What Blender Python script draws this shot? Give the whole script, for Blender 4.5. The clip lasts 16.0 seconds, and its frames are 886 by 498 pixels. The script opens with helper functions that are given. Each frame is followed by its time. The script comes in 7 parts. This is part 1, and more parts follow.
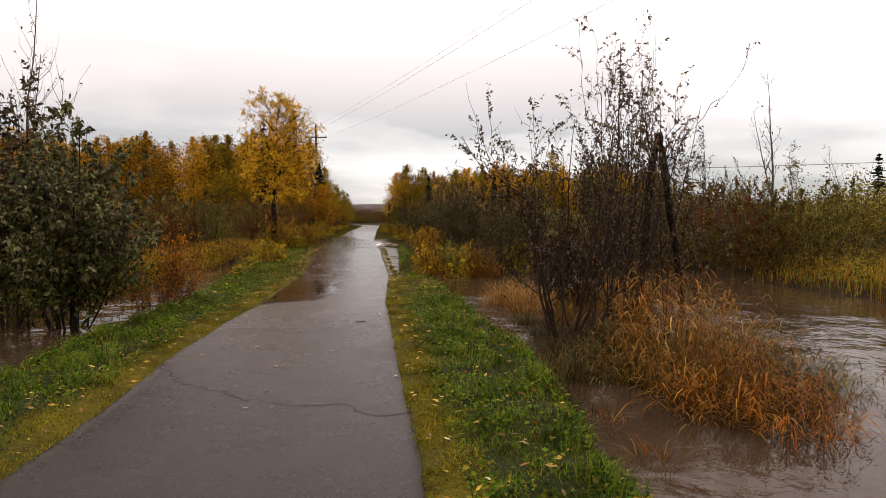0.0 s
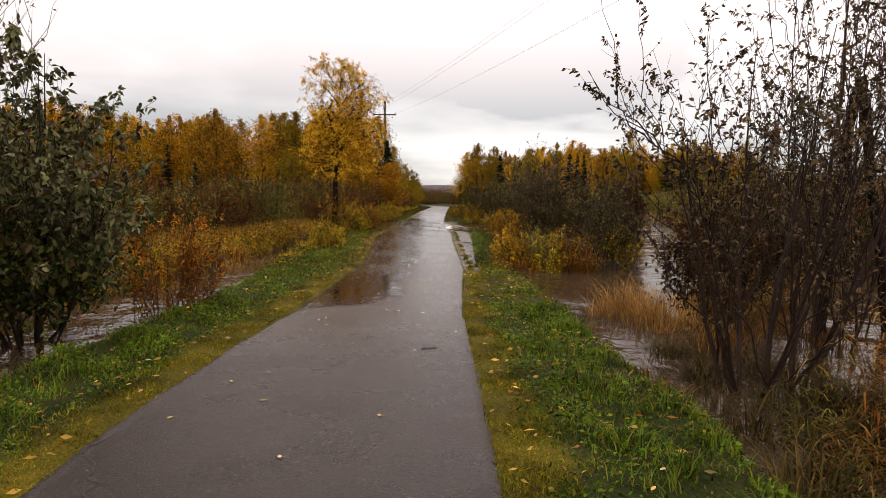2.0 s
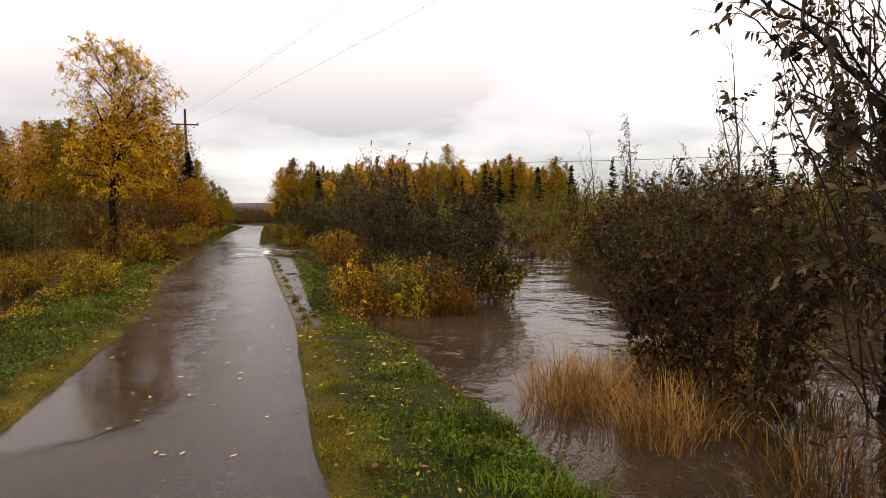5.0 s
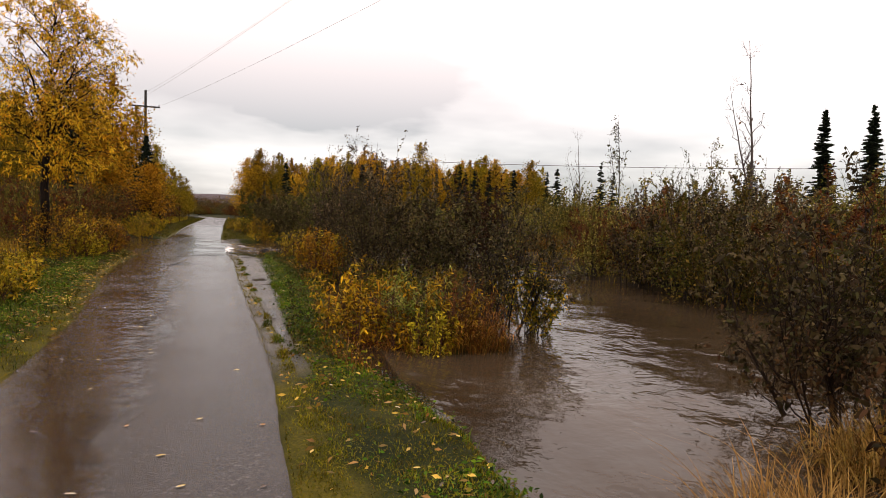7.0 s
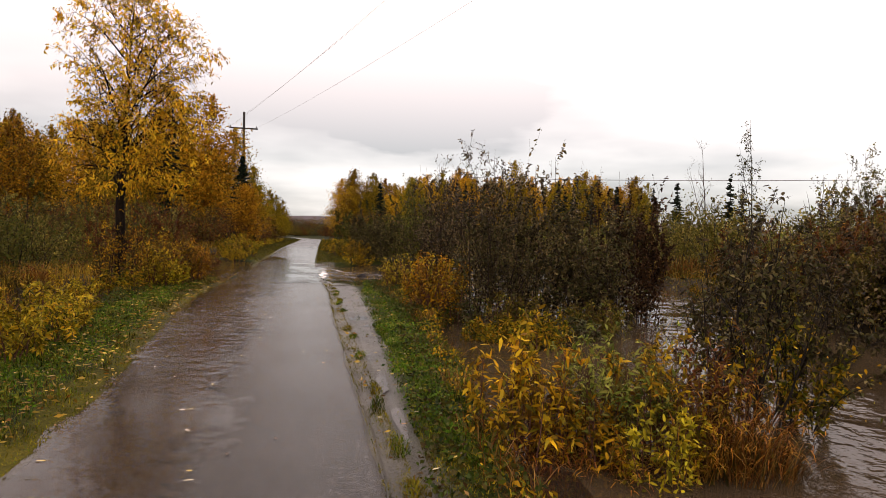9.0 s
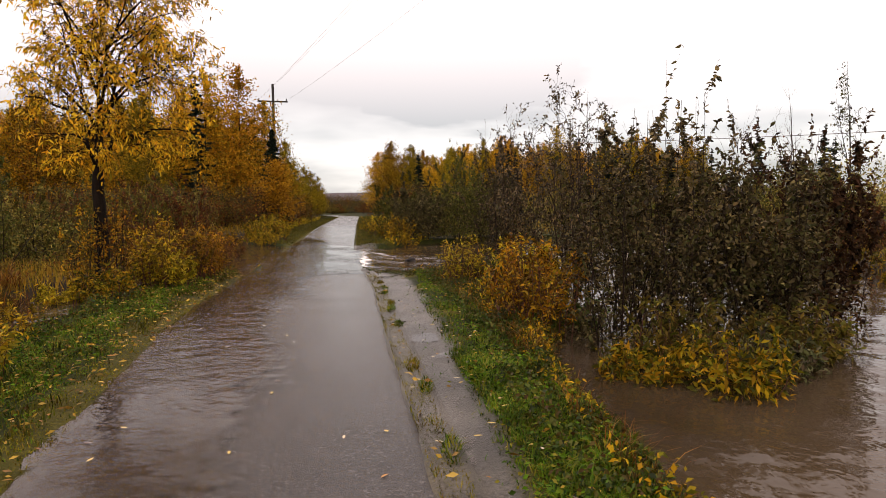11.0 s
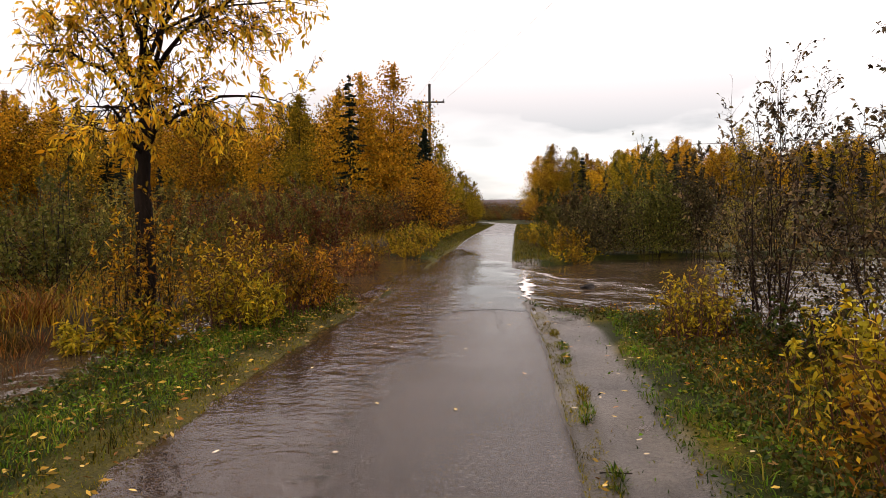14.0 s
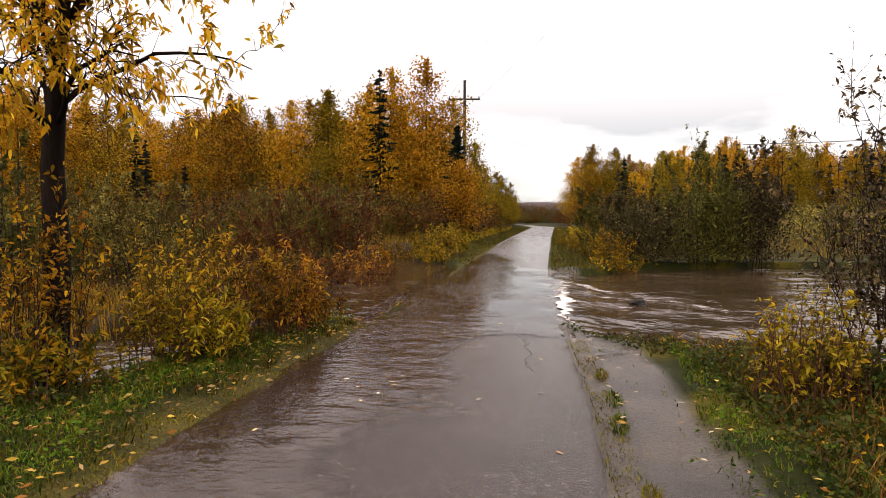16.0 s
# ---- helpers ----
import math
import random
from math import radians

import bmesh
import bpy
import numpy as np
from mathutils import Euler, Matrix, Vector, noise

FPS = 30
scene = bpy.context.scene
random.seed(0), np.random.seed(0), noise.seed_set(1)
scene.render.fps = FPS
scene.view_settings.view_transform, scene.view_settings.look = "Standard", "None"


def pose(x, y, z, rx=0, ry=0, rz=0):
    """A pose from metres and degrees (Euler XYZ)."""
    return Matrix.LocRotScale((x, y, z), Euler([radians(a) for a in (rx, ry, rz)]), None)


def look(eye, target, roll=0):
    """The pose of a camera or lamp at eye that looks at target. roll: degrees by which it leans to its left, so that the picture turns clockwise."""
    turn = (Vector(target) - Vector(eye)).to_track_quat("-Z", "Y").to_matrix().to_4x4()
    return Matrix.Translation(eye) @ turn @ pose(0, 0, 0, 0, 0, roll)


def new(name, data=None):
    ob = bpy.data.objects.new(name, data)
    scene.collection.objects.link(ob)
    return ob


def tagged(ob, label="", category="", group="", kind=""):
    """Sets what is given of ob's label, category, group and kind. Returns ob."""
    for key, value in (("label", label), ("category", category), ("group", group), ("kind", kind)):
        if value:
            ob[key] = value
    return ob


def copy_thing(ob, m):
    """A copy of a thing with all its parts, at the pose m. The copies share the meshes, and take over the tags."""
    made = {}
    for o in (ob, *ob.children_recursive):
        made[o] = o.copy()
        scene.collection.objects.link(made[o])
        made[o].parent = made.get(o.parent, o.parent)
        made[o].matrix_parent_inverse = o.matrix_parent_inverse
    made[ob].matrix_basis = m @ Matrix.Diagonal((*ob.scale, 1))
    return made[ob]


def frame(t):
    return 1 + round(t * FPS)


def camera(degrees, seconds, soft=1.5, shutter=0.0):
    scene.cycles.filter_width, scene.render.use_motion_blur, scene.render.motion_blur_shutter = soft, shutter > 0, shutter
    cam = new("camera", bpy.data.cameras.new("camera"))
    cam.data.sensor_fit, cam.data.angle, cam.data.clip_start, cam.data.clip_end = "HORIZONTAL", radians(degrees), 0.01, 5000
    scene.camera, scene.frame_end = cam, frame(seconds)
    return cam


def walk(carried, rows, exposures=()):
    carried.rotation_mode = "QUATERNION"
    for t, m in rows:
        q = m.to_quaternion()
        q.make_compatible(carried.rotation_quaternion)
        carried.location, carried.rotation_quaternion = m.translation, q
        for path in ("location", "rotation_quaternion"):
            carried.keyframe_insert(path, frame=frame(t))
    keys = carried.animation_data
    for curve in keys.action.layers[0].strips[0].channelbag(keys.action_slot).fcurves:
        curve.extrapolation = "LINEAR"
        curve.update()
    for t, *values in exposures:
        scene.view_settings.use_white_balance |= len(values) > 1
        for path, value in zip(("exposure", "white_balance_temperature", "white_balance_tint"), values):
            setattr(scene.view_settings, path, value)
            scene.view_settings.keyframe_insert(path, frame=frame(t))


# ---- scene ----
cam = camera(68.0, 16.0, soft=0.5)
# seconds, eye x, y, z, then the turn of the camera in degrees
ROWS = [
    (0, -0.000, -0.000, 1.609, 87.08, 0.11, -0.31),
    (0.5, -0.123, 0.830, 1.607, 86.88, 1.50, -0.65),
    (1, -0.212, 1.680, 1.610, 86.14, -0.01, 1.86),
    (1.5, -0.347, 2.409, 1.599, 85.65, 0.74, 1.58),
    (2, -0.394, 3.211, 1.576, 85.44, -0.38, 5.67),
    (2.5, -0.475, 3.999, 1.576, 86.05, 1.24, 2.92),
    (3, -0.547, 4.817, 1.573, 86.77, 1.22, 2.33),
    (3.5, -0.624, 5.574, 1.570, 87.34, 1.00, -1.68),
    (4, -0.691, 6.281, 1.590, 86.68, 2.19, -3.98),
    (4.5, -0.769, 6.912, 1.610, 86.95, 0.34, -6.55),
    (4.7, -0.823, 7.151, 1.617, 86.92, 1.29, -9.16),
    (6.8, -1.170, 10.254, 1.640, 86.23, -1.00, -12.88),
    (7, -1.210, 10.584, 1.631, 86.86, -1.69, -13.19),
    (7.5, -1.330, 11.459, 1.622, 86.28, -1.15, -13.05),
    (8, -1.420, 12.379, 1.621, 86.13, -2.06, -9.31),
    (8.5, -1.470, 13.268, 1.621, 87.14, -1.19, -8.61),
    (9, -1.490, 14.154, 1.614, 88.39, -1.29, -5.43),
    (9.2, -1.510, 14.516, 1.616, 87.37, -3.10, -4.40),
    (11.3, -2.030, 18.937, 1.629, 85.58, 1.06, -2.17),
    (11.5, -2.103, 19.335, 1.630, 85.34, -0.55, -1.09),
    (12, -2.273, 20.308, 1.628, 85.87, 0.26, -1.51),
    (12.5, -2.363, 21.124, 1.623, 86.67, 0.72, 2.66),
    (13, -2.411, 21.880, 1.648, 86.64, -0.22, 7.49),
    (13.5, -2.490, 22.573, 1.648, 86.22, 0.39, 8.39),
    (14, -2.461, 23.249, 1.620, 86.73, 0.37, 11.31),
    (14.5, -2.540, 23.958, 1.594, 87.18, -0.04, 11.33),
    (15, -2.605, 24.533, 1.589, 86.86, 0.71, 12.07),
    (15.5, -2.581, 24.998, 1.586, 86.83, 0.08, 14.25),
    (16, -2.626, 25.456, 1.587, 86.90, -0.25, 14.57),
]
walk(cam, [(t, pose(x, y, z, rx, ry, rz)) for t, x, y, z, rx, ry, rz in ROWS],
     [(0.0, 0.42, 7380, 23), (3.0, 0.50, 7380, 23), (7.0, 0.42, 7380, 23), (9.0, 0.44, 7380, 23), (11.5, 0.56, 7380, 23), (14.0, 0.66, 7380, 23), (16.0, 0.76, 7380, 23)])

# ---- light ----
world = bpy.data.worlds.new("overcast_sky")
scene.world = world
world.use_nodes = True
wn, wl = world.node_tree.nodes, world.node_tree.links
wn.clear()
w_out = wn.new("ShaderNodeOutputWorld")
w_add = wn.new("ShaderNodeAddShader")
w_sky = wn.new("ShaderNodeTexSky")
w_sky.sky_type, w_sky.sun_disc = "NISHITA", False
w_sky.sun_elevation, w_sky.sun_rotation = radians(38), radians(200)
w_bg1 = wn.new("ShaderNodeBackground")
w_bg1.inputs["Strength"].default_value = 0.015
w_bg2 = wn.new("ShaderNodeBackground")
w_bg2.inputs["Strength"].default_value = 1.0
w_tc = wn.new("ShaderNodeTexCoord")
w_sep = wn.new("ShaderNodeSeparateXYZ")
w_abs = wn.new("ShaderNodeMath")
w_abs.operation = "ABSOLUTE"
w_lift = wn.new("ShaderNodeMath")
w_lift.operation, w_lift.inputs[1].default_value = "ADD", 0.16
w_dx, w_dy = wn.new("ShaderNodeMath"), wn.new("ShaderNodeMath")
w_dx.operation = w_dy.operation = "DIVIDE"
w_com = wn.new("ShaderNodeCombineXYZ")
w_noise = wn.new("ShaderNodeTexNoise")
w_noise.inputs["Scale"].default_value, w_noise.inputs["Detail"].default_value = 0.42, 5.0
w_noise.inputs["Roughness"].default_value = 0.5
w_ramp = wn.new("ShaderNodeValToRGB")
w_ramp.color_ramp.elements[0].position, w_ramp.color_ramp.elements[0].color = 0.41, (0.295, 0.350, 0.375, 1)
w_ramp.color_ramp.elements[1].position, w_ramp.color_ramp.elements[1].color = 0.59, (0.635, 0.70, 0.715, 1)
w_grad = wn.new("ShaderNodeMapRange")
w_grad.inputs[1].default_value, w_grad.inputs[2].default_value = 0.10, 0.36
w_mix = wn.new("ShaderNodeMix")
w_mix.data_type = "RGBA"
w_mix.inputs[7].default_value = (1.12, 1.06, 1.04, 1)
wl.new(w_tc.outputs["Generated"], w_sep.inputs[0])
wl.new(w_sep.outputs[2], w_abs.inputs[0])
wl.new(w_abs.outputs[0], w_lift.inputs[0])
for k, dv in enumerate((w_dx, w_dy)):
    wl.new(w_sep.outputs[k], dv.inputs[0])
    wl.new(w_lift.outputs[0], dv.inputs[1])
    wl.new(dv.outputs[0], w_com.inputs[k])
w_map = wn.new("ShaderNodeMapping")
w_map.inputs["Location"].default_value = (3.0, 1.2, 0.0)
wl.new(w_com.outputs[0], w_map.inputs["Vector"])
wl.new(w_map.outputs["Vector"], w_noise.inputs["Vector"])
# one heavier bank of grey cloud low over the woods
w_warp = wn.new("ShaderNodeVectorMath")
w_warp.operation = "MULTIPLY_ADD"
w_warp.inputs[1].default_value = (0.9, 1.6, 0.0)
w_fine = wn.new("ShaderNodeTexNoise")
w_fine.inputs["Scale"].default_value, w_fine.inputs["Detail"].default_value = 1.4, 6.0
w_bank = wn.new("ShaderNodeMapping")
w_bank.inputs["Location"].default_value = (-1.4, -4.75, 0.0)
w_bank.inputs["Scale"].default_value = (1.9, 1.25, 0.0)
w_ball = wn.new("ShaderNodeTexGradient")
w_ball.gradient_type = "SPHERICAL"
w_less = wn.new("ShaderNodeMath")
w_less.operation, w_less.inputs[1].default_value = "MULTIPLY_ADD", -0.30
wl.new(w_com.outputs[0], w_fine.inputs["Vector"])
wl.new(w_fine.outputs["Color"], w_warp.inputs[0])
wl.new(w_com.outputs[0], w_warp.inputs[2])
wl.new(w_warp.outputs[0], w_bank.inputs["Vector"])
wl.new(w_bank.outputs["Vector"], w_ball.inputs["Vector"])
wl.new(w_ball.outputs["Fac"], w_less.inputs[0])
wl.new(w_noise.outputs["Fac"], w_less.inputs[2])
wl.new(w_less.outputs[0], w_ramp.inputs["Fac"])
wl.new(w_abs.outputs[0], w_grad.inputs[0])
wl.new(w_grad.outputs[0], w_mix.inputs[0])
wl.new(w_ramp.outputs["Color"], w_mix.inputs[6])
wl.new(w_mix.outputs[2], w_bg2.inputs["Color"])
wl.new(w_sky.outputs["Color"], w_bg1.inputs["Color"])
wl.new(w_bg1.outputs[0], w_add.inputs[0])
wl.new(w_bg2.outputs[0], w_add.inputs[1])
wl.new(w_add.outputs[0], w_out.inputs["Surface"])

sun = new("sun", bpy.data.lights.new("sun", "SUN"))
sun.data.energy, sun.data.angle, sun.data.color = 0.5, radians(25), (1.0, 0.96, 0.9)
sun.matrix_world = look((0, 0, 60), (14, 40, 8))

# ---- helpers of this scene ----
rng = np.random.default_rng(7)


def unit(v):
    return v / np.maximum(np.linalg.norm(v, axis=-1, keepdims=True), 1e-9)


def mesh_of(name, verts, tris=None, quads=None, smooth=False):
    """A mesh from arrays of corners and faces."""
    me = bpy.data.meshes.new(name)
    verts = np.asarray(verts, np.float32).reshape(-1, 3)
    loops, totals = [], []
    for fs, k in ((tris, 3), (quads, 4)):
        if fs is not None and len(fs):
            fs = np.asarray(fs, np.int32).reshape(-1, k)
            loops.append(fs.ravel())
            totals.append(np.full(len(fs), k, np.int32))
    loops, totals = np.concatenate(loops), np.concatenate(totals)
    me.vertices.add(len(verts))
    me.vertices.foreach_set("co", verts.ravel())
    me.loops.add(len(loops))
    me.loops.foreach_set("vertex_index", loops)
    me.polygons.add(len(totals))
    me.polygons.foreach_set("loop_start", np.concatenate([[0], np.cumsum(totals)[:-1]]).astype(np.int32))
    me.polygons.foreach_set("loop_total", totals)
    if smooth:
        me.polygons.foreach_set("use_smooth", np.ones(len(totals), bool))
    me.update(calc_edges=True)
    return me


def part(name, mesh, material, parent, label=""):
    """Links a mesh or a bmesh as one part under a thing."""
    if not isinstance(mesh, bpy.types.Mesh):
        me = bpy.data.meshes.new(name)
        mesh.to_mesh(me)
        mesh.free()
        mesh = me
    ob = new(name, mesh)
    if not mesh.materials:
        mesh.materials.append(material)
    ob.parent = parent
    if label:
        ob["label"] = label
    return ob


def thing(name, place, label, category, group="", kind=""):
    ob = new(name)
    ob.empty_display_size = 0.2
    ob.location = place
    return tagged(ob, label, category, group, kind)


def tubes(pts, radii, sides):
    """Round rods along n lines of k points: corners and faces."""
    n, k, _ = pts.shape
    tan = unit(np.gradient(pts, axis=1))
    ref = np.where(np.abs(tan[..., 2:3]) > 0.9, np.array([1.0, 0, 0]), np.array([0, 0, 1.0]))
    a = unit(np.cross(tan, ref))
    b = np.cross(tan, a)
    ang = np.arange(sides) * 2 * np.pi / sides
    v = pts[:, :, None] + radii[:, :, None, None] * (a[:, :, None] * np.cos(ang)[:, None] + b[:, :, None] * np.sin(ang)[:, None])
    idx = np.arange(n * k * sides).reshape(n, k, sides)
    nxt = np.roll(idx, -1, 2)
    q = np.stack([idx[:, :-1], nxt[:, :-1], nxt[:, 1:], idx[:, 1:]], -1)
    return v.reshape(-1, 3), q.reshape(-1, 4)


def joined(*pieces):
    """Joins (corners, quads) pairs."""
    vs, qs, at = [], [], 0
    for v, q in pieces:
        vs.append(v)
        qs.append(q + at)
        at += len(v)
    return np.concatenate(vs), np.concatenate(qs)


def on_lines(pts, i, s):
    """Place and direction at the share s of the lines i."""
    k = pts.shape[1]
    f = s * (k - 1)
    j = np.minimum(f.astype(int), k - 2)
    w = (f - j)[:, None]
    p, q = pts[i, j], pts[i, j + 1]
    return p * (1 - w) + q * w, unit(q - p)


def sprout(r, parents, count, lo, hi, length, along, out, up, k=4, bend=0.25, wob=0.04, taper=0.6):
    """count side shoots on the parent lines."""
    i = r.integers(0, len(parents), count)
    s = r.uniform(lo, hi, count)
    p, t = on_lines(parents, i, s)
    side = unit(np.cross(t, r.normal(size=(count, 3))))
    d = unit(t * along + side * out + np.array([0, 0, up]))
    ln = length * r.uniform(0.55, 1.15, count) * (1.15 - taper * s)
    u = np.linspace(0, 1, k)
    line = p[:, None] + d[:, None] * (u[None, :, None] * ln[:, None, None])
    line[..., 2] += bend * ln[:, None] * u ** 2
    line[:, 1:] += r.normal(size=(count, k - 1, 3)) * (wob * ln)[:, None, None]
    return line, s


def leaf_mesh(r, p, d, length, width, fold=0.25, droop=0.3):
    """Folded four-cornered leaves at p that point along d."""
    n = len(p)
    ln = length * r.uniform(0.6, 1.25, n)[:, None]
    side = unit(np.cross(d, r.normal(size=(n, 3))))
    nor = np.cross(side, d)
    nor *= np.sign(nor[:, 2:3] + 1e-6)
    tip = p + d * ln - np.array([0, 0, 1]) * ln * droop * r.uniform(0, 1, (n, 1))
    mid = p + d * ln * 0.45
    w = width * r.uniform(0.75, 1.2, n)[:, None] * 0.5 * (ln / length)
    a, b = mid + side * w + nor * w * fold, mid - side * w + nor * w * fold
    v = np.stack([p, a, tip, b], 1).reshape(-1, 3)
    idx = np.arange(n * 4).reshape(n, 4)
    return v, np.concatenate([idx[:, [0, 1, 2]], idx[:, [0, 2, 3]]])


def leaf_oval(r, p, d, length, width):
    """Near leaves: a pointed oval blade of six corners, bowed along its rib."""
    n = len(p)
    ln = length * r.uniform(0.55, 1.25, n)[:, None]
    side = unit(np.cross(d, r.normal(size=(n, 3))))
    nor = np.cross(side, d)
    nor *= np.sign(nor[:, 2:3] + 1e-6)
    w = width * r.uniform(0.7, 1.2, n)[:, None] * 0.5 * (ln / length)
    bow = ln * r.uniform(0.0, 0.35, (n, 1)) * np.array([0, 0, -1.0])
    rows = [p]
    for at, wide in ((0.28, 0.9), (0.66, 0.72)):
        c = p + d * ln * at + bow * at ** 2
        rows += [c + side * w * wide + nor * w * 0.2, c - side * w * wide + nor * w * 0.2]
    rows.append(p + d * ln + bow)
    v = np.stack(rows, 1).reshape(-1, 3)
    idx = (np.arange(n) * 6)[:, None]
    return v, np.concatenate([idx + np.array(t) for t in ((0, 1, 2), (1, 3, 4), (1, 4, 2), (3, 5, 4))])


def leaf_tris(r, p, d, length, width):
    """Far leaves: one slanted triangle each."""
    n = len(p)
    ln = length * r.uniform(0.6, 1.25, (n, 1))
    side = unit(np.cross(d, r.normal(size=(n, 3)))) * (width * r.uniform(0.7, 1.2, (n, 1)) * 0.5)
    v = np.stack([p + d * ln * 0.2 + side, p + d * ln, p + d * ln * 0.1 - side], 1).reshape(-1, 3)
    return v, np.arange(n * 3).reshape(n, 3)


def blades(r, p, height, width, lean, k=3, azim=None, curl=1.6, droop=0.35):
    """Tapering grass blades that stand at p and bow over."""
    n = len(p)
    az = r.uniform(0, 2 * np.pi, n) if azim is None else azim + r.normal(0, 0.6, n)
    d = np.stack([np.cos(az), np.sin(az), np.zeros(n)], 1)
    s = np.stack([-np.sin(az), np.cos(az), np.zeros(n)], 1)
    h = height * r.uniform(0.45, 1.15, n)
    le = lean * r.uniform(0.1, 1.2, n) * h
    w = width * r.uniform(0.7, 1.3, n) * 0.5
    u = np.linspace(0, 1, k + 1)
    rows = []
    for j in range(k):
        c = p + d * (le * u[j] ** curl)[:, None]
        c[:, 2] += h * (u[j] - droop * min(lean, 1.0) * u[j] ** 3)
        ww = (w * (1 - 0.75 * u[j]))[:, None]
        rows += [c + s * ww, c - s * ww]
    c = p + d * le[:, None]
    c[:, 2] += h * (1 - droop * min(lean, 1.0))
    rows.append(c)
    v = np.stack(rows, 1)
    m = 2 * k + 1
    base = (np.arange(n) * m)[:, None]
    tri = []
    for j in range(k - 1):
        a = 2 * j
        tri += [base + np.array([a, a + 1, a + 3]), base + np.array([a, a + 3, a + 2])]
    tri.append(base + np.array([m - 3, m - 2, m - 1]))
    return v.reshape(-1, 3), np.concatenate(tri)


# ---- materials ----
def nodes_of(name):
    m = bpy.data.materials.new(name)
    m.use_nodes = True
    nt = m.node_tree
    return m, nt.nodes, nt.links, nt.nodes["Principled BSDF"]


def ramp_of(n, colours, spread=(0.0, 1.0)):
    rp = n.new("ShaderNodeValToRGB")
    el = rp.color_ramp.elements
    lo, hi = spread
    for k, c in enumerate(colours):
        at = lo + (hi - lo) * k / max(len(colours) - 1, 1)
        e = el[k] if k < 2 else el.new(at)
        e.position, e.color = at, (*c, 1)
    return rp


def noise_of(n, l, scale, detail=4.0, coord="Object", rough=0.55, stretch=None):
    tc, nz = n.new("ShaderNodeTexCoord"), n.new("ShaderNodeTexNoise")
    nz.inputs["Scale"].default_value, nz.inputs["Detail"].default_value = scale, detail
    nz.inputs["Roughness"].default_value = rough
    if stretch:
        mp = n.new("ShaderNodeMapping")
        mp.inputs["Scale"].default_value = stretch
        l.new(tc.outputs[coord], mp.inputs["Vector"])
        l.new(mp.outputs["Vector"], nz.inputs["Vector"])
    else:
        l.new(tc.outputs[coord], nz.inputs["Vector"])
    return nz


def leaf_material(name, colours, gloss=0.6, through_light=0.3, shine=0.12):
    """Leaves or blades: each one takes its own colour from the ramp."""
    m, n, l, b = nodes_of(name)
    geo = n.new("ShaderNodeNewGeometry")
    most = max(max(c) for c in colours)
    rp = ramp_of(n, [tuple(1.16 * v * (max(c) / most) ** 0.4 for v in c) for c in colours])
    l.new(geo.outputs["Random Per Island"], rp.inputs["Fac"])
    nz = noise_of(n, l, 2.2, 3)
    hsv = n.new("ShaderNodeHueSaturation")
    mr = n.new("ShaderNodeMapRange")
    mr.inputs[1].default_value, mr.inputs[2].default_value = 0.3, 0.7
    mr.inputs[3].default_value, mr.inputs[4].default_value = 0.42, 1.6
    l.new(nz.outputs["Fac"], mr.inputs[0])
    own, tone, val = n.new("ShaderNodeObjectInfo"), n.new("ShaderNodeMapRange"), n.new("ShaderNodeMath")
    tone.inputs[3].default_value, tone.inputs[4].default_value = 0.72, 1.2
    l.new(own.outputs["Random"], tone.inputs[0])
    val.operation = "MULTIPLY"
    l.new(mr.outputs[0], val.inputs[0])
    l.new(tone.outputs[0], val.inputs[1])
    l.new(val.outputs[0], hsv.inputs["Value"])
    hue = n.new("ShaderNodeMapRange")
    hue.inputs[3].default_value, hue.inputs[4].default_value = 0.489, 0.508
    l.new(own.outputs["Random"], hue.inputs[0])
    l.new(hue.outputs[0], hsv.inputs["Hue"])
    l.new(rp.outputs["Color"], hsv.inputs["Color"])
    l.new(hsv.outputs["Color"], b.inputs["Base Color"])
    b.inputs["Roughness"].default_value = gloss
    b.inputs["Specular IOR Level"].default_value = shine * 0.42
    tr, mx = n.new("ShaderNodeBsdfTranslucent"), n.new("ShaderNodeMixShader")
    l.new(hsv.outputs["Color"], tr.inputs["Color"])
    mx.inputs[0].default_value = through_light * 0.85
    l.new(b.outputs[0], mx.inputs[1])
    l.new(tr.outputs[0], mx.inputs[2])
    l.new(mx.outputs[0], n["Material Output"].inputs["Surface"])
    return m


def rough_material(name, colours, scale=6.0, rough=0.85, bump=0.4, fine=40.0, stretch=None, spread=(0.3, 0.7), step=0.02, shine=0.5):
    """Two scales of colour and a relief."""
    m, n, l, b = nodes_of(name)
    big, small = noise_of(n, l, scale, 5, stretch=stretch), noise_of(n, l, fine, 4, stretch=stretch)
    mix = n.new("ShaderNodeMath")
    mix.operation = "MULTIPLY_ADD"
    mix.inputs[1].default_value = 0.5
    half = n.new("ShaderNodeMath")
    half.operation, half.inputs[1].default_value = "MULTIPLY", 0.5
    l.new(small.outputs["Fac"], half.inputs[0])
    l.new(big.outputs["Fac"], mix.inputs[0])
    l.new(half.outputs[0], mix.inputs[2])
    rp = ramp_of(n, colours, spread)
    l.new(mix.outputs[0], rp.inputs["Fac"])
    l.new(rp.outputs["Color"], b.inputs["Base Color"])
    b.inputs["Roughness"].default_value, b.inputs["Specular IOR Level"].default_value = rough, shine
    bp = n.new("ShaderNodeBump")
    bp.inputs["Strength"].default_value, bp.inputs["Distance"].default_value = bump, step
    l.new(mix.outputs[0], bp.inputs["Height"])
    l.new(bp.outputs[0], b.inputs["Normal"])
    return m


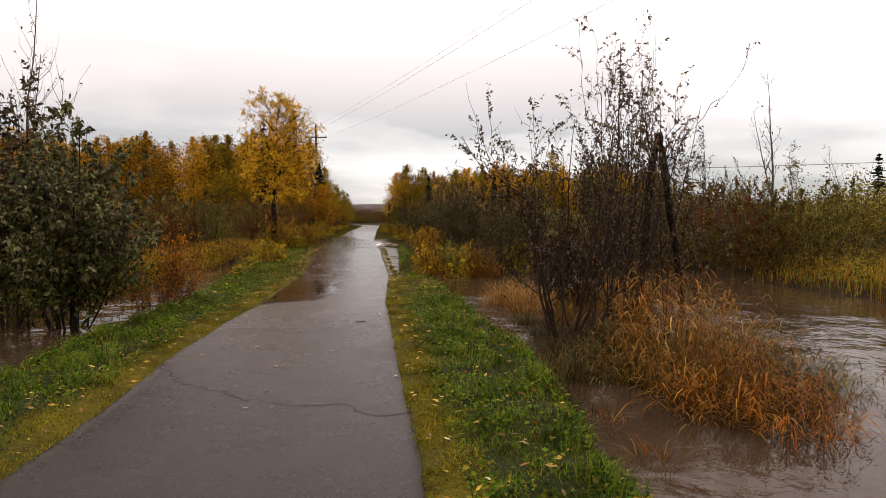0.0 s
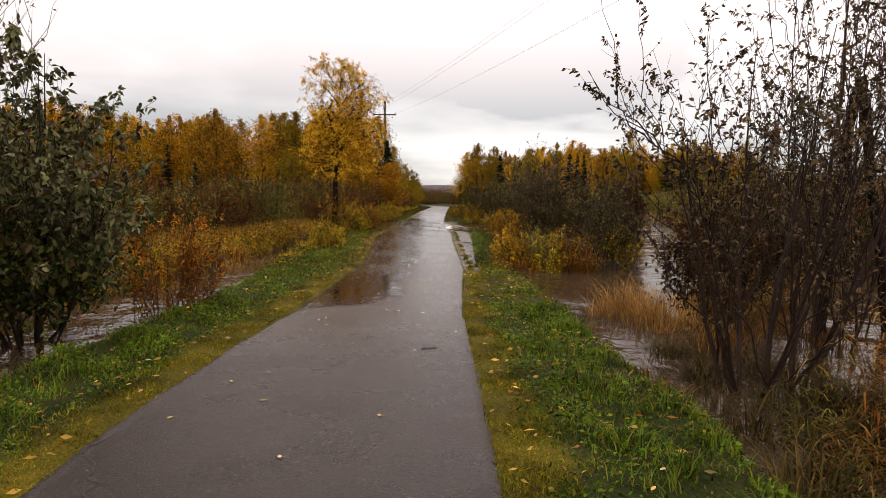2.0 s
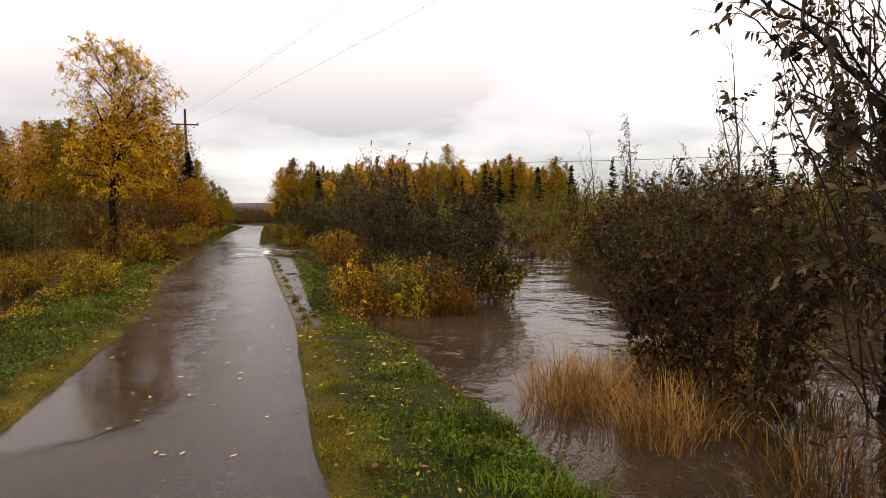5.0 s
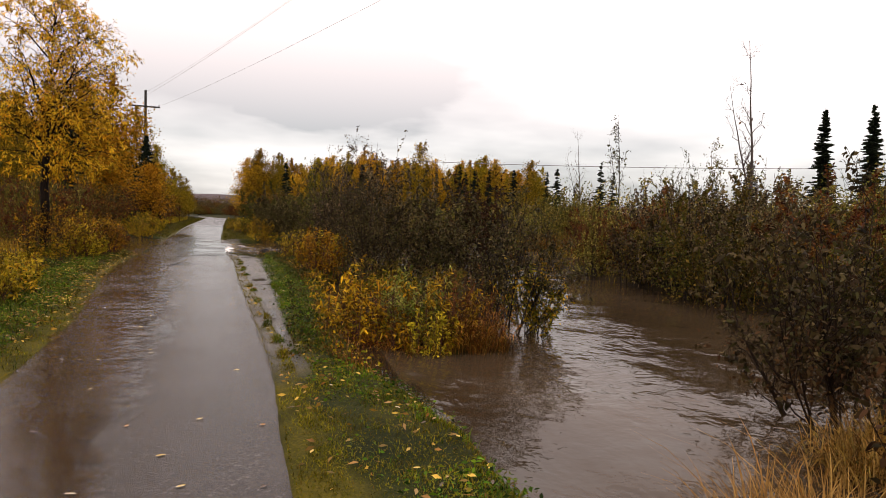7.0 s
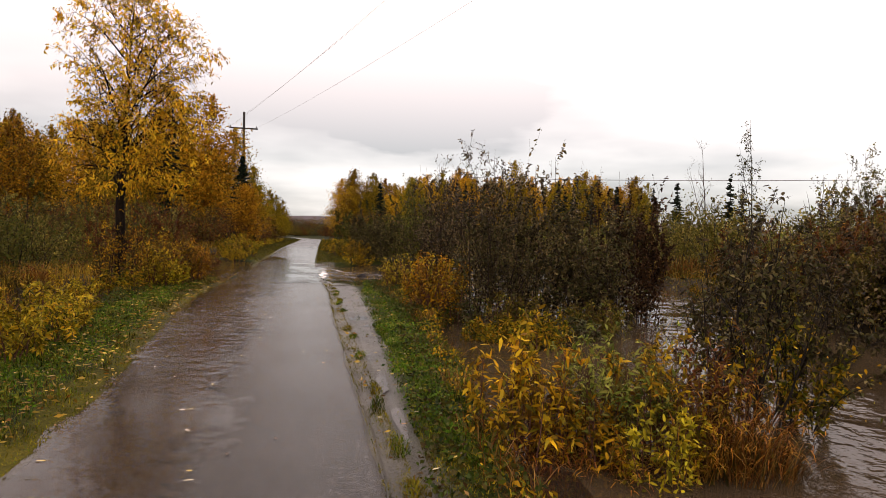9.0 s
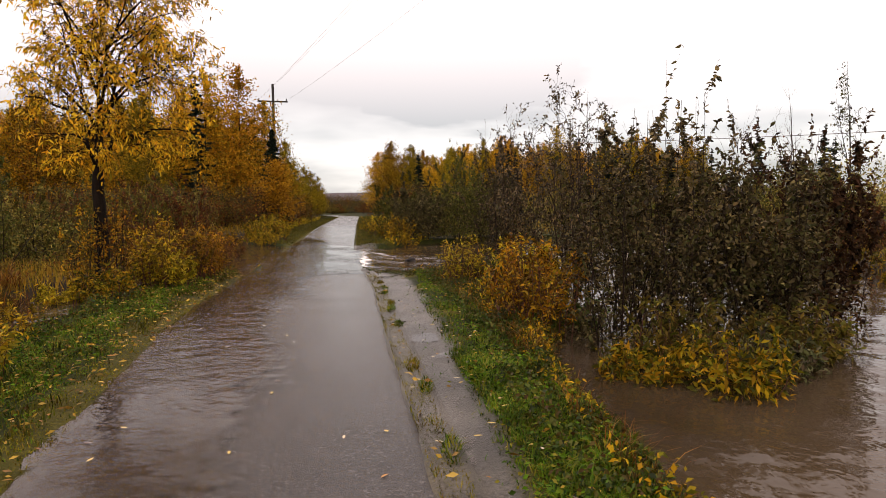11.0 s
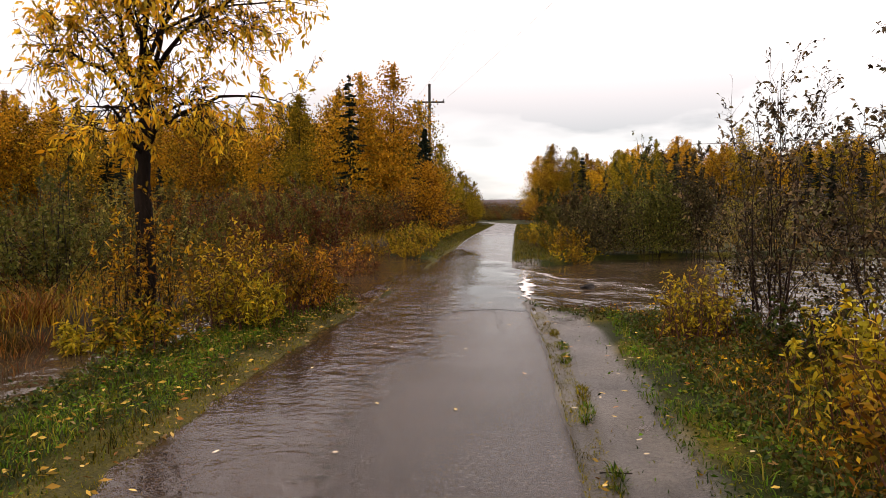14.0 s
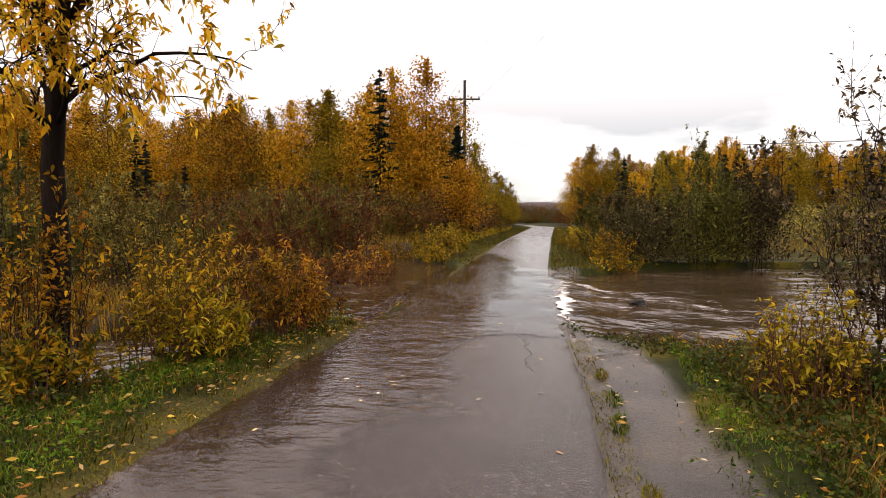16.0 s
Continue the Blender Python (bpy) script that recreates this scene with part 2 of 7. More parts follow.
BARK_DARK = rough_material("wet_dark_bark", [(0.005, 0.004, 0.003), (0.014, 0.010, 0.007), (0.032, 0.023, 0.018)], 5, 0.7, 0.7, 45, (1, 1, 0.25), shine=0.12)
BARK_BLACK = rough_material("wet_black_trunk_bark", [(0.004, 0.003, 0.0025), (0.010, 0.007, 0.005), (0.022, 0.015, 0.011)], 7, 0.8, 0.9, 30, (1, 1, 0.25), shine=0.05)
BARK_WILLOW = rough_material("wet_red_brown_willow_bark", [(0.007, 0.004, 0.003), (0.020, 0.012, 0.008), (0.045, 0.028, 0.020)], 5, 0.7, 0.7, 45, (1, 1, 0.25), shine=0.1)
BARK_GREY = rough_material("grey_willow_bark", [(0.03, 0.022, 0.02), (0.075, 0.06, 0.055), (0.14, 0.12, 0.11)], 6, 0.75, 0.5, 50, (1, 1, 0.3), shine=0.12)
BARK_RED = rough_material("red_brown_twigs", [(0.035, 0.014, 0.01), (0.08, 0.032, 0.02), (0.12, 0.06, 0.04)], 6, 0.7, 0.4, 50, shine=0.12)
POLE_WOOD = rough_material("tarred_pole_wood", [(0.008, 0.007, 0.006), (0.022, 0.018, 0.015)], 3, 0.8, 0.4, 30, (1, 1, 0.1))

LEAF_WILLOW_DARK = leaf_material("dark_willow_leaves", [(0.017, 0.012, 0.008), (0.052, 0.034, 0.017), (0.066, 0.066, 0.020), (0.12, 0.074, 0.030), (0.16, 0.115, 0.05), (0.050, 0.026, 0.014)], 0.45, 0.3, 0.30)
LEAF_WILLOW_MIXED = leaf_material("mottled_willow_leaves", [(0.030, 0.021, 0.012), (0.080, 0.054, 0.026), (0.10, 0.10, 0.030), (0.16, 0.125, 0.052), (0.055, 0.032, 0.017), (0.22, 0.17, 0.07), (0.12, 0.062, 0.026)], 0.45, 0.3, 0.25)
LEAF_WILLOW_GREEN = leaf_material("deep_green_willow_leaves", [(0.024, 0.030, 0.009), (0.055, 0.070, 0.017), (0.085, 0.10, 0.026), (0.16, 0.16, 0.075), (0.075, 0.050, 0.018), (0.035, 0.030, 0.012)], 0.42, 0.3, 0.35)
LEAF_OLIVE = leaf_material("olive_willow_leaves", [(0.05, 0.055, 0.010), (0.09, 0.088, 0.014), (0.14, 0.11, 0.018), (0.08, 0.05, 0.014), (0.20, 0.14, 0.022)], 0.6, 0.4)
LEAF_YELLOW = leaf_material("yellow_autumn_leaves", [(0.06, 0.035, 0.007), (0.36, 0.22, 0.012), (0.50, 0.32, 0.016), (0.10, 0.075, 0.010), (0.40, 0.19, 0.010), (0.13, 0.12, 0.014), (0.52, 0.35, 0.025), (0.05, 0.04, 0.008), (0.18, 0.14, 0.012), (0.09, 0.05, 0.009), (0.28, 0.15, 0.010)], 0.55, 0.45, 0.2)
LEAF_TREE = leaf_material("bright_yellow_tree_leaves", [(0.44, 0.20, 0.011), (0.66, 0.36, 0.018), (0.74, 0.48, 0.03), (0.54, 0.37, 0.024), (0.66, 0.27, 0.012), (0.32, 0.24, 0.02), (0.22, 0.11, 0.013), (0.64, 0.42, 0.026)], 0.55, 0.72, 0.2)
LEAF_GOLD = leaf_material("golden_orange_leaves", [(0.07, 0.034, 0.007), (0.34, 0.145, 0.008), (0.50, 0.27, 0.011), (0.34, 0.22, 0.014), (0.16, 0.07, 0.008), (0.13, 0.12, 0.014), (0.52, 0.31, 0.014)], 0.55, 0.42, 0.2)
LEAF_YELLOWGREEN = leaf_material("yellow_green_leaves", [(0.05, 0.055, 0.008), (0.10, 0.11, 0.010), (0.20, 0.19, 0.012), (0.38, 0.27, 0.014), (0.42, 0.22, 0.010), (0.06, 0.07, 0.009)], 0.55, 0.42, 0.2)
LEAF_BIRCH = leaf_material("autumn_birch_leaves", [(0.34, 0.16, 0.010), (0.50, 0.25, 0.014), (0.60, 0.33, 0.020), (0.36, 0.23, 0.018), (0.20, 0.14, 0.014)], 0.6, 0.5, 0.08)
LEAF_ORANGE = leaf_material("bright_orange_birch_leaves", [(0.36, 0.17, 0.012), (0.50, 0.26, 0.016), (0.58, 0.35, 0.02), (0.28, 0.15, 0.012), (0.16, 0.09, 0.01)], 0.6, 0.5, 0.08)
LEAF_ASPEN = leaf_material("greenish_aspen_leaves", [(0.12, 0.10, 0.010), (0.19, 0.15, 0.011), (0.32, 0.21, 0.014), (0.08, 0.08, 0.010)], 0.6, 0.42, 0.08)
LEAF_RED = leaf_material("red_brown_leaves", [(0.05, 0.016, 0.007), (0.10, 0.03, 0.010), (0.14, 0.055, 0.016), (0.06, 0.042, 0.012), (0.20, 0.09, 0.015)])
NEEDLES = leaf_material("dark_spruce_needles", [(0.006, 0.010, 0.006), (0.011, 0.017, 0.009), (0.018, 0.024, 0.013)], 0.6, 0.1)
# Brown leaves, dark enough to hold painted shade low in the willows.
LEAF_BROWN_SHADE = leaf_material("brown_and_shaded_willow_leaves", [(0.020, 0.012, 0.007), (0.055, 0.030, 0.014), (0.10, 0.055, 0.022), (0.035, 0.030, 0.010), (0.075, 0.036, 0.016)], 0.6, 0.25, 0.08)
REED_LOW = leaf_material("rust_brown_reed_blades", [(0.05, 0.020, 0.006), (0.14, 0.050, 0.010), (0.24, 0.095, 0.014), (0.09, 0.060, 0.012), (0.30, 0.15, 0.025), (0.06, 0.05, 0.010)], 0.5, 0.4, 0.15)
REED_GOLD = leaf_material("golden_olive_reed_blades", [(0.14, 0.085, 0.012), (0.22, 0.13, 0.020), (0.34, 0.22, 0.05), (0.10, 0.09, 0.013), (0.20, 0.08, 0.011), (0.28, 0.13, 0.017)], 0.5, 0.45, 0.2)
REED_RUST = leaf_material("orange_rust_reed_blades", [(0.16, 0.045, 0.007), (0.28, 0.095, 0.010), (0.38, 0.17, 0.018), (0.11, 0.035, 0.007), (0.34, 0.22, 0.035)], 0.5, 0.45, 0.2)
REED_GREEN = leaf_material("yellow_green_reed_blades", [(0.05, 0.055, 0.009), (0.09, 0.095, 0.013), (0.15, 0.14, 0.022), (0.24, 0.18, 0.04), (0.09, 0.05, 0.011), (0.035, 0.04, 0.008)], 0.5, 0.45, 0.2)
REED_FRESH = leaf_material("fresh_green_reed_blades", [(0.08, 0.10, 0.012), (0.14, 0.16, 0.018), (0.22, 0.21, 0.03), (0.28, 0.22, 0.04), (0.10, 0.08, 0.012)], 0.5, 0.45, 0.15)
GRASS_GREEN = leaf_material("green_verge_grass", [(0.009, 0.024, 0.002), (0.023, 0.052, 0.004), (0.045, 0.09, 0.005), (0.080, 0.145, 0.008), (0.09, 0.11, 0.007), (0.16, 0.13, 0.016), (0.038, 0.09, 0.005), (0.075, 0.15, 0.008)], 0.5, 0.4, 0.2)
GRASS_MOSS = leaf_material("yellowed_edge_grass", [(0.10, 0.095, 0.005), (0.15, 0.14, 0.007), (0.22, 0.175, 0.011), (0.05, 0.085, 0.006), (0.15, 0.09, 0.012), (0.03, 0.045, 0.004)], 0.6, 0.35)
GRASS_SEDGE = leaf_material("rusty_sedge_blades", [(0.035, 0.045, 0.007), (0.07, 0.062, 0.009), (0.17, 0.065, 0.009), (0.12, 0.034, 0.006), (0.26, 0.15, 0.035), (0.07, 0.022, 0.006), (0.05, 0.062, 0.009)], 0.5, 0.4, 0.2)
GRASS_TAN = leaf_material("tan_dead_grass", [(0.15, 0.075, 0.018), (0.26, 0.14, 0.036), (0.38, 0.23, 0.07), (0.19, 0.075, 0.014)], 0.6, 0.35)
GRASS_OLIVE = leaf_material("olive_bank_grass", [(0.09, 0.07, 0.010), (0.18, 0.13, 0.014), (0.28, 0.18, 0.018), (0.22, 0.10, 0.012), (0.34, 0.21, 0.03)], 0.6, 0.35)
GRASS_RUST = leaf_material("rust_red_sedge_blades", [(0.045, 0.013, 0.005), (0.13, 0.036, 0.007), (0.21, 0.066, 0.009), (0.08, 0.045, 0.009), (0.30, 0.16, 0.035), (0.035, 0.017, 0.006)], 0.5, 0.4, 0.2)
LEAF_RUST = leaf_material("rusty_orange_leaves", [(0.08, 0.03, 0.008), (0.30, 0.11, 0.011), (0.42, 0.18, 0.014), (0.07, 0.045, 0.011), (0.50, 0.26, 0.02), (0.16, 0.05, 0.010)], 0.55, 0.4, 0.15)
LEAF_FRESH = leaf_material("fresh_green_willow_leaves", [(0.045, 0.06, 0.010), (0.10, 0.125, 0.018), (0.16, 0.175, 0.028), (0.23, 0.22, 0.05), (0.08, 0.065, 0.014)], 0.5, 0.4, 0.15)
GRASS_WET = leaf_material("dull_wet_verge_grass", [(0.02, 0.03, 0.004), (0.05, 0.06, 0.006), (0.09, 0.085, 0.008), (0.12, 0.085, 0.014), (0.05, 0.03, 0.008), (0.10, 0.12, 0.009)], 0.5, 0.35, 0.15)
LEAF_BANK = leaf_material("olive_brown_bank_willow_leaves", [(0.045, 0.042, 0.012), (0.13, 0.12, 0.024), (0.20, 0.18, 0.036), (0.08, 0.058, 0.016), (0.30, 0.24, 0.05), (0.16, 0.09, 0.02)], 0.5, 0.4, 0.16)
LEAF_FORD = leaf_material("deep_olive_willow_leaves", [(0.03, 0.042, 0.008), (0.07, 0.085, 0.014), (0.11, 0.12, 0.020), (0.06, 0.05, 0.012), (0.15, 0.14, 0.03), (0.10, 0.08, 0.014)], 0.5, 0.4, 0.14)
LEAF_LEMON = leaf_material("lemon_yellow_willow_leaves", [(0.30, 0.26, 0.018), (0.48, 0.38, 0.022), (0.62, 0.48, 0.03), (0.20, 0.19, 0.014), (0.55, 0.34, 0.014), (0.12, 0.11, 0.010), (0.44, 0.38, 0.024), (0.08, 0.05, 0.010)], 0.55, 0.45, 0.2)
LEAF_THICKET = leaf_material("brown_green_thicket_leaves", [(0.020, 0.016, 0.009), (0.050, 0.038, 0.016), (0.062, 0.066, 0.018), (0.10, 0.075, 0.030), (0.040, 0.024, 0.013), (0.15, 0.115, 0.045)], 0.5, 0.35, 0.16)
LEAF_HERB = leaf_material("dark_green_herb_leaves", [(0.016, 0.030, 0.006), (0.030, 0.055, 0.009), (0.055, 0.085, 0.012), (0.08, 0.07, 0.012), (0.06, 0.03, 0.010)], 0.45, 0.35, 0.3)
# Sedge tones darkened so that shade under reeds and willows sits in the colour.
GRASS_SHADE = leaf_material("dark_sodden_and_shaded_sedge_blades", [(0.016, 0.018, 0.004), (0.032, 0.032, 0.006), (0.05, 0.028, 0.007), (0.075, 0.055, 0.013), (0.035, 0.016, 0.006)], 0.5, 0.35, 0.15)


def asphalt():
    m, n, l, b = nodes_of("wet_asphalt")
    agg = noise_of(n, l, 85, 4, rough=0.7)
    speck = noise_of(n, l, 38, 1, rough=0.5)
    patch = noise_of(n, l, 0.9, 6, rough=0.65)
    rp = ramp_of(n, [(0.004, 0.0033, 0.003), (0.021, 0.017, 0.0150), (0.068, 0.056, 0.050)], (0.36, 0.68))
    l.new(agg.outputs["Fac"], rp.inputs["Fac"])
    hsv = n.new("ShaderNodeHueSaturation")
    mr = n.new("ShaderNodeMapRange")
    mr.inputs[1].default_value, mr.inputs[2].default_value = 0.3, 0.7
    mr.inputs[3].default_value, mr.inputs[4].default_value = 0.65, 1.35
    l.new(patch.outputs["Fac"], mr.inputs[0])
    l.new(mr.outputs[0], hsv.inputs["Value"])
    l.new(rp.outputs["Color"], hsv.inputs["Color"])
    light = n.new("ShaderNodeMapRange")
    light.inputs[1].default_value, light.inputs[2].default_value = 0.64, 0.70
    light.clamp = True
    mx = n.new("ShaderNodeMix")
    mx.data_type = "RGBA"
    mx.inputs[7].default_value = (0.075, 0.066, 0.060, 1)
    l.new(speck.outputs["Fac"], light.inputs[0])
    l.new(light.outputs[0], mx.inputs[0])
    l.new(hsv.outputs["Color"], mx.inputs[6])
    l.new(mx.outputs[2], b.inputs["Base Color"])
    wet = n.new("ShaderNodeMapRange")
    wet.inputs[1].default_value, wet.inputs[2].default_value = 0.35, 0.65
    wet.inputs[3].default_value, wet.inputs[4].default_value = 0.20, 0.40
    l.new(patch.outputs["Fac"], wet.inputs[0])
    soaked, gloss, shine = n.new("ShaderNodeAttribute"), n.new("ShaderNodeMapRange"), n.new("ShaderNodeMapRange")
    soaked.attribute_name = "soaked"
    gloss.inputs[3].default_value, gloss.inputs[4].default_value = 1.0, 0.55
    l.new(soaked.outputs["Fac"], gloss.inputs[0])
    smooth = n.new("ShaderNodeMath")
    smooth.operation = "MULTIPLY"
    l.new(wet.outputs[0], smooth.inputs[0])
    l.new(gloss.outputs[0], smooth.inputs[1])
    l.new(smooth.outputs[0], b.inputs["Roughness"])
    shine.inputs[3].default_value, shine.inputs[4].default_value = 0.21, 0.42
    l.new(soaked.outputs["Fac"], shine.inputs[0])
    l.new(shine.outputs[0], b.inputs["Specular IOR Level"])
    bp = n.new("ShaderNodeBump")
    bp.inputs["Strength"].default_value, bp.inputs["Distance"].default_value = 0.7, 0.008
    l.new(agg.outputs["Fac"], bp.inputs["Height"])
    l.new(bp.outputs[0], b.inputs["Normal"])
    return m


def ground_material():
    """Soil, with moss, turf and gravel where the ground sheet says so."""
    m, n, l, b = nodes_of("wet_soil_moss_and_turf")
    big, small = noise_of(n, l, 1.3, 5), noise_of(n, l, 34, 4, rough=0.7)
    mix = n.new("ShaderNodeMath")
    mix.operation, mix.inputs[1].default_value = "MULTIPLY_ADD", 0.45
    half = n.new("ShaderNodeMath")
    half.operation, half.inputs[1].default_value = "MULTIPLY", 0.55
    l.new(small.outputs["Fac"], half.inputs[0])
    l.new(big.outputs["Fac"], mix.inputs[0])
    l.new(half.outputs[0], mix.inputs[2])
    last = None
    for name, colours in (("soil", [(0.006, 0.004, 0.0025), (0.015, 0.010, 0.005), (0.027, 0.019, 0.008), (0.04, 0.026, 0.011)]), ("turf", [(0.007, 0.010, 0.002), (0.017, 0.023, 0.004), (0.035, 0.037, 0.008)]),
                          ("moss", [(0.018, 0.020, 0.002), (0.070, 0.060, 0.004), (0.15, 0.11, 0.009)]), ("gravel", [(0.014, 0.011, 0.009), (0.035, 0.030, 0.026), (0.10, 0.088, 0.075)])):
        rp = ramp_of(n, colours, (0.36, 0.64))
        l.new(mix.outputs[0], rp.inputs["Fac"])
        if last is None:
            last = rp.outputs["Color"]
            continue
        at = n.new("ShaderNodeAttribute")
        at.attribute_name = name
        mx = n.new("ShaderNodeMix")
        mx.data_type = "RGBA"
        l.new(at.outputs["Fac"], mx.inputs[0])
        l.new(last, mx.inputs[6])
        l.new(rp.outputs["Color"], mx.inputs[7])
        last = mx.outputs[2]
    l.new(last, b.inputs["Base Color"])
    stony, wet, spec = n.new("ShaderNodeAttribute"), n.new("ShaderNodeMapRange"), n.new("ShaderNodeMapRange")
    stony.attribute_name = "gravel"
    for mr, lo, hi, end in ((wet, 0.8, 0.30, "Roughness"), (spec, 0.08, 0.40, "Specular IOR Level")):
        mr.inputs[3].default_value, mr.inputs[4].default_value = lo, hi
        l.new(stony.outputs["Fac"], mr.inputs[0])
        l.new(mr.outputs[0], b.inputs[end])
    bp = n.new("ShaderNodeBump")
    bp.inputs["Strength"].default_value, bp.inputs["Distance"].default_value = 0.8, 0.03
    l.new(mix.outputs[0], bp.inputs["Height"])
    l.new(bp.outputs[0], b.inputs["Normal"])
    return m


def murky_water():
    m, n, l, b = nodes_of("murky_flood_water")
    silt = noise_of(n, l, 0.35, 4)
    rp = ramp_of(n, [(0.030, 0.020, 0.011), (0.052, 0.036, 0.021)], (0.35, 0.65))
    l.new(silt.outputs["Fac"], rp.inputs["Fac"])
    l.new(rp.outputs["Color"], b.inputs["Base Color"])
    b.inputs["Roughness"].default_value = 0.025
    b.inputs["IOR"].default_value = 1.33
    b.inputs["Specular IOR Level"].default_value = 0.22
    swell = noise_of(n, l, 1.6, 4, rough=0.5, stretch=(1.0, 0.85, 1.0))
    ripple = noise_of(n, l, 5.5, 3, rough=0.5, stretch=(1.0, 0.8, 1.0))
    add = n.new("ShaderNodeMath")
    add.operation, add.inputs[1].default_value = "MULTIPLY_ADD", 0.2
    l.new(ripple.outputs["Fac"], add.inputs[0])
    l.new(swell.outputs["Fac"], add.inputs[2])
    calm = noise_of(n, l, 0.28, 2)
    cr = n.new("ShaderNodeMapRange")
    cr.inputs[1].default_value, cr.inputs[2].default_value = 0.4, 0.65
    cr.inputs[3].default_value, cr.inputs[4].default_value = 0.35, 1.25
    l.new(calm.outputs["Fac"], cr.inputs[0])
    run, more = n.new("ShaderNodeAttribute"), n.new("ShaderNodeMath")
    run.attribute_name, more.operation = "current", "ADD"
    l.new(cr.outputs[0], more.inputs[0])
    l.new(run.outputs["Fac"], more.inputs[1])
    bp = n.new("ShaderNodeBump")
    bp.inputs["Distance"].default_value = 0.05
    l.new(more.outputs[0], bp.inputs["Strength"])
    l.new(add.outputs[0], bp.inputs["Height"])
    l.new(bp.outputs[0], b.inputs["Normal"])
    return m


def thin_film():
    """Shallow water over asphalt: tinted clear, mirror-like at a low angle."""
    m, n, l, b = nodes_of("shallow_flood_film")
    n.remove(b)
    swell = noise_of(n, l, 3.2, 3, stretch=(0.8, 1.1, 1.0))
    ripple = noise_of(n, l, 14.0, 3, stretch=(0.8, 1.3, 1.0))
    calm = noise_of(n, l, 0.45, 2)
    add = n.new("ShaderNodeMath")
    add.operation, add.inputs[1].default_value = "MULTIPLY_ADD", 0.3
    l.new(ripple.outputs["Fac"], add.inputs[0])
    l.new(swell.outputs["Fac"], add.inputs[2])
    cr = n.new("ShaderNodeMapRange")
    cr.inputs[1].default_value, cr.inputs[2].default_value = 0.42, 0.62
    cr.inputs[3].default_value, cr.inputs[4].default_value = 0.06, 0.55
    l.new(calm.outputs["Fac"], cr.inputs[0])
    run, more = n.new("ShaderNodeAttribute"), n.new("ShaderNodeMath")
    run.attribute_name, more.operation = "current", "ADD"
    l.new(cr.outputs[0], more.inputs[0])
    l.new(run.outputs["Fac"], more.inputs[1])
    bp = n.new("ShaderNodeBump")
    bp.inputs["Distance"].default_value = 0.028
    l.new(more.outputs[0], bp.inputs["Strength"])
    l.new(add.outputs[0], bp.inputs["Height"])
    clear, murk = n.new("ShaderNodeBsdfTransparent"), n.new("ShaderNodeBsdfDiffuse")
    clear.inputs["Color"].default_value = (0.86, 0.79, 0.73, 1)
    murk.inputs["Color"].default_value = (0.055, 0.037, 0.026, 1)
    body = n.new("ShaderNodeMixShader")
    body.inputs[0].default_value = 0.30
    l.new(clear.outputs[0], body.inputs[1])
    l.new(murk.outputs[0], body.inputs[2])
    gl, fr, top = n.new("ShaderNodeBsdfGlossy"), n.new("ShaderNodeFresnel"), n.new("ShaderNodeMixShader")
    gl.inputs["Roughness"].default_value = 0.05
    fr.inputs["IOR"].default_value = 1.33
    for k in (gl, fr):
        l.new(bp.outputs[0], k.inputs["Normal"])
    l.new(fr.outputs[0], top.inputs[0])
    l.new(body.outputs[0], top.inputs[1])
    l.new(gl.outputs[0], top.inputs[2])
    dep, fade, bare, last = n.new("ShaderNodeAttribute"), n.new("ShaderNodeMapRange"), n.new("ShaderNodeBsdfTransparent"), n.new("ShaderNodeMixShader")
    dep.attribute_name = "depth"
    grain = noise_of(n, l, 5.0, 5, rough=0.65)
    lift = n.new("ShaderNodeMath")
    lift.operation, lift.inputs[1].default_value = "MULTIPLY_ADD", 0.016
    l.new(grain.outputs["Fac"], lift.inputs[0])
    l.new(dep.outputs["Fac"], lift.inputs[2])
    fade.interpolation_type = "SMOOTHSTEP"
    fade.inputs[1].default_value, fade.inputs[2].default_value = 0.010, 0.017
    l.new(lift.outputs[0], fade.inputs[0])
    l.new(fade.outputs[0], last.inputs[0])
    l.new(bare.outputs[0], last.inputs[1])
    l.new(top.outputs[0], last.inputs[2])
    l.new(last.outputs[0], n["Material Output"].inputs["Surface"])
    return m


ASPHALT = asphalt()
WATER = murky_water()
SOIL = ground_material()
CRACK = rough_material("dark_crack_filling", [(0.008, 0.008, 0.008), (0.02, 0.018, 0.017)], 20, 0.7, 0.5, 80)


def foam_material():
    """White froth that breaks up into streaks."""
    m, n, l, b = nodes_of("white_water_foam")
    a, c = noise_of(n, l, 5.0, 5, rough=0.65, stretch=(0.7, 1.6, 1)), n.new("ShaderNodeAttribute")
    c.attribute_name = "froth"
    add = n.new("ShaderNodeMath")
    add.operation = "ADD"
    l.new(a.outputs["Fac"], add.inputs[0])
    l.new(c.outputs["Fac"], add.inputs[1])
    mr = n.new("ShaderNodeMapRange")
    mr.inputs[1].default_value, mr.inputs[2].default_value = 0.74, 1.12
    l.new(add.outputs[0], mr.inputs[0])
    b.inputs["Base Color"].default_value = (0.80, 0.78, 0.75, 1)
    b.inputs["Roughness"].default_value = 0.6
    l.new(mr.outputs[0], b.inputs["Alpha"])
    bp = n.new("ShaderNodeBump")
    bp.inputs["Distance"].default_value = 0.03
    l.new(a.outputs["Fac"], bp.inputs["Height"])
    l.new(bp.outputs[0], b.inputs["Normal"])
    return m


FOAM = foam_material()
ROCK = rough_material("wet_dark_broken_asphalt", [(0.006, 0.0055, 0.005), (0.022, 0.020, 0.019)], 9, 0.6, 0.8, 60, shine=0.15)

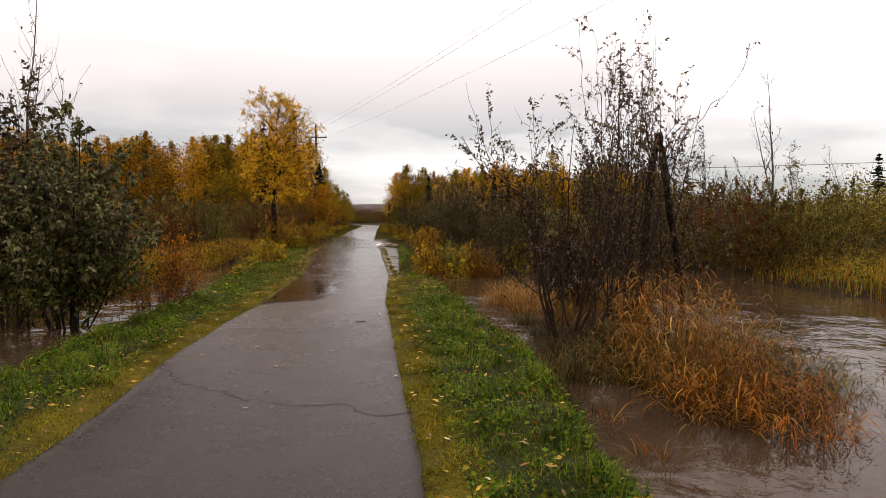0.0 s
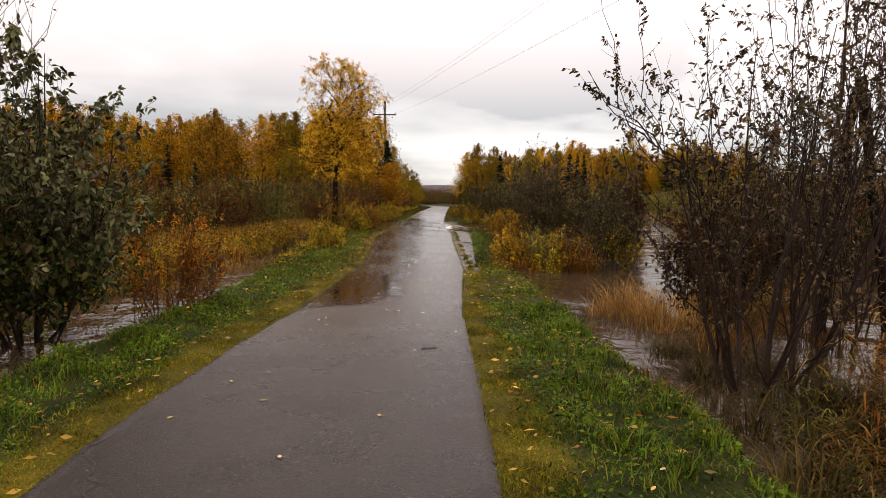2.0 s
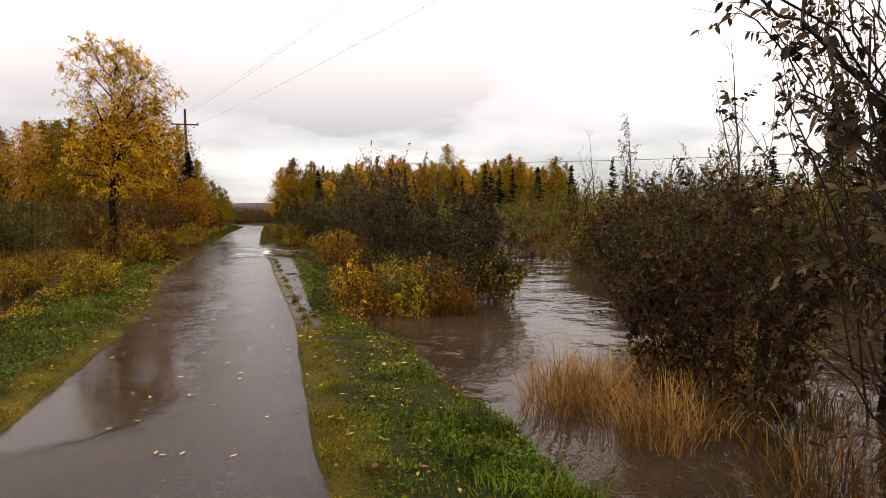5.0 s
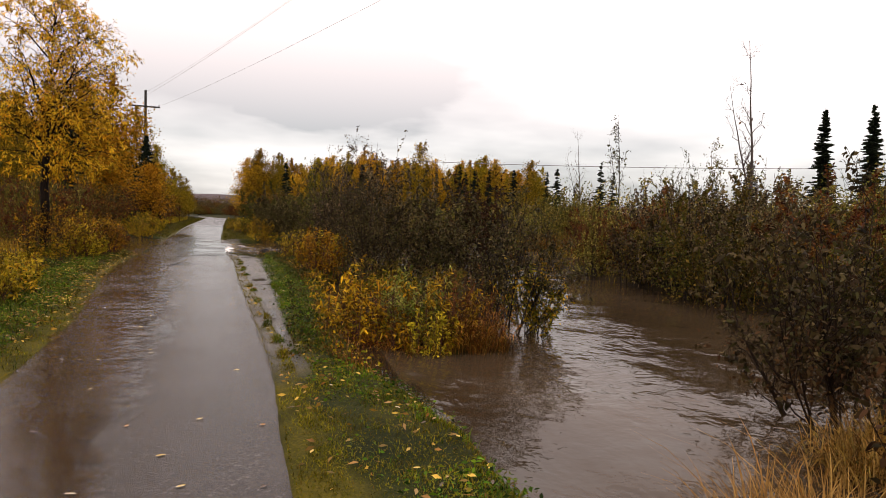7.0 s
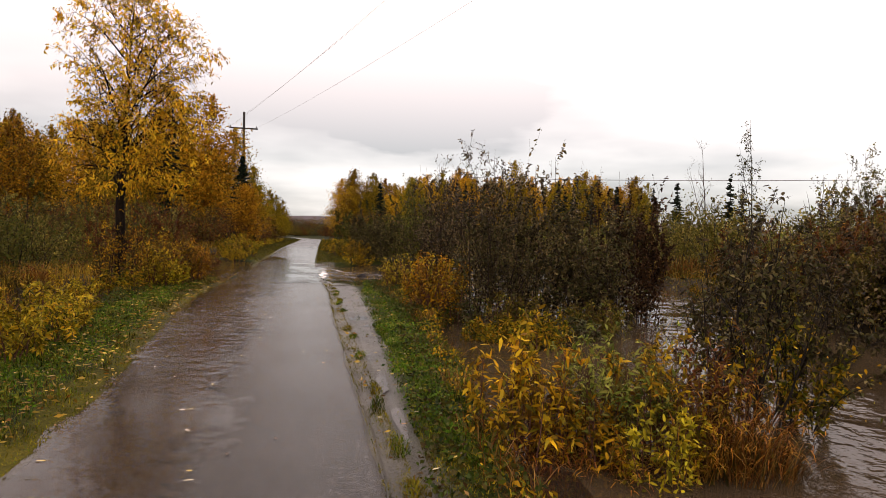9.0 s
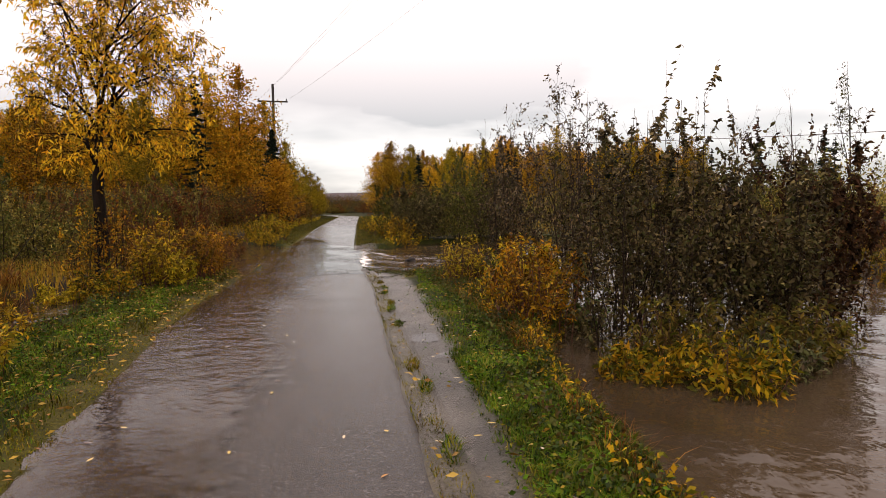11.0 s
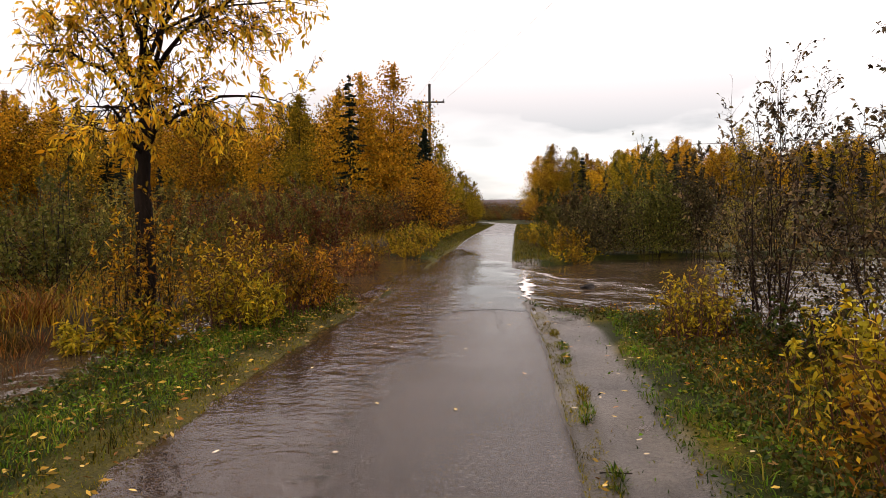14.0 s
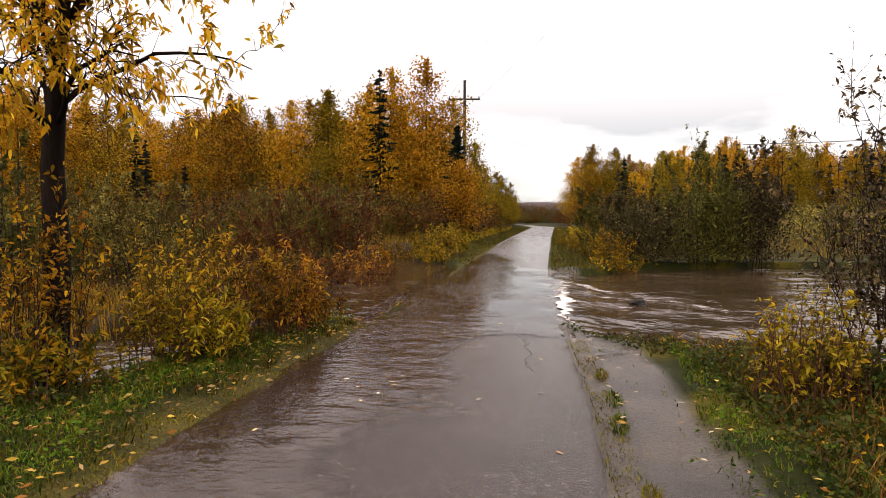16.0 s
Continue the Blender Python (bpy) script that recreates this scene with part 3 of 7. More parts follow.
# ---- plan: edges of road, verges and water along y ----
RIGHT_EDGE = np.array([(-14, 1.55), (0, 0.27), (4.75, -0.18), (7.8, -0.52), (11.8, -0.93), (14, -1.1), (15.5, -1.2), (17.5, -1.33), (20, -1.6), (26.5, -2.32), (31, -2.75),
                       (33.3, -3.06), (37.4, -3.6), (45, -4.45), (69, -6.6), (104, -9.4), (116, -12.0), (126, -18), (136, -29), (150, -52)])
LEFT_EDGE = np.array([(-14, -1.1), (0, -2.33), (5.3, -2.8), (7.8, -3.1), (11.6, -3.38), (14, -3.55), (18, -3.85), (21, -4.2), (24, -4.78), (26.9, -5.34), (29.6, -5.74),
                      (33, -6.0), (38, -6.35), (45, -7.1), (69, -9.3), (104, -12.0), (116, -15.0), (126, -21.5), (136, -33), (150, -56)])
RIGHT_BANK = np.array([(-14, 2.7), (0, 1.6), (4.3, 1.15), (6.7, 1.15), (8.2, 1.1), (9.8, 0.8), (11, 0.62), (12.9, 0.45), (14.2, 0.2), (15.3, 0.18), (16.4, -0.05), (17.2, -0.28), (18.3, -0.48), (19.6, -0.5), (22.9, -0.44), (24, -0.55), (25.5, -0.5), (27, 0.0),
                       (30.5, 0.5), (32.3, -0.2), (33.2, -1.2), (34.6, -2.4), (35.6, -3.5), (42, -4.2), (43.5, -4.0), (45, -3.0), (47, -1.6), (49, 2.0), (51, 9)])
FAR_BANK = np.array([(-40, 17), (0, 11.5), (12, 9.0), (23, 7.8), (28, 7.6), (36, 8.0), (44, 9.0), (51, 9)])
LEFT_BANK = np.array([(-14, -2.6), (0, -3.9), (6.8, -4.5), (9, -4.75), (12, -4.8), (15.6, -5.3), (20, -6.1), (26, -7.0), (30, -7.4), (33.5, -7.0), (36, -6.3),
                      (38, -6.2), (45.5, -7.3), (47.5, -9.4), (60, -11), (80, -13)])
LEFT_POOL = np.array([(-14, -4.2), (0, -5.6), (6, -6.9), (10, -6.7), (14, -6.7), (18, -6.6), (24, -7.4), (29, -9.2), (34, -8.6), (38, -15), (44, -15), (48, -11.5), (60, -11.5), (80, -13.2)])
WATER_LEFT, WATER_RIGHT = -0.055, -0.16


def along(table, y):
    return np.interp(y, table[:, 0], table[:, 1])


def ramp01(a, b, v):
    s = np.clip((v - a) / (b - a), 0, 1)
    return s * s * (3 - 2 * s)


def waves(x, y, scale, seed=0.0):
    """A cheap smooth unevenness between -1 and 1."""
    a = np.sin(x * scale * 1.3 + 1.7 * np.sin(y * scale * 0.7 + seed) + seed)
    b = np.sin(y * scale * 1.1 + 1.3 * np.sin(x * scale * 0.9 - seed) + 2.1 * seed)
    c = np.sin((x + y) * scale * 2.3 + seed * 3 + 1.1 * np.sin((x - y) * scale * 1.9))
    return (a + b + 0.6 * c) / 2.6


def road_height(x, y):
    xr, xl = along(RIGHT_EDGE, y), along(LEFT_EDGE, y)
    u = np.clip((xr - x) / (xr - xl), 0, 1)
    dip = ramp01(9.4, 13.6, y) * (1 - ramp01(48, 60, y))
    ford = ramp01(33, 36, y) * (1 - ramp01(43, 47, y))
    return dip * (-0.036 - 0.046 * u) - ford * 0.045 + 0.006 * waves(x, y, 1.1, 2.0) + 0.003 * waves(x, y, 4.1)


def ground_height(x, y):
    xr, xl = along(RIGHT_EDGE, y), along(LEFT_EDGE, y)
    rb, fb = along(RIGHT_BANK, y), along(FAR_BANK, y)
    lb, lp = along(LEFT_BANK, y), along(LEFT_POOL, y)
    n1, n2 = waves(x, y, 0.9, 1.0), waves(x, y, 3.3, 4.0)
    h = 0.10 + 0.05 * n1 + 0.02 * n2 + 0.002 * np.clip(np.hypot(x, y - 20) - 40, 0, 400)
    # river on the right-hand side
    river = np.minimum(ramp01(-0.35, 0.55, x - rb), ramp01(-0.8, 0.8, fb - x)) * (y < 51)
    # pools on the left-hand side
    pool = np.minimum(ramp01(-0.3, 0.5, lb - x), ramp01(-0.6, 0.6, x - lp)) * (1 - ramp01(60, 66, y))
    h = h - river * (0.75 + 0.1 * n1)
    h = h - pool * 0.42
    # verges
    vr = ramp01(-0.1, 0.0, x - xr) * (1 - ramp01(-0.35, 0.1, x - rb))
    vl = ramp01(-0.1, 0.0, xl - x) * (1 - ramp01(-0.3, 0.1, lb - x))
    late = ramp01(12, 18, y) * (1 - ramp01(46, 58, y))
    h = np.where((x > xr - 0.1) & (x < rb + 0.1), h * (1 - vr) + vr * (-0.008 + 0.03 * ramp01(0.02, 0.2, x - xr) - 0.01 * late + 0.015 * n2), h)
    h = np.where((x < xl + 0.1) & (x > lb - 0.1), h * (1 - vl) + vl * (-0.008 + 0.03 * ramp01(0.02, 0.2, xl - x) - 0.040 * late * ramp01(0.8, 0.05, xl - x) - 0.004 * late + 0.018 * n2), h)
    # wet side channel beside the road on the right
    ch = ramp01(16.5, 18.5, y) * (1 - ramp01(34, 36, y))
    wide = 0.28 + 0.38 * ramp01(18, 29, y) + 0.42 * ramp01(29.5, 33.8, y)
    u = x - xr
    c = ch * ramp01(0.20, 0.30, u) * (1 - ramp01(wide, wide + 0.15, u))
    h = h - c * (0.056 + 0.014 * (1 - ramp01(24.5, 27.5, y)) + 0.010 * waves(x * 1.7, y * 0.6, 1.3, 5.0) + 0.010 * waves(x, y, 5.7, 2.0) + 0.006 * waves(x, y, 13.0, 1.0))
    ridge = ch * ramp01(-0.02, 0.04, u) * (1 - ramp01(0.25, 0.32, u))
    h = h - ridge * (0.036 + 0.008 * waves(x, y, 6.3, 1.0))
    # ford: the bank is washed out
    ford = ramp01(34.2, 35.4, y) * (1 - ramp01(43.0, 45.0, y))
    h = np.where(u > -0.05, h - ford * ramp01(0.0, 0.8, u) * (1 - ramp01(6, 9, u)) * 0.5, h)
    h = np.where(x < xl, h - ford * 0.14 * (1 - ramp01(6, 9, xl - x)), h)
    on_road = (x < xr - 0.02) & (x > xl + 0.02)
    return np.where(on_road, road_height(x, y) - 0.06, h)


def water_height(x, y):
    u = x - along(RIGHT_EDGE, y)
    late = ramp01(33.5, 35.5, y)
    lo, hi = 0.95 * (1 - late) + 0.05 * late, 1.9 * (1 - late) + 1.3 * late
    s = np.clip((u - lo) / (hi - lo), 0, 1)
    drop = s * s * (3 - 2 * s)
    z = WATER_LEFT + (WATER_RIGHT - WATER_LEFT) * drop
    rough = 0.012 * (0.25 + np.exp(-((y - 39) / 5.0) ** 2) * np.exp(-((u - 1.5) / 3.0) ** 2) * 2.5)
    river = 0.010 * ramp01(1, 3, u)
    return z + rough * waves(x, y, 3.1, 1.3) * (np.abs(y - 39) < 14) * (u > -0.3) + river * waves(x * 1.0, y * 1.6, 2.2, 0.4)


def sheet(xs, ys, height):
    X, Y = np.meshgrid(xs, ys)
    Z = height(X, Y)
    v = np.stack([X, Y, Z], -1).reshape(-1, 3)
    idx = np.arange(X.size).reshape(X.shape)
    q = np.stack([idx[:-1, :-1], idx[:-1, 1:], idx[1:, 1:], idx[1:, :-1]], -1).reshape(-1, 4)
    return v, q


def axis(fine_lo, fine_hi, step, reach):
    a = list(np.arange(fine_lo, fine_hi + step / 2, step))
    w, lo, hi = step, fine_lo, fine_hi
    while hi < reach or lo > -reach:
        w *= 1.35
        lo, hi = lo - w, hi + w
        a = [lo] + a + [hi]
    return np.array(a)


off = [0.0, 0.015, 0.05, 0.10, 0.16, 0.22, 0.28, 0.34, 0.42, 0.5, 0.6, 0.7, 0.8, 0.9] + list(np.arange(1.0, 8.0, 0.17)) + list(np.arange(8.0, 13.0, 0.35))
while off[-1] < 2300:
    off.append(off[-1] + (off[-1] - off[-2]) * 1.35)
off = np.array(off)
gy = axis(-4, 54, 0.2, 2200)
gr, gl = along(RIGHT_EDGE, gy)[:, None], along(LEFT_EDGE, gy)[:, None]
GX = np.concatenate([(gl - off[None])[:, ::-1], gl + (gr - gl) * np.linspace(0.06, 0.94, 6)[None], gr + off[None]], 1)
GY = np.repeat(gy[:, None], GX.shape[1], 1)
idx = np.arange(GX.size).reshape(GX.shape)
q = np.stack([idx[:-1, :-1], idx[:-1, 1:], idx[1:, 1:], idx[1:, :-1]], -1).reshape(-1, 4)
ground = new("ground", mesh_of("ground", np.stack([GX, GY, ground_height(GX, GY)], -1), None, q, True))
ground.data.materials.append(SOIL)
tagged(ground, "wet brown soil with turf and moss beside flooded river", "ground", kind="structure")
GU, GW = GX - along(RIGHT_EDGE, GY), along(LEFT_EDGE, GY) - GX
wob = 0.10 * waves(GX, GY, 2.1, 3.0) + 0.06 * waves(GX, GY, 5.3, 1.0)
in_r = (GU > -0.05) & (GX < along(RIGHT_BANK, GY) + 0.2)
in_l = (GW > -0.05) & (GX > along(LEFT_BANK, GY) - 0.2)
turf = np.clip(np.where(in_r | in_l | (GY > 44) & (np.minimum(np.abs(GU), np.abs(GW)) < 2.5), 1.0, 0.0), 0, 1)
late = ramp01(13, 21, GY)
moss = np.where(in_r, 1 - ramp01(0.22, 0.48, GU + 1.6 * wob), 0) * (1 - 0.4 * ramp01(7, 12, GY) - 0.45 * late) + np.where(in_l, 1 - ramp01(0.20, 0.42, GW + 1.6 * wob), 0) * (1 - 0.45 * late)
moss = moss + turf * late * 0.75 * ramp01(0.05, 0.5, waves(GX, GY, 1.9, 6.0) + 0.4 * waves(GX, GY, 5.0, 2.0)) * in_r
chan = ramp01(16.5, 18.5, GY) * (1 - ramp01(44, 46, GY))
wide = 0.34 + 0.43 * ramp01(18, 29, GY)
gravel = chan * np.where(GU > -0.05, 1 - ramp01(wide - 0.05, wide + 0.12, GU + 0.5 * wob), 0) * 0.9 + ramp01(20, 26, GY) * (1 - ramp01(32, 35, GY)) * np.where(GW > -0.05, 1 - ramp01(0.1, 0.5, GW + wob), 0) * 0.15
for name, val in (("turf", turf), ("moss", moss * turf), ("gravel", gravel)):
    at = ground.data.attributes.new(name, "FLOAT", "POINT")
    at.data.foreach_set("value", np.clip(val, 0, 1).astype(np.float32).ravel())

v, q = sheet(axis(-13, 10, 0.17, 120), axis(-2, 50, 0.19, 90), water_height)
keep = np.ones(len(q), bool)
mid = v[q].mean(1)
keep &= ~((mid[:, 1] > 80) | (mid[:, 1] < -40) | (np.abs(mid[:, 0]) > 60))
water = new("water", mesh_of("water", v, None, q[keep], True))
water.data.materials.append(WATER)
water.data.materials.append(thin_film())
mid = mid[keep]
u_r, u_l = mid[:, 0] - along(RIGHT_EDGE, mid[:, 1]), along(LEFT_EDGE, mid[:, 1]) - mid[:, 0]
shallow = (u_l < 0.5) & (u_r < np.where(mid[:, 1] < 34, 1.3, -0.02))
water.data.polygons.foreach_set("material_index", shallow.astype(np.int32))
wx, wy, wz = v[:, 0], v[:, 1], v[:, 2]
on_road = (wx < along(RIGHT_EDGE, wy)) & (wx > along(LEFT_EDGE, wy))
depth = wz - np.where(on_road, road_height(wx, wy), ground_height(wx, wy))
current = (0.30 * ramp01(13.5, 17, wy) + 0.30 * ramp01(20, 30, wy)) * (1 - ramp01(44, 50, wy)) * ramp01(0.35, 0.75, (along(RIGHT_EDGE, wy) - wx) / 2.5)
current = current + 0.8 * np.exp(-((wy - 39.5) / 6.0) ** 2) * ramp01(-0.1, 0.6, wx - along(RIGHT_EDGE, wy))
for name, val in (("depth", depth), ("current", current)):
    at = water.data.attributes.new(name, "FLOAT", "POINT")
    at.data.foreach_set("value", np.clip(val, 0, 1).astype(np.float32))
tagged(water, "murky brown flood water flowing over the path", "water", kind="structure")

# road: a strip with thickness and an uneven edge
ys = np.concatenate([np.arange(-14, 56, 0.12), np.arange(56, 120, 0.8), np.arange(120, 150, 1.5)])
us = np.concatenate([[0, 0], np.linspace(0, 1, 25), [1, 1]])
xr, xl = along(RIGHT_EDGE, ys), along(LEFT_EDGE, ys)
broken = ramp01(29, 33, ys) * (1 - ramp01(45, 48, ys))
jag = 0.018 * waves(ys, ys * 0.3, 5.0) + 0.012 * waves(ys, ys, 17.0)
xr = xr + 0.6 * jag + broken * (0.10 * waves(ys, ys * 0.2, 2.6, 3.0) + 0.06 * waves(ys, ys * 0.5, 8.0, 1.0))
xl = xl + 0.02 * waves(ys, ys * 0.4, 4.0, 5.0) + 0.015 * waves(ys, ys, 15.0, 2.0)
RX = xr[:, None] + (xl - xr)[:, None] * us[None]
RY = np.repeat(ys[:, None], len(us), 1)
RZ = road_height(RX, RY)
RZ[:, [0, -1]] -= 0.12
RX[:, 0] -= 0.0
RX[:, 0] += 0.02
RX[:, -1] -= 0.02
RZ[:, [2, -3]] -= 0.004
idx = np.arange(RX.size).reshape(RX.shape)
q = np.stack([idx[:-1, :-1], idx[1:, :-1], idx[1:, 1:], idx[:-1, 1:]], -1).reshape(-1, 4)
road = new("road", mesh_of("road", np.stack([RX, RY, RZ], -1), None, q, True))
road.data.materials.append(ASPHALT)
at = road.data.attributes.new("soaked", "FLOAT", "POINT")
at.data.foreach_set("value", (ramp01(8.5, 13.5, RY) * (1 - ramp01(60, 75, RY))).astype(np.float32).ravel())
tagged(road, "wet grey asphalt footpath partly under flood water", "footpath", kind="structure")


def crack_line(points, width, seed):
    """A thin jagged dark seam on the asphalt."""
    r = np.random.default_rng(seed)
    p = np.array(points, float)
    for _ in range(4):
        m = (p[:-1] + p[1:]) / 2 + r.normal(0, 0.11, (len(p) - 1, 2)) * np.linalg.norm(np.diff(p, axis=0), axis=1, keepdims=True)
        out = np.empty((len(p) + len(m), 2))
        out[0::2], out[1::2] = p, m
        p = out
    d = unit(np.gradient(p, axis=0))
    nrm = np.stack([-d[:, 1], d[:, 0]], 1)
    w = width * r.uniform(0.4, 1.3, len(p))[:, None] / 2
    a, b = p + nrm * w, p - nrm * w
    v = np.concatenate([a, b])
    v = np.concatenate([v, (road_height(v[:, 0], v[:, 1]) + 0.003)[:, None]], 1)
    k = np.arange(len(p) - 1)
    return mesh_of("crack", v, None, np.stack([k, k + 1, k + 1 + len(p), k + len(p)], 1))


part("crack", crack_line([(-2.95, 7.1), (-2.6, 6.35), (-2.1, 6.0), (-1.5, 5.62), (-1.0, 5.5), (-0.5, 5.2), (-0.22, 5.3)], 0.018, 3), CRACK, road)
part("crack", crack_line([(-3.4, 32.2), (-3.7, 34.0), (-4.1, 35.4)], 0.012, 7), CRACK, road)

# ---- trees and shrubs ----
def shrub_parts(holder, seed, height, radius, stems, leaves, leaf_len, leaf_w, leaf_mat, bark, base=0.18, twigs=9, low=0.18, shape=0.35, thick=0.011, lean=(0, 0), top_bare=0.25, rods=4, start=0.2, skirt=0, oval=False):
    """Stems from one stool, twigs on them, leaves on the twigs."""
    r = np.random.default_rng(seed)
    az = r.uniform(0, 2 * np.pi, stems)
    rad = radius * np.sqrt(r.uniform(0.02, 1, stems))
    hgt = height * (0.5 + 0.52 * r.uniform(0, 1, stems) ** 0.8) * (1 - shape * (rad / radius) ** 2)
    d = np.stack([np.cos(az), np.sin(az)], 1)
    b0 = d * (base * r.uniform(0.1, 1, stems))[:, None] + r.normal(0, base * 0.25, (stems, 2))
    end = d * rad[:, None] + np.array(lean) * (hgt / height)[:, None]
    u = np.linspace(0, 1, 9)
    ctrl = b0 + (end - b0) * r.uniform(0.35, 0.75, (stems, 1))
    P = (1 - u)[None, :, None] ** 2 * b0[:, None] + 2 * (u * (1 - u))[None, :, None] * ctrl[:, None] + (u ** 2)[None, :, None] * end[:, None]
    Z = hgt[:, None] * (u ** 0.92)[None]
    lines = np.concatenate([P, Z[..., None]], -1)
    lines[:, 1:] += np.cumsum(r.normal(0, 0.013 * height / 3, (stems, 8, 3)), 1)
    lines[:, 0, 2] = -0.35
    rr = thick * r.uniform(0.6, 1.35, stems)[:, None] * (1 - 0.82 * u)[None]
    tw, ts = sprout(r, lines, stems * twigs, start, 0.97, 0.20 * height, 0.9, 0.75, 0.25, k=4, bend=0.25, wob=0.05)
    tr = 0.0036 * (1 - 0.75 * np.linspace(0, 1, 4))[None] * np.ones((len(tw), 1)) * (thick / 0.011) ** 0.5
    part("branchwork", mesh_of("branchwork", *_vq(joined(tubes(lines, rr, rods), tubes(tw, tr, 3)))), bark, holder)
    w = r.lognormal(0, 0.8, len(tw))
    i = r.choice(len(tw), leaves, p=w / w.sum())
    i = i[(tw[i, 2, 2] > low * height * r.uniform(0.5, 1.5, len(i))) & (r.uniform(0, 1, len(i)) > top_bare * ramp01(0.65, 1.0, tw[i, 2, 2] / height))]
    s = r.uniform(0.12, 1.0, len(i))
    p, t = on_lines(tw, i, s)
    dd = unit(t * 0.5 + r.normal(0, 0.6, (len(i), 3)) - np.array([0, 0, 0.25]))
    if skirt:
        a, q = r.uniform(0, 6.28, skirt), np.sqrt(r.uniform(0, 1, skirt)) * radius * 0.95
        low_p = np.stack([q * np.cos(a), q * np.sin(a), height * 0.5 * r.uniform(0.05, 1, skirt) ** 1.3 + 0.12], 1)
        p, dd = np.concatenate([p, low_p]), np.concatenate([dd, unit(r.normal(size=(skirt, 3)))])
    v, f = (leaf_oval if oval else leaf_mesh)(r, p, dd, leaf_len, leaf_w)
    part("foliage", mesh_of("foliage", v, f), leaf_mat, holder)
    return holder


def _vq(vq):
    return vq[0], None, vq[1]


def floor_at(x, y):
    return float(ground_height(np.array([x]), np.array([y]))[0])


def foot_at(x, y):
    """Where a shrub's stool stands; under water it is a little below the surface."""
    return max(floor_at(x, y), (WATER_RIGHT if x > along(RIGHT_EDGE, y) else WATER_LEFT) - 0.22)


def shrub(name, x, y, label, category="shrub", group="", **kw):
    ob = thing(name, (x, y, foot_at(x, y)), label, category, group)
    return shrub_parts(ob, **kw)


def willow_parts(holder, seed, height, radius, trunks, leaves, leaf_len, leaf_w, leaf_mat, bark, base=0.3, thick=0.026, limbs=9, twigs=12, reach=0.34, flare=0.5, lean=(0, 0), arms=(), low=0.12, bare_top=0.3, droop=0.3, skirt=0, skirt_mat=None, shoots=0):
    """A many-trunked willow: leaning trunks, forking boughs, fine twigs and loose leaves that hang from them."""
    r = np.random.default_rng(seed)
    az = np.arange(trunks) * 2.4 + r.uniform(0, 0.9, trunks)
    rad = radius * np.sqrt(r.uniform(0.04, 1, trunks))
    hgt = height * (1 - flare * (rad / radius) ** 2) * r.uniform(0.68, 1.0, trunks)
    hgt[0], rad[0] = height * 0.97, radius * 0.2
    d = np.stack([np.cos(az), np.sin(az)], 1)
    u = np.linspace(0, 1, 11)
    foot = d * (base * r.uniform(0.2, 1, trunks))[:, None]
    end = d * rad[:, None] + np.array(lean)
    bend = foot + (end - foot) * r.uniform(0.45, 0.95, (trunks, 1))
    P = (1 - u)[None, :, None] ** 2 * foot[:, None] + 2 * (u * (1 - u))[None, :, None] * bend[:, None] + (u ** 2)[None, :, None] * end[:, None]
    lead = np.concatenate([P, (hgt[:, None] * u[None] ** 1.05)[..., None]], -1)
    lead[:, 1:] += np.cumsum(r.normal(0, 0.016 * height / 4, (trunks, 10, 3)), 1)
    lead[:, 0, 2] = -0.4
    lr = thick * r.uniform(0.55, 1.25, trunks)[:, None] * (1 - 0.86 * u)[None]
    pieces = [tubes(lead, lr, 6)]
    boughs, bs = sprout(r, lead, trunks * limbs, 0.14, 0.93, reach * height, 0.75, 0.75, 0.35, k=7, bend=0.22, wob=0.035, taper=0.62)
    if len(arms):
        big = np.array([[np.interp(np.linspace(0, 1, 7), np.linspace(0, 1, 9), col) for col in arm(r, np.array(a[0]), *a[1:]).T] for a in arms]).transpose(0, 2, 1)
        pieces.append(tubes(big, np.repeat((thick * 0.75 * (1 - 0.85 * np.linspace(0, 1, 7)))[None], len(big), 0), 6))
        side, _ = sprout(r, big, 4 * len(big), 0.2, 0.95, 0.26 * height, 0.7, 0.6, 0.5, k=7, bend=0.25, wob=0.04)
        boughs, bs = np.concatenate([boughs, side, big]), np.concatenate([bs, np.full(len(side) + len(big), 0.5)])
    pieces.append(tubes(boughs, (thick * 0.36 * (1.1 - 0.8 * bs))[:, None] * (1 - 0.82 * np.linspace(0, 1, 7))[None] + 0.0016, 4))
    if shoots:
        top, _ = sprout(r, boughs, shoots, 0.5, 1.0, 0.26 * height, 0.4, 0.25, 1.2, k=5, bend=0.1, wob=0.03)
        pieces.append(tubes(top, np.repeat((0.005 * (1 - 0.7 * np.linspace(0, 1, 5)))[None], shoots, 0), 3))
        top7 = np.stack([np.stack([np.interp(np.linspace(0, 1, 7), np.linspace(0, 1, 5), line[:, j]) for j in range(3)], 1) for line in top])
        boughs = np.concatenate([boughs, top7])
    tw, ts = sprout(r, boughs, trunks * limbs * twigs, 0.15, 1.0, 0.085 * height, 0.7, 0.8, 0.18, k=4, bend=0.05, wob=0.06, taper=0.5)
    pieces.append(tubes(tw, 0.0026 * (1 - 0.7 * np.linspace(0, 1, 4))[None] * np.ones((len(tw), 1)), 3))
    part("branchwork", mesh_of("branchwork", *_vq(joined(*pieces)), True), bark, holder)
    w = r.lognormal(0, 0.75, len(tw))
    i = r.choice(len(tw), leaves, p=w / w.sum())
    z = tw[i, 2, 2]
    i = i[(z > low * height * r.uniform(0.3, 1.6, len(i))) & (r.uniform(0, 1, len(i)) > bare_top * ramp01(0.6, 1.0, z / height))]
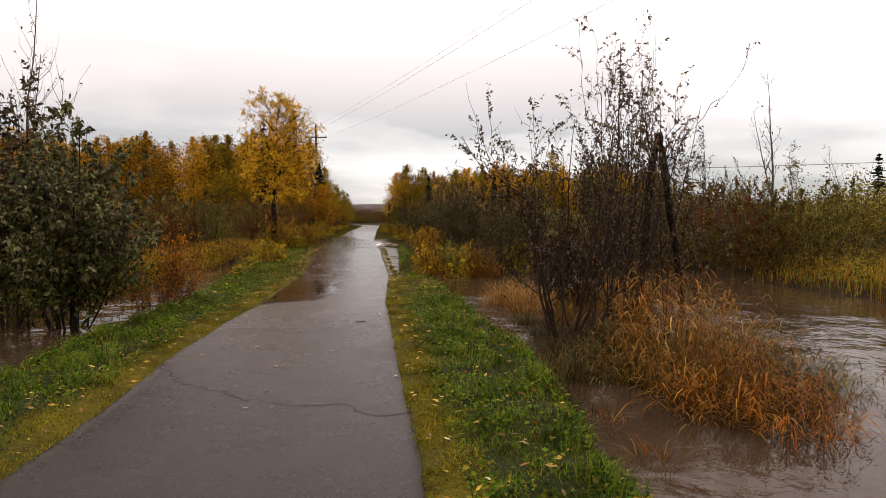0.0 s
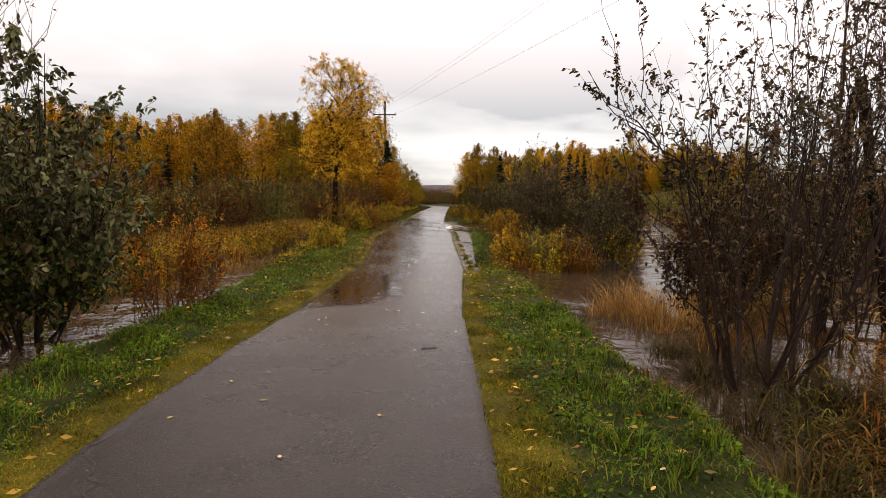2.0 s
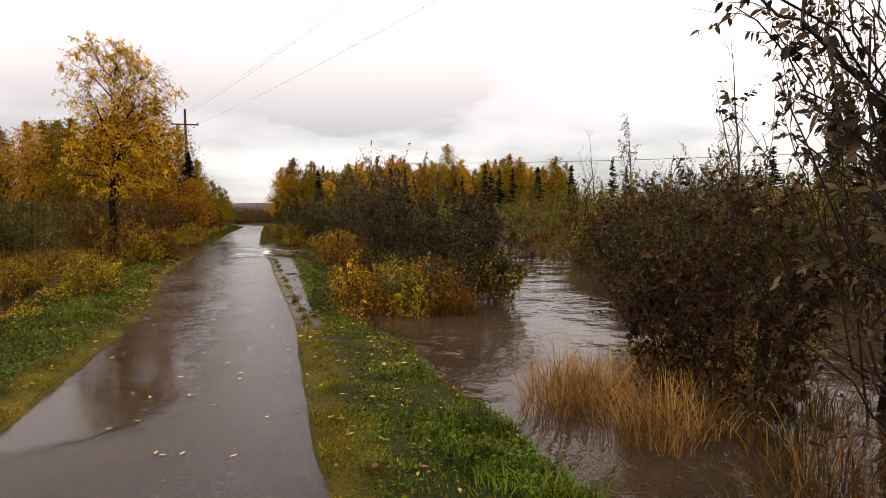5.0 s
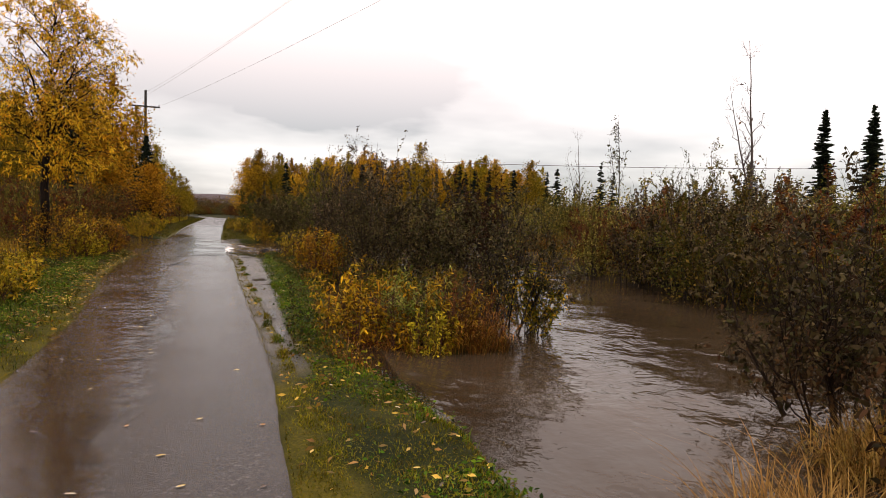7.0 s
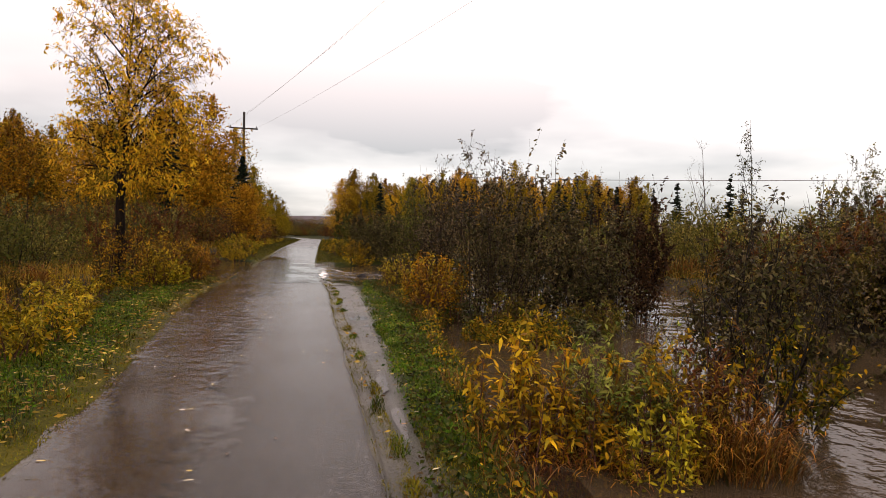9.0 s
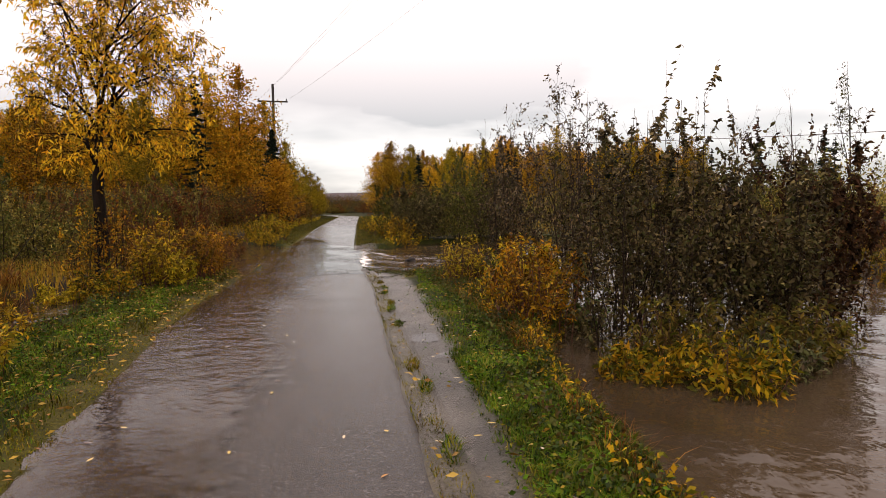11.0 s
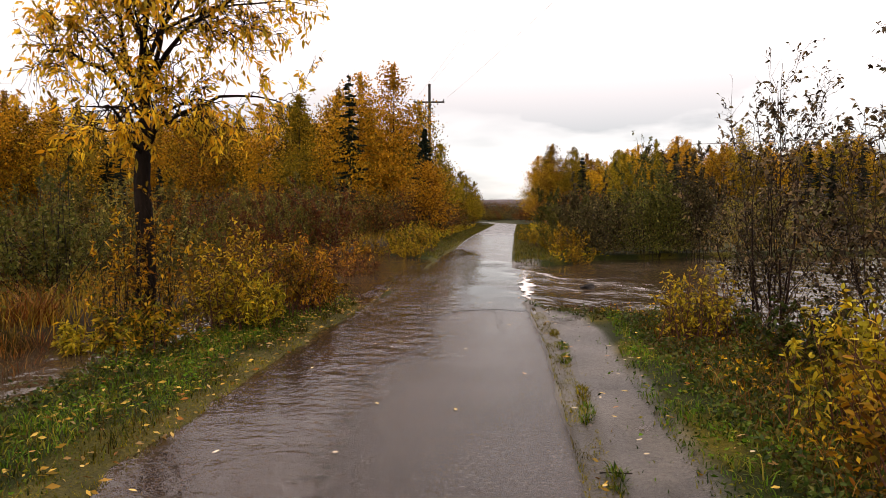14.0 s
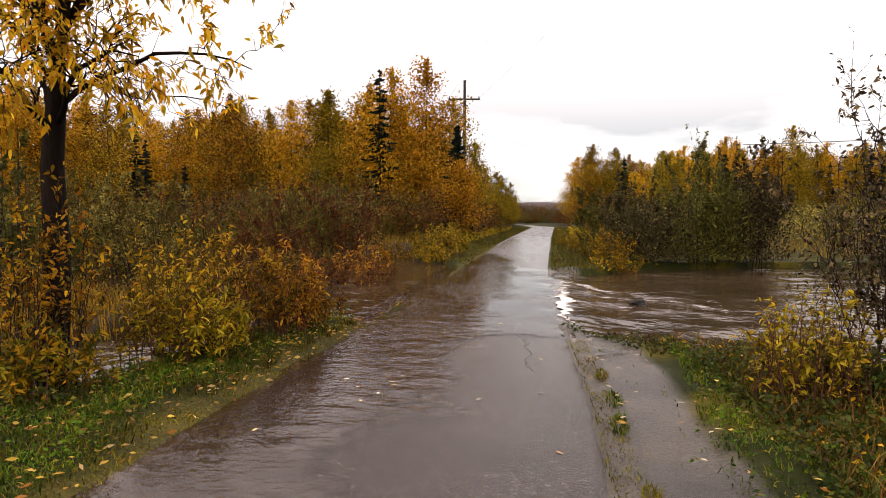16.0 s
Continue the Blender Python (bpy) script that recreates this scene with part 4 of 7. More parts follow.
    p, t = on_lines(tw, i, r.uniform(0.15, 1.0, len(i)))
    dd = unit(t * 0.45 + r.normal(0, 0.55, (len(i), 3)) - np.array([0, 0, droop]))
    v, f = leaf_oval(r, p, dd, leaf_len, leaf_w)
    part("foliage", mesh_of("foliage", v, f), leaf_mat, holder)
    # lower leaves in their own material; darker ones put shade into the colour
    if skirt:
        j = r.integers(0, len(tw), skirt)
        p = tw[j, 3] * np.array([0.85, 0.85, 0.55]) + r.normal(0, 0.08, (skirt, 3))
        p[:, 2] = np.abs(p[:, 2]) + 0.1
        v, f = leaf_oval(r, p, unit(r.normal(size=(skirt, 3)) - np.array([0, 0, 0.3])), leaf_len * 0.9, leaf_w * 0.9)
        part("withered_foliage", mesh_of("withered_foliage", v, f), skirt_mat, holder, "lower leaves, darker ones with shade in their colour")
    return holder


def willow(x, y, label, group="", name="willow_shrub", **kw):
    return willow_parts(thing(name, (x, y, foot_at(x, y)), label, "shrub", group), **kw)


def reed_parts(holder, seed, rx, ry, stems, height, low_mat, high_mat, leaf=0.34, width=0.011, lean=0.35, per=7):
    """Reed grass: leaning stems with arching blades up along them, and a loose plume on some."""
    r = np.random.default_rng(seed)
    a, q = r.uniform(0, 2 * np.pi, stems), np.sqrt(r.uniform(0, 1, stems))
    foot = np.stack([rx * q * np.cos(a), ry * q * np.sin(a), np.full(stems, -0.12)], 1)
    h = height * r.uniform(0.6, 1.1, stems) * (1.05 - 0.35 * q ** 2)
    la = np.where(r.uniform(0, 1, stems) < 0.7, a + r.normal(0, 0.5, stems), r.uniform(0, 6.28, stems))
    le = lean * h * r.uniform(0.2, 1.3, stems) * (0.4 + 0.8 * q)
    u = np.linspace(0, 1, 5)
    line = foot[:, None] + np.zeros((1, 5, 1))
    line[..., 0] += np.cos(la)[:, None] * le[:, None] * u ** 1.7
    line[..., 1] += np.sin(la)[:, None] * le[:, None] * u ** 1.7
    line[..., 2] += h[:, None] * (u - 0.16 * u ** 3)
    part("stalks", mesh_of("stalks", *_vq(tubes(line, np.repeat((0.0034 * (1 - 0.6 * u))[None], stems, 0), 3))), low_mat, holder)
    i = np.repeat(np.arange(stems), per)
    s = np.clip(np.tile(np.linspace(0.12, 0.97, per), stems) + r.normal(0, 0.05, len(i)), 0.05, 1)
    p, t = on_lines(line, i, s)
    az = np.where(r.uniform(0, 1, len(i)) < 0.6, la[i] + r.normal(0, 0.8, len(i)), r.uniform(0, 6.28, len(i)))
    out = np.stack([np.cos(az), np.sin(az), np.zeros(len(i))], 1)
    across = np.stack([-np.sin(az), np.cos(az), np.zeros(len(i))], 1)
    ln = leaf * r.uniform(0.55, 1.25, len(i)) * (1.1 - 0.35 * s)
    rise, fall = r.uniform(0.55, 1.0, len(i)), r.uniform(0.5, 1.35, len(i))
    w = width * r.uniform(0.6, 1.3, len(i))
    rows = []
    for at, wide in ((0.0, 0.7), (0.35, 1.0), (0.7, 0.7)):
        c = p + out * (ln * at * 0.85)[:, None]
        c[:, 2] += ln * (rise * at - fall * at ** 2)
        rows += [c + across * (w * wide / 2)[:, None], c - across * (w * wide / 2)[:, None]]
    c = p + out * (ln * 0.85)[:, None]
    c[:, 2] += ln * (rise - fall)
    rows.append(c)
    v = np.stack(rows, 1)
    # lower blades take low_mat; green reeds get shade painted into it
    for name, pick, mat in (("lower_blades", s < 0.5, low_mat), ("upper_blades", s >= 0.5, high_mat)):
        n = int(pick.sum())
        b = (np.arange(n) * 7)[:, None]
        f = np.concatenate([b + np.array(k) for k in ((0, 1, 3), (0, 3, 2), (2, 3, 5), (2, 5, 4), (4, 5, 6))])
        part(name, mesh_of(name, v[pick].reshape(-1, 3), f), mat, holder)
    return holder


def reeds(name, label, x, y, **kw):
    z = max(floor_at(x, y), WATER_RIGHT - 0.1)
    return reed_parts(thing(name, (x, y, z), label, "grass", "reed grass", "stuff"), **kw)



def tree_parts(holder, seed, height, crown_r, crown_lo, limbs, twigs, leaves, leaf_len, leaf_w, leaf_mat, bark, thick, lean=(0, 0), forks=1, shape=1.0, up=0.5, sides=7, taper=0.6):
    """One or more leaders, limbs, twigs and many leaves."""
    r = np.random.default_rng(seed)
    u = np.linspace(0, 1, 12)
    lead = np.zeros((forks, 12, 3))
    for f in range(forks):
        a = r.uniform(0, 2 * np.pi)
        split = np.clip(u - 0.3, 0, 1) * (0.0 if f == 0 else crown_r * 0.9)
        lead[f, :, 0] = lean[0] * u ** 1.3 + np.cos(a) * split + np.cumsum(r.normal(0, 0.012 * height / 4, 12)) * (u > 0.1)
        lead[f, :, 1] = lean[1] * u ** 1.3 + np.sin(a) * split + np.cumsum(r.normal(0, 0.012 * height / 4, 12)) * (u > 0.1)
        lead[f, :, 2] = height * u * (1 if f == 0 else 0.86 - 0.06 * f)
    lead[:, 0, 2] = -0.3
    lr = thick * (1 - 0.93 * u ** 0.8)[None] * np.where(np.arange(forks) == 0, 1, 0.75)[:, None]
    lb, ls = sprout(r, lead, limbs, crown_lo, 0.96, crown_r * 1.25, 0.45, 1.0, up, k=6, bend=0.2, wob=0.045, taper=taper)
    br = (thick * 0.30 * (1.1 - ls))[:, None] * (1 - 0.85 * np.linspace(0, 1, 6))[None] + 0.003
    tw, _ = sprout(r, lb, twigs, 0.25, 1.0, crown_r * 0.42 * shape, 0.7, 0.8, 0.15, k=4, bend=-0.05, wob=0.06)
    tr = np.maximum(thick * 0.05, 0.003) * (1 - 0.7 * np.linspace(0, 1, 4))[None] * np.ones((len(tw), 1))
    trunk = part("trunk", mesh_of("trunk", *_vq(joined(tubes(lead, lr, sides), tubes(lb, br, 5), tubes(tw, tr, 3))), True), bark, holder)
    i = r.integers(0, len(tw), leaves)
    p, t = on_lines(tw, i, r.uniform(0.1, 1.0, leaves))
    p = p + r.normal(0, leaf_len * 0.35, p.shape)
    dd = unit(t * 0.4 + r.normal(0, 0.6, (leaves, 3)) - np.array([0, 0, 0.35]))
    v, f = leaf_mesh(r, p, dd, leaf_len, leaf_w)
    part("crown", mesh_of("crown", v, f), leaf_mat, holder)
    return holder


def arm(r, root, az, length, rise, sag, k=9):
    """A limb that rises from the root and arches over."""
    u = np.linspace(0, 1, k)
    d = np.array([np.cos(radians(az)), np.sin(radians(az))])
    line = np.zeros((k, 3))
    line[:, :2] = root[:2] + d * (length * u)[:, None]
    line[:, 2] = root[2] + rise * (u - sag * u ** 2)
    line[1:] += np.cumsum(r.normal(0, 0.03, (k - 1, 3)), 0)
    return line


def roadside_tree_parts(holder, seed, height, thick, lean, arms, limbs, twigs, leaves, leaf_len, leaf_w, leaf_mat, bark):
    """A dark trunk, named limbs from it (height, heading, length, rise, sag), boughs, twigs and an open crown of narrow leaves."""
    r = np.random.default_rng(seed)
    u = np.linspace(0, 1, 14)
    lead = np.zeros((1, 14, 3))
    lead[0, :, 0] = lean[0] * u ** 1.4 + np.cumsum(r.normal(0, 0.022, 14)) * (u > 0.1)
    lead[0, :, 1] = lean[1] * u ** 1.4 + np.cumsum(r.normal(0, 0.022, 14)) * (u > 0.1)
    lead[0, :, 2] = height * u
    lead[0, 0, 2] = -0.3
    lr = thick * ((1 - 0.62 * ramp01(0.36, 0.5, u)) * (1.12 - 1.05 * u ** 1.1).clip(0.06, 1.1))[None]
    big = []
    for z, az, ln, rise, sag in arms:
        root = np.array([np.interp(z, lead[0, :, 2], lead[0, :, j]) for j in (0, 1)] + [z])
        big.append(arm(r, root, az, ln, rise, sag))
    big = np.array(big)
    mid = np.concatenate([np.stack([np.interp(np.linspace(0.44, 1, 9), u, lead[0, :, j]) for j in range(3)], 1)[None], big])
    ar = np.array([thick * (0.27 if z < 4 else 0.19) for z, *_ in arms])[:, None] * (1 - 0.86 * np.linspace(0, 1, 9))[None]
    lb, ls = sprout(r, mid, limbs, 0.14, 0.98, 1.0, 0.5, 1.0, 0.25, k=6, bend=0.1, wob=0.05, taper=0.6)
    br = (0.009 * (1.15 - ls))[:, None] * (1 - 0.8 * np.linspace(0, 1, 6))[None] + 0.002
    tw, _ = sprout(r, lb, twigs, 0.2, 1.0, 0.5, 0.7, 0.8, 0.0, k=4, bend=-0.12, wob=0.06)
    tr = 0.004 * (1 - 0.7 * np.linspace(0, 1, 4))[None] * np.ones((len(tw), 1))
    part("trunk", mesh_of("trunk", *_vq(joined(tubes(lead, lr, 10), tubes(big, ar, 8))), True), bark, holder)
    part("branchwork", mesh_of("branchwork", *_vq(joined(tubes(lb, br, 5), tubes(tw, tr, 3))), True), bark, holder)
    w = r.lognormal(0, 0.9, len(tw))
    i = r.choice(len(tw), leaves, p=w / w.sum())
    p, t = on_lines(tw, i, r.uniform(0.1, 1.0, leaves))
    p = p + r.normal(0, leaf_len * 0.3, p.shape)
    dd = unit(t * 0.35 + r.normal(0, 0.45, (leaves, 3)) - np.array([0, 0, 0.4]))
    v, f = leaf_oval(r, p, dd, leaf_len, leaf_w)
    part("crown", mesh_of("crown", v, f), leaf_mat, holder)
    return holder


def wood_tree_parts(holder, seed, height, radius, leaves, leaf_len, leaf_mat, bark, point=0.75):
    """A slender pointed tree of the woods: leader, some limbs, leaf tufts on the limbs."""
    r = np.random.default_rng(seed)
    u = np.linspace(0, 1, 6)
    lead = np.zeros((1, 6, 3))
    lead[0, :, 2] = height * u
    lead[0, 1:, :2] += np.cumsum(r.normal(0, 0.05, (5, 2)), 0)
    lead[0, 0, 2] = -0.3
    n = 46
    s = np.sort(r.uniform(0.10, 0.98, n))
    az = r.uniform(0, 2 * np.pi, n)
    reach = radius * ((1 - s) ** point * np.clip(s / 0.22, 0.45, 1) * r.uniform(0.6, 1.25, n) + 0.05)
    p0, _ = on_lines(lead, np.zeros(n, int), s)
    d = np.stack([np.cos(az), np.sin(az), r.uniform(0.35, 0.9, n)], 1)
    limb = p0[:, None] + d[:, None] * (reach[:, None] * np.linspace(0, 1, 3))[..., None]
    few = r.permutation(n)[:18]
    part("trunk", mesh_of("trunk", *_vq(joined(tubes(lead, (0.008 * height * (1 - 0.93 * u))[None], 5), tubes(limb[few], np.repeat([[0.022, 0.014, 0.006]], len(few), 0), 3)))), bark, holder)
    w = (reach + 0.25) ** 1.2
    i = r.choice(n, leaves, p=w / w.sum())
    p, t = on_lines(limb, i, r.uniform(0.15, 1.1, leaves).clip(0, 1))
    p = p + r.normal(0, 1, (leaves, 3)) * (0.10 + 0.16 * reach[i])[:, None]
    k = leaves // 30
    p[:k] = lead[0, -1] + np.stack([r.normal(0, 0.10, k), r.normal(0, 0.10, k), r.uniform(-0.12 * height, 0.02 * height, k)], 1)
    v, f = leaf_tris(r, p, unit(r.normal(size=(leaves, 3)) + np.array([0, 0, 0.3])), leaf_len, leaf_len * 0.75)
    part("crown", mesh_of("crown", v, f), leaf_mat, holder)
    return holder


def spruce_parts(holder, seed, height, radius, rows=26, per=9):
    """A spire of drooping fans of needles on a straight stem."""
    r = np.random.default_rng(seed)
    u = np.linspace(0, 1, 8)
    line = np.zeros((1, 8, 3))
    line[0, :, 2] = height * u
    line[0, 0, 2] = -0.3
    line[0, 1:, :2] += np.cumsum(r.normal(0, 0.01, (7, 2)), 0)
    part("trunk", mesh_of("trunk", *_vq(tubes(line, (0.014 * height * (1 - 0.95 * u))[None], 6)), True), BARK_DARK, holder)
    n = rows * per
    s = np.sort(r.uniform(0.06, 0.99, n))
    az = r.uniform(0, 2 * np.pi, n)
    reach = radius * (1 - s) ** 0.8 * r.uniform(0.35, 1.25, n) + 0.06 * radius
    d = np.stack([np.cos(az), np.sin(az), np.zeros(n)], 1)
    side = np.stack([-np.sin(az), np.cos(az), np.zeros(n)], 1)
    m = 12
    w = np.linspace(0.1, 1, m)
    root = np.stack([np.zeros(n), np.zeros(n), s * height], 1)
    spine = root[:, None] + d[:, None] * (reach[:, None] * w)[..., None]
    spine[..., 2] += reach[:, None] * (-0.45 * w + 0.28 * w ** 2)
    sign = np.where(np.arange(m) % 2 == 0, 1.0, -1.0)
    ln = (reach[:, None] * (0.42 * (1.15 - w)) + 0.05 * radius)
    dirn = unit(d[:, None] * 0.8 + side[:, None] * sign[None, :, None] + np.array([0, 0, -0.35]))
    tip = spine + dirn * (ln * r.uniform(0.6, 1.3, ln.shape))[..., None]
    wid = np.array([0, 0, 1.0]) * (0.05 * radius + 0.02 * height / 10)
    a = spine + wid * r.uniform(0.2, 1, (n, m, 1))
    b = spine - d[:, None] * (ln * 0.5)[..., None] - wid
    v = np.stack([a, b, tip], 2).reshape(-1, 3)
    f = np.arange(len(v)).reshape(-1, 3)
    part("crown", mesh_of("crown", v, f), NEEDLES, holder)
    return holder


def tree(kind, name, x, y, label, category, group="", **kw):
    ob = thing(name, (x, y, floor_at(x, y)), label, category, group)
    return kind(ob, **kw)


def scatter(protos, places, sizes, seed):
    """Copies of the protos at the places, turned and scaled at random."""
    r = np.random.default_rng(seed)
    for (x, y), s in zip(places, sizes):
        p = protos[int(r.integers(0, len(protos)))]
        c = copy_thing(p, pose(x, y, foot_at(x, y), 0, 0, float(r.uniform(0, 360))))
        c.scale = (s * float(r.uniform(0.9, 1.1)), s * float(r.uniform(0.9, 1.1)), s)


# --- near shrubs on the river side
DARK = dict(leaf_mat=LEAF_WILLOW_DARK, bark=BARK_WILLOW)
willow(1.85, 9.35, "tall dark willow with sparse purplish-brown leaves standing in water", seed=11, height=4.5, radius=1.35, trunks=11, leaves=6400, leaf_len=0.05, leaf_w=0.027, base=0.32, thick=0.027,
       limbs=7, twigs=9, low=0.3, bare_top=0.12, lean=(0.55, 0.15), skirt=300, skirt_mat=LEAF_BROWN_SHADE, shoots=40, flare=0.4, arms=[((-0.3, 0.3, 1.9), 178, 0.75, 0.7, 0.0)], **DARK)
willow(3.1, 11.1, "multi-stemmed dark willow with thin upright shoots in flood water", seed=12, height=5.0, radius=1.5, trunks=9, leaves=5600, leaf_len=0.052, leaf_w=0.028, base=0.4, thick=0.024,
       limbs=7, twigs=10, low=0.06, bare_top=0.1, lean=(0.25, 0.1), skirt=250, skirt_mat=LEAF_BROWN_SHADE, shoots=60, **DARK)
snag = thing("snapped_willow", (4.0, 12.2, foot_at(4.0, 12.2)), "dark snapped willow trunk bent over in a sharp arch", "tree")
for pts, rad in (([(-0.35, 0.0, -0.4), (-0.22, 0.02, 0.9), (-0.12, 0.0, 2.2), (-0.02, 0.0, 3.15), (0.04, 0.0, 3.5)], 0.075), ([(0.04, 0.0, 3.5), (0.12, 0.02, 3.2), (0.28, 0.05, 2.3), (0.42, 0.05, 1.2), (0.62, 0.1, -0.2)], 0.07)):
    p = np.array([[np.interp(np.linspace(0, 4, 13), np.arange(5), np.array(pts)[:, j]) for j in range(3)]]).transpose(0, 2, 1)
    p[:, 1:-1] += np.random.default_rng(int(rad * 1000)).normal(0, 0.018, (1, 11, 3))
    part("trunk", mesh_of("trunk", *_vq(tubes(p, np.linspace(rad, rad * 0.8, 13)[None] * (1 + 0.08 * np.sin(np.arange(13) * 2.1))[None], 9)), True), BARK_BLACK, snag)
willow_parts(snag, 15, height=4.2, radius=1.3, trunks=6, leaves=2800, leaf_len=0.06, leaf_w=0.032, base=0.5, thick=0.018, limbs=8, twigs=9, low=0.08, bare_top=0.3, skirt=350, skirt_mat=LEAF_BROWN_SHADE, **DARK)
willow(2.6, 12.85, "low bushy brown willow with dark green lower leaves in flood water", seed=14, height=2.3, radius=0.78, trunks=11, leaves=5200, leaf_len=0.066, leaf_w=0.036, base=0.35, thick=0.016,
       limbs=9, twigs=9, low=0.02, bare_top=0.35, flare=0.4, skirt=1400, skirt_mat=LEAF_THICKET, leaf_mat=LEAF_BROWN_SHADE, bark=BARK_WILLOW)
willow(3.75, 15.4, "low dark brown willow bush at the river's edge", seed=13, height=2.6, radius=1.3, trunks=15, leaves=7200, leaf_len=0.06, leaf_w=0.032, base=0.4, thick=0.018,
       limbs=10, twigs=9, low=0.02, bare_top=0.2, flare=0.4, skirt=2600, skirt_mat=LEAF_BROWN_SHADE, leaf_mat=LEAF_THICKET, bark=BARK_WILLOW)
shrub("yellow_shrub", -0.37, 19.05, "golden-leaved willow sapling beside the grass verge", oval=True, seed=21, skirt=20, height=1.35, radius=0.4, stems=26, leaves=1700,
      leaf_len=0.085, leaf_w=0.027, base=0.3, twigs=7, low=0.12, start=0.2, thick=0.008, leaf_mat=LEAF_GOLD, bark=BARK_RED)
shrub("yellow_shrub", 0.05, 19.10, "golden and rust-leaved willow sapling among red reeds", oval=True, seed=29, skirt=20, height=1.2, radius=0.42, stems=26, leaves=1500,
      leaf_len=0.08, leaf_w=0.026, base=0.3, twigs=7, low=0.12, start=0.2, thick=0.008, leaf_mat=LEAF_GOLD, bark=BARK_RED)
shrub("yellow_shrub", 0.48, 19.35, "fresh green leafy shrub at the water's edge", oval=True, seed=22, skirt=120, height=1.4, radius=0.6, stems=54, leaves=4200,
      leaf_len=0.062, leaf_w=0.021, base=0.4, twigs=7, low=0.03, start=0.08, thick=0.006, leaf_mat=LEAF_FRESH, bark=BARK_RED)
shrub("yellow_shrub", 0.52, 18.75, "bright yellow leafy shrub trailing into brown water", oval=True, seed=28, skirt=60, height=0.95, radius=0.4, stems=26, leaves=1300,
      leaf_len=0.065, leaf_w=0.025, base=0.3, twigs=7, low=0.03, start=0.08, thick=0.006, leaf_mat=LEAF_LEMON, bark=BARK_RED)
shrub("yellow_shrub", 0.92, 19.20, "yellow and brown leafy shrub at the water's edge", oval=True, seed=23, skirt=80, height=1.35, radius=0.5, stems=44, leaves=2800,
      leaf_len=0.062, leaf_w=0.021, base=0.4, twigs=7, low=0.03, start=0.08, thick=0.006, leaf_mat=LEAF_YELLOW, bark=BARK_RED)
shrub("red_shrub", 1.26, 19.25, "red-brown leafy shrub at the water's edge", oval=True, seed=26, skirt=40, height=1.4, radius=0.5, stems=36, leaves=1700,
      leaf_len=0.062, leaf_w=0.022, base=0.35, twigs=7, low=0.03, start=0.08, thick=0.006, leaf_mat=LEAF_RED, bark=BARK_RED)
willow(1.96, 20.05, "dark leaning willow bush with yellow-green lower leaves", seed=24, height=2.5, radius=0.85, trunks=15, leaves=6000, leaf_len=0.056, leaf_w=0.03, base=0.3, thick=0.018,
       limbs=9, twigs=9, low=0.05, bare_top=0.1, lean=(0.2, 0), skirt=900, skirt_mat=LEAF_YELLOWGREEN, leaf_mat=LEAF_THICKET, bark=BARK_DARK)
for k, (x, y, h, hi) in enumerate([(-0.43, 18.90, 0.55, "r"), (-0.08, 18.80, 0.6, "r"), (0.22, 18.80, 0.6, "r"), (0.22, 19.60, 1.35, "g"), (0.61, 19.70, 1.4, "g"), (0.96, 19.80, 1.4, "g"), (0.87, 18.80, 0.8, "r"), (1.13, 18.80, 1.1, "r"), (1.39, 18.85, 1.05, "r"), (1.52, 19.20, 0.8, "r")]):
    reeds("reed_grass", "rust-red dead reeds at the foot of the golden shrubs" if hi == "r" else "fresh yellow-green reeds among the golden shrubs", x, y, seed=480 + k, rx=0.24, ry=0.2, stems=40, height=h,
          low_mat=REED_LOW, high_mat=REED_RUST if hi == "r" else REED_FRESH, leaf=0.2, width=0.008, lean=0.4)
shrub("yellow_shrub", 2.5, 20.0, "small yellow-green willow bush over brown water", oval=True, seed=25, height=1.35, radius=0.55, stems=20, leaves=2200,
      leaf_len=0.075, leaf_w=0.03, base=0.2, twigs=8, low=0.15, thick=0.008, leaf_mat=LEAF_YELLOWGREEN, bark=BARK_DARK)
for k, (x, y, h, rad, mt) in enumerate([(0.75, 26.4, 3.3, 0.95, LEAF_THICKET), (1.7, 27.2, 3.9, 0.9, LEAF_WILLOW_DARK), (2.6, 26.7, 3.4, 0.95, LEAF_THICKET), (3.6, 27.6, 3.4, 1.0, LEAF_BROWN_SHADE)]):
    shrub("willow_shrub", x, y, "dense dark willow thicket with grey-brown leaves in water", group="river willows", oval=True, seed=31 + k, height=h, radius=rad, stems=26, leaves=8200,
          leaf_len=0.062 if k == 0 else 0.078, leaf_w=0.034 if k == 0 else 0.04, base=0.6, twigs=8, low=0.02, start=0.05, thick=0.011, top_bare=0.5, shape=0.25, skirt=2400, leaf_mat=mt, bark=BARK_WILLOW)
shrub("yellow_shrub", -0.45, 26.8, "orange-gold leafy shrub with red stems on the verge", oval=True, seed=36, skirt=200, height=1.35, radius=0.7, stems=50, leaves=3600,
      leaf_len=0.075, leaf_w=0.028, base=0.45, twigs=7, low=0.03, start=0.08, thick=0.008, leaf_mat=LEAF_GOLD, bark=BARK_RED)
shrub("yellow_shrub", -0.4, 28.1, "lemon-yellow leafy shrub with red stems on the verge", oval=True, seed=37, skirt=120, height=1.15, radius=0.65, stems=44, leaves=2600,
      leaf_len=0.075, leaf_w=0.028, base=0.45, twigs=7, low=0.03, start=0.08, thick=0.007, leaf_mat=LEAF_LEMON, bark=BARK_RED)
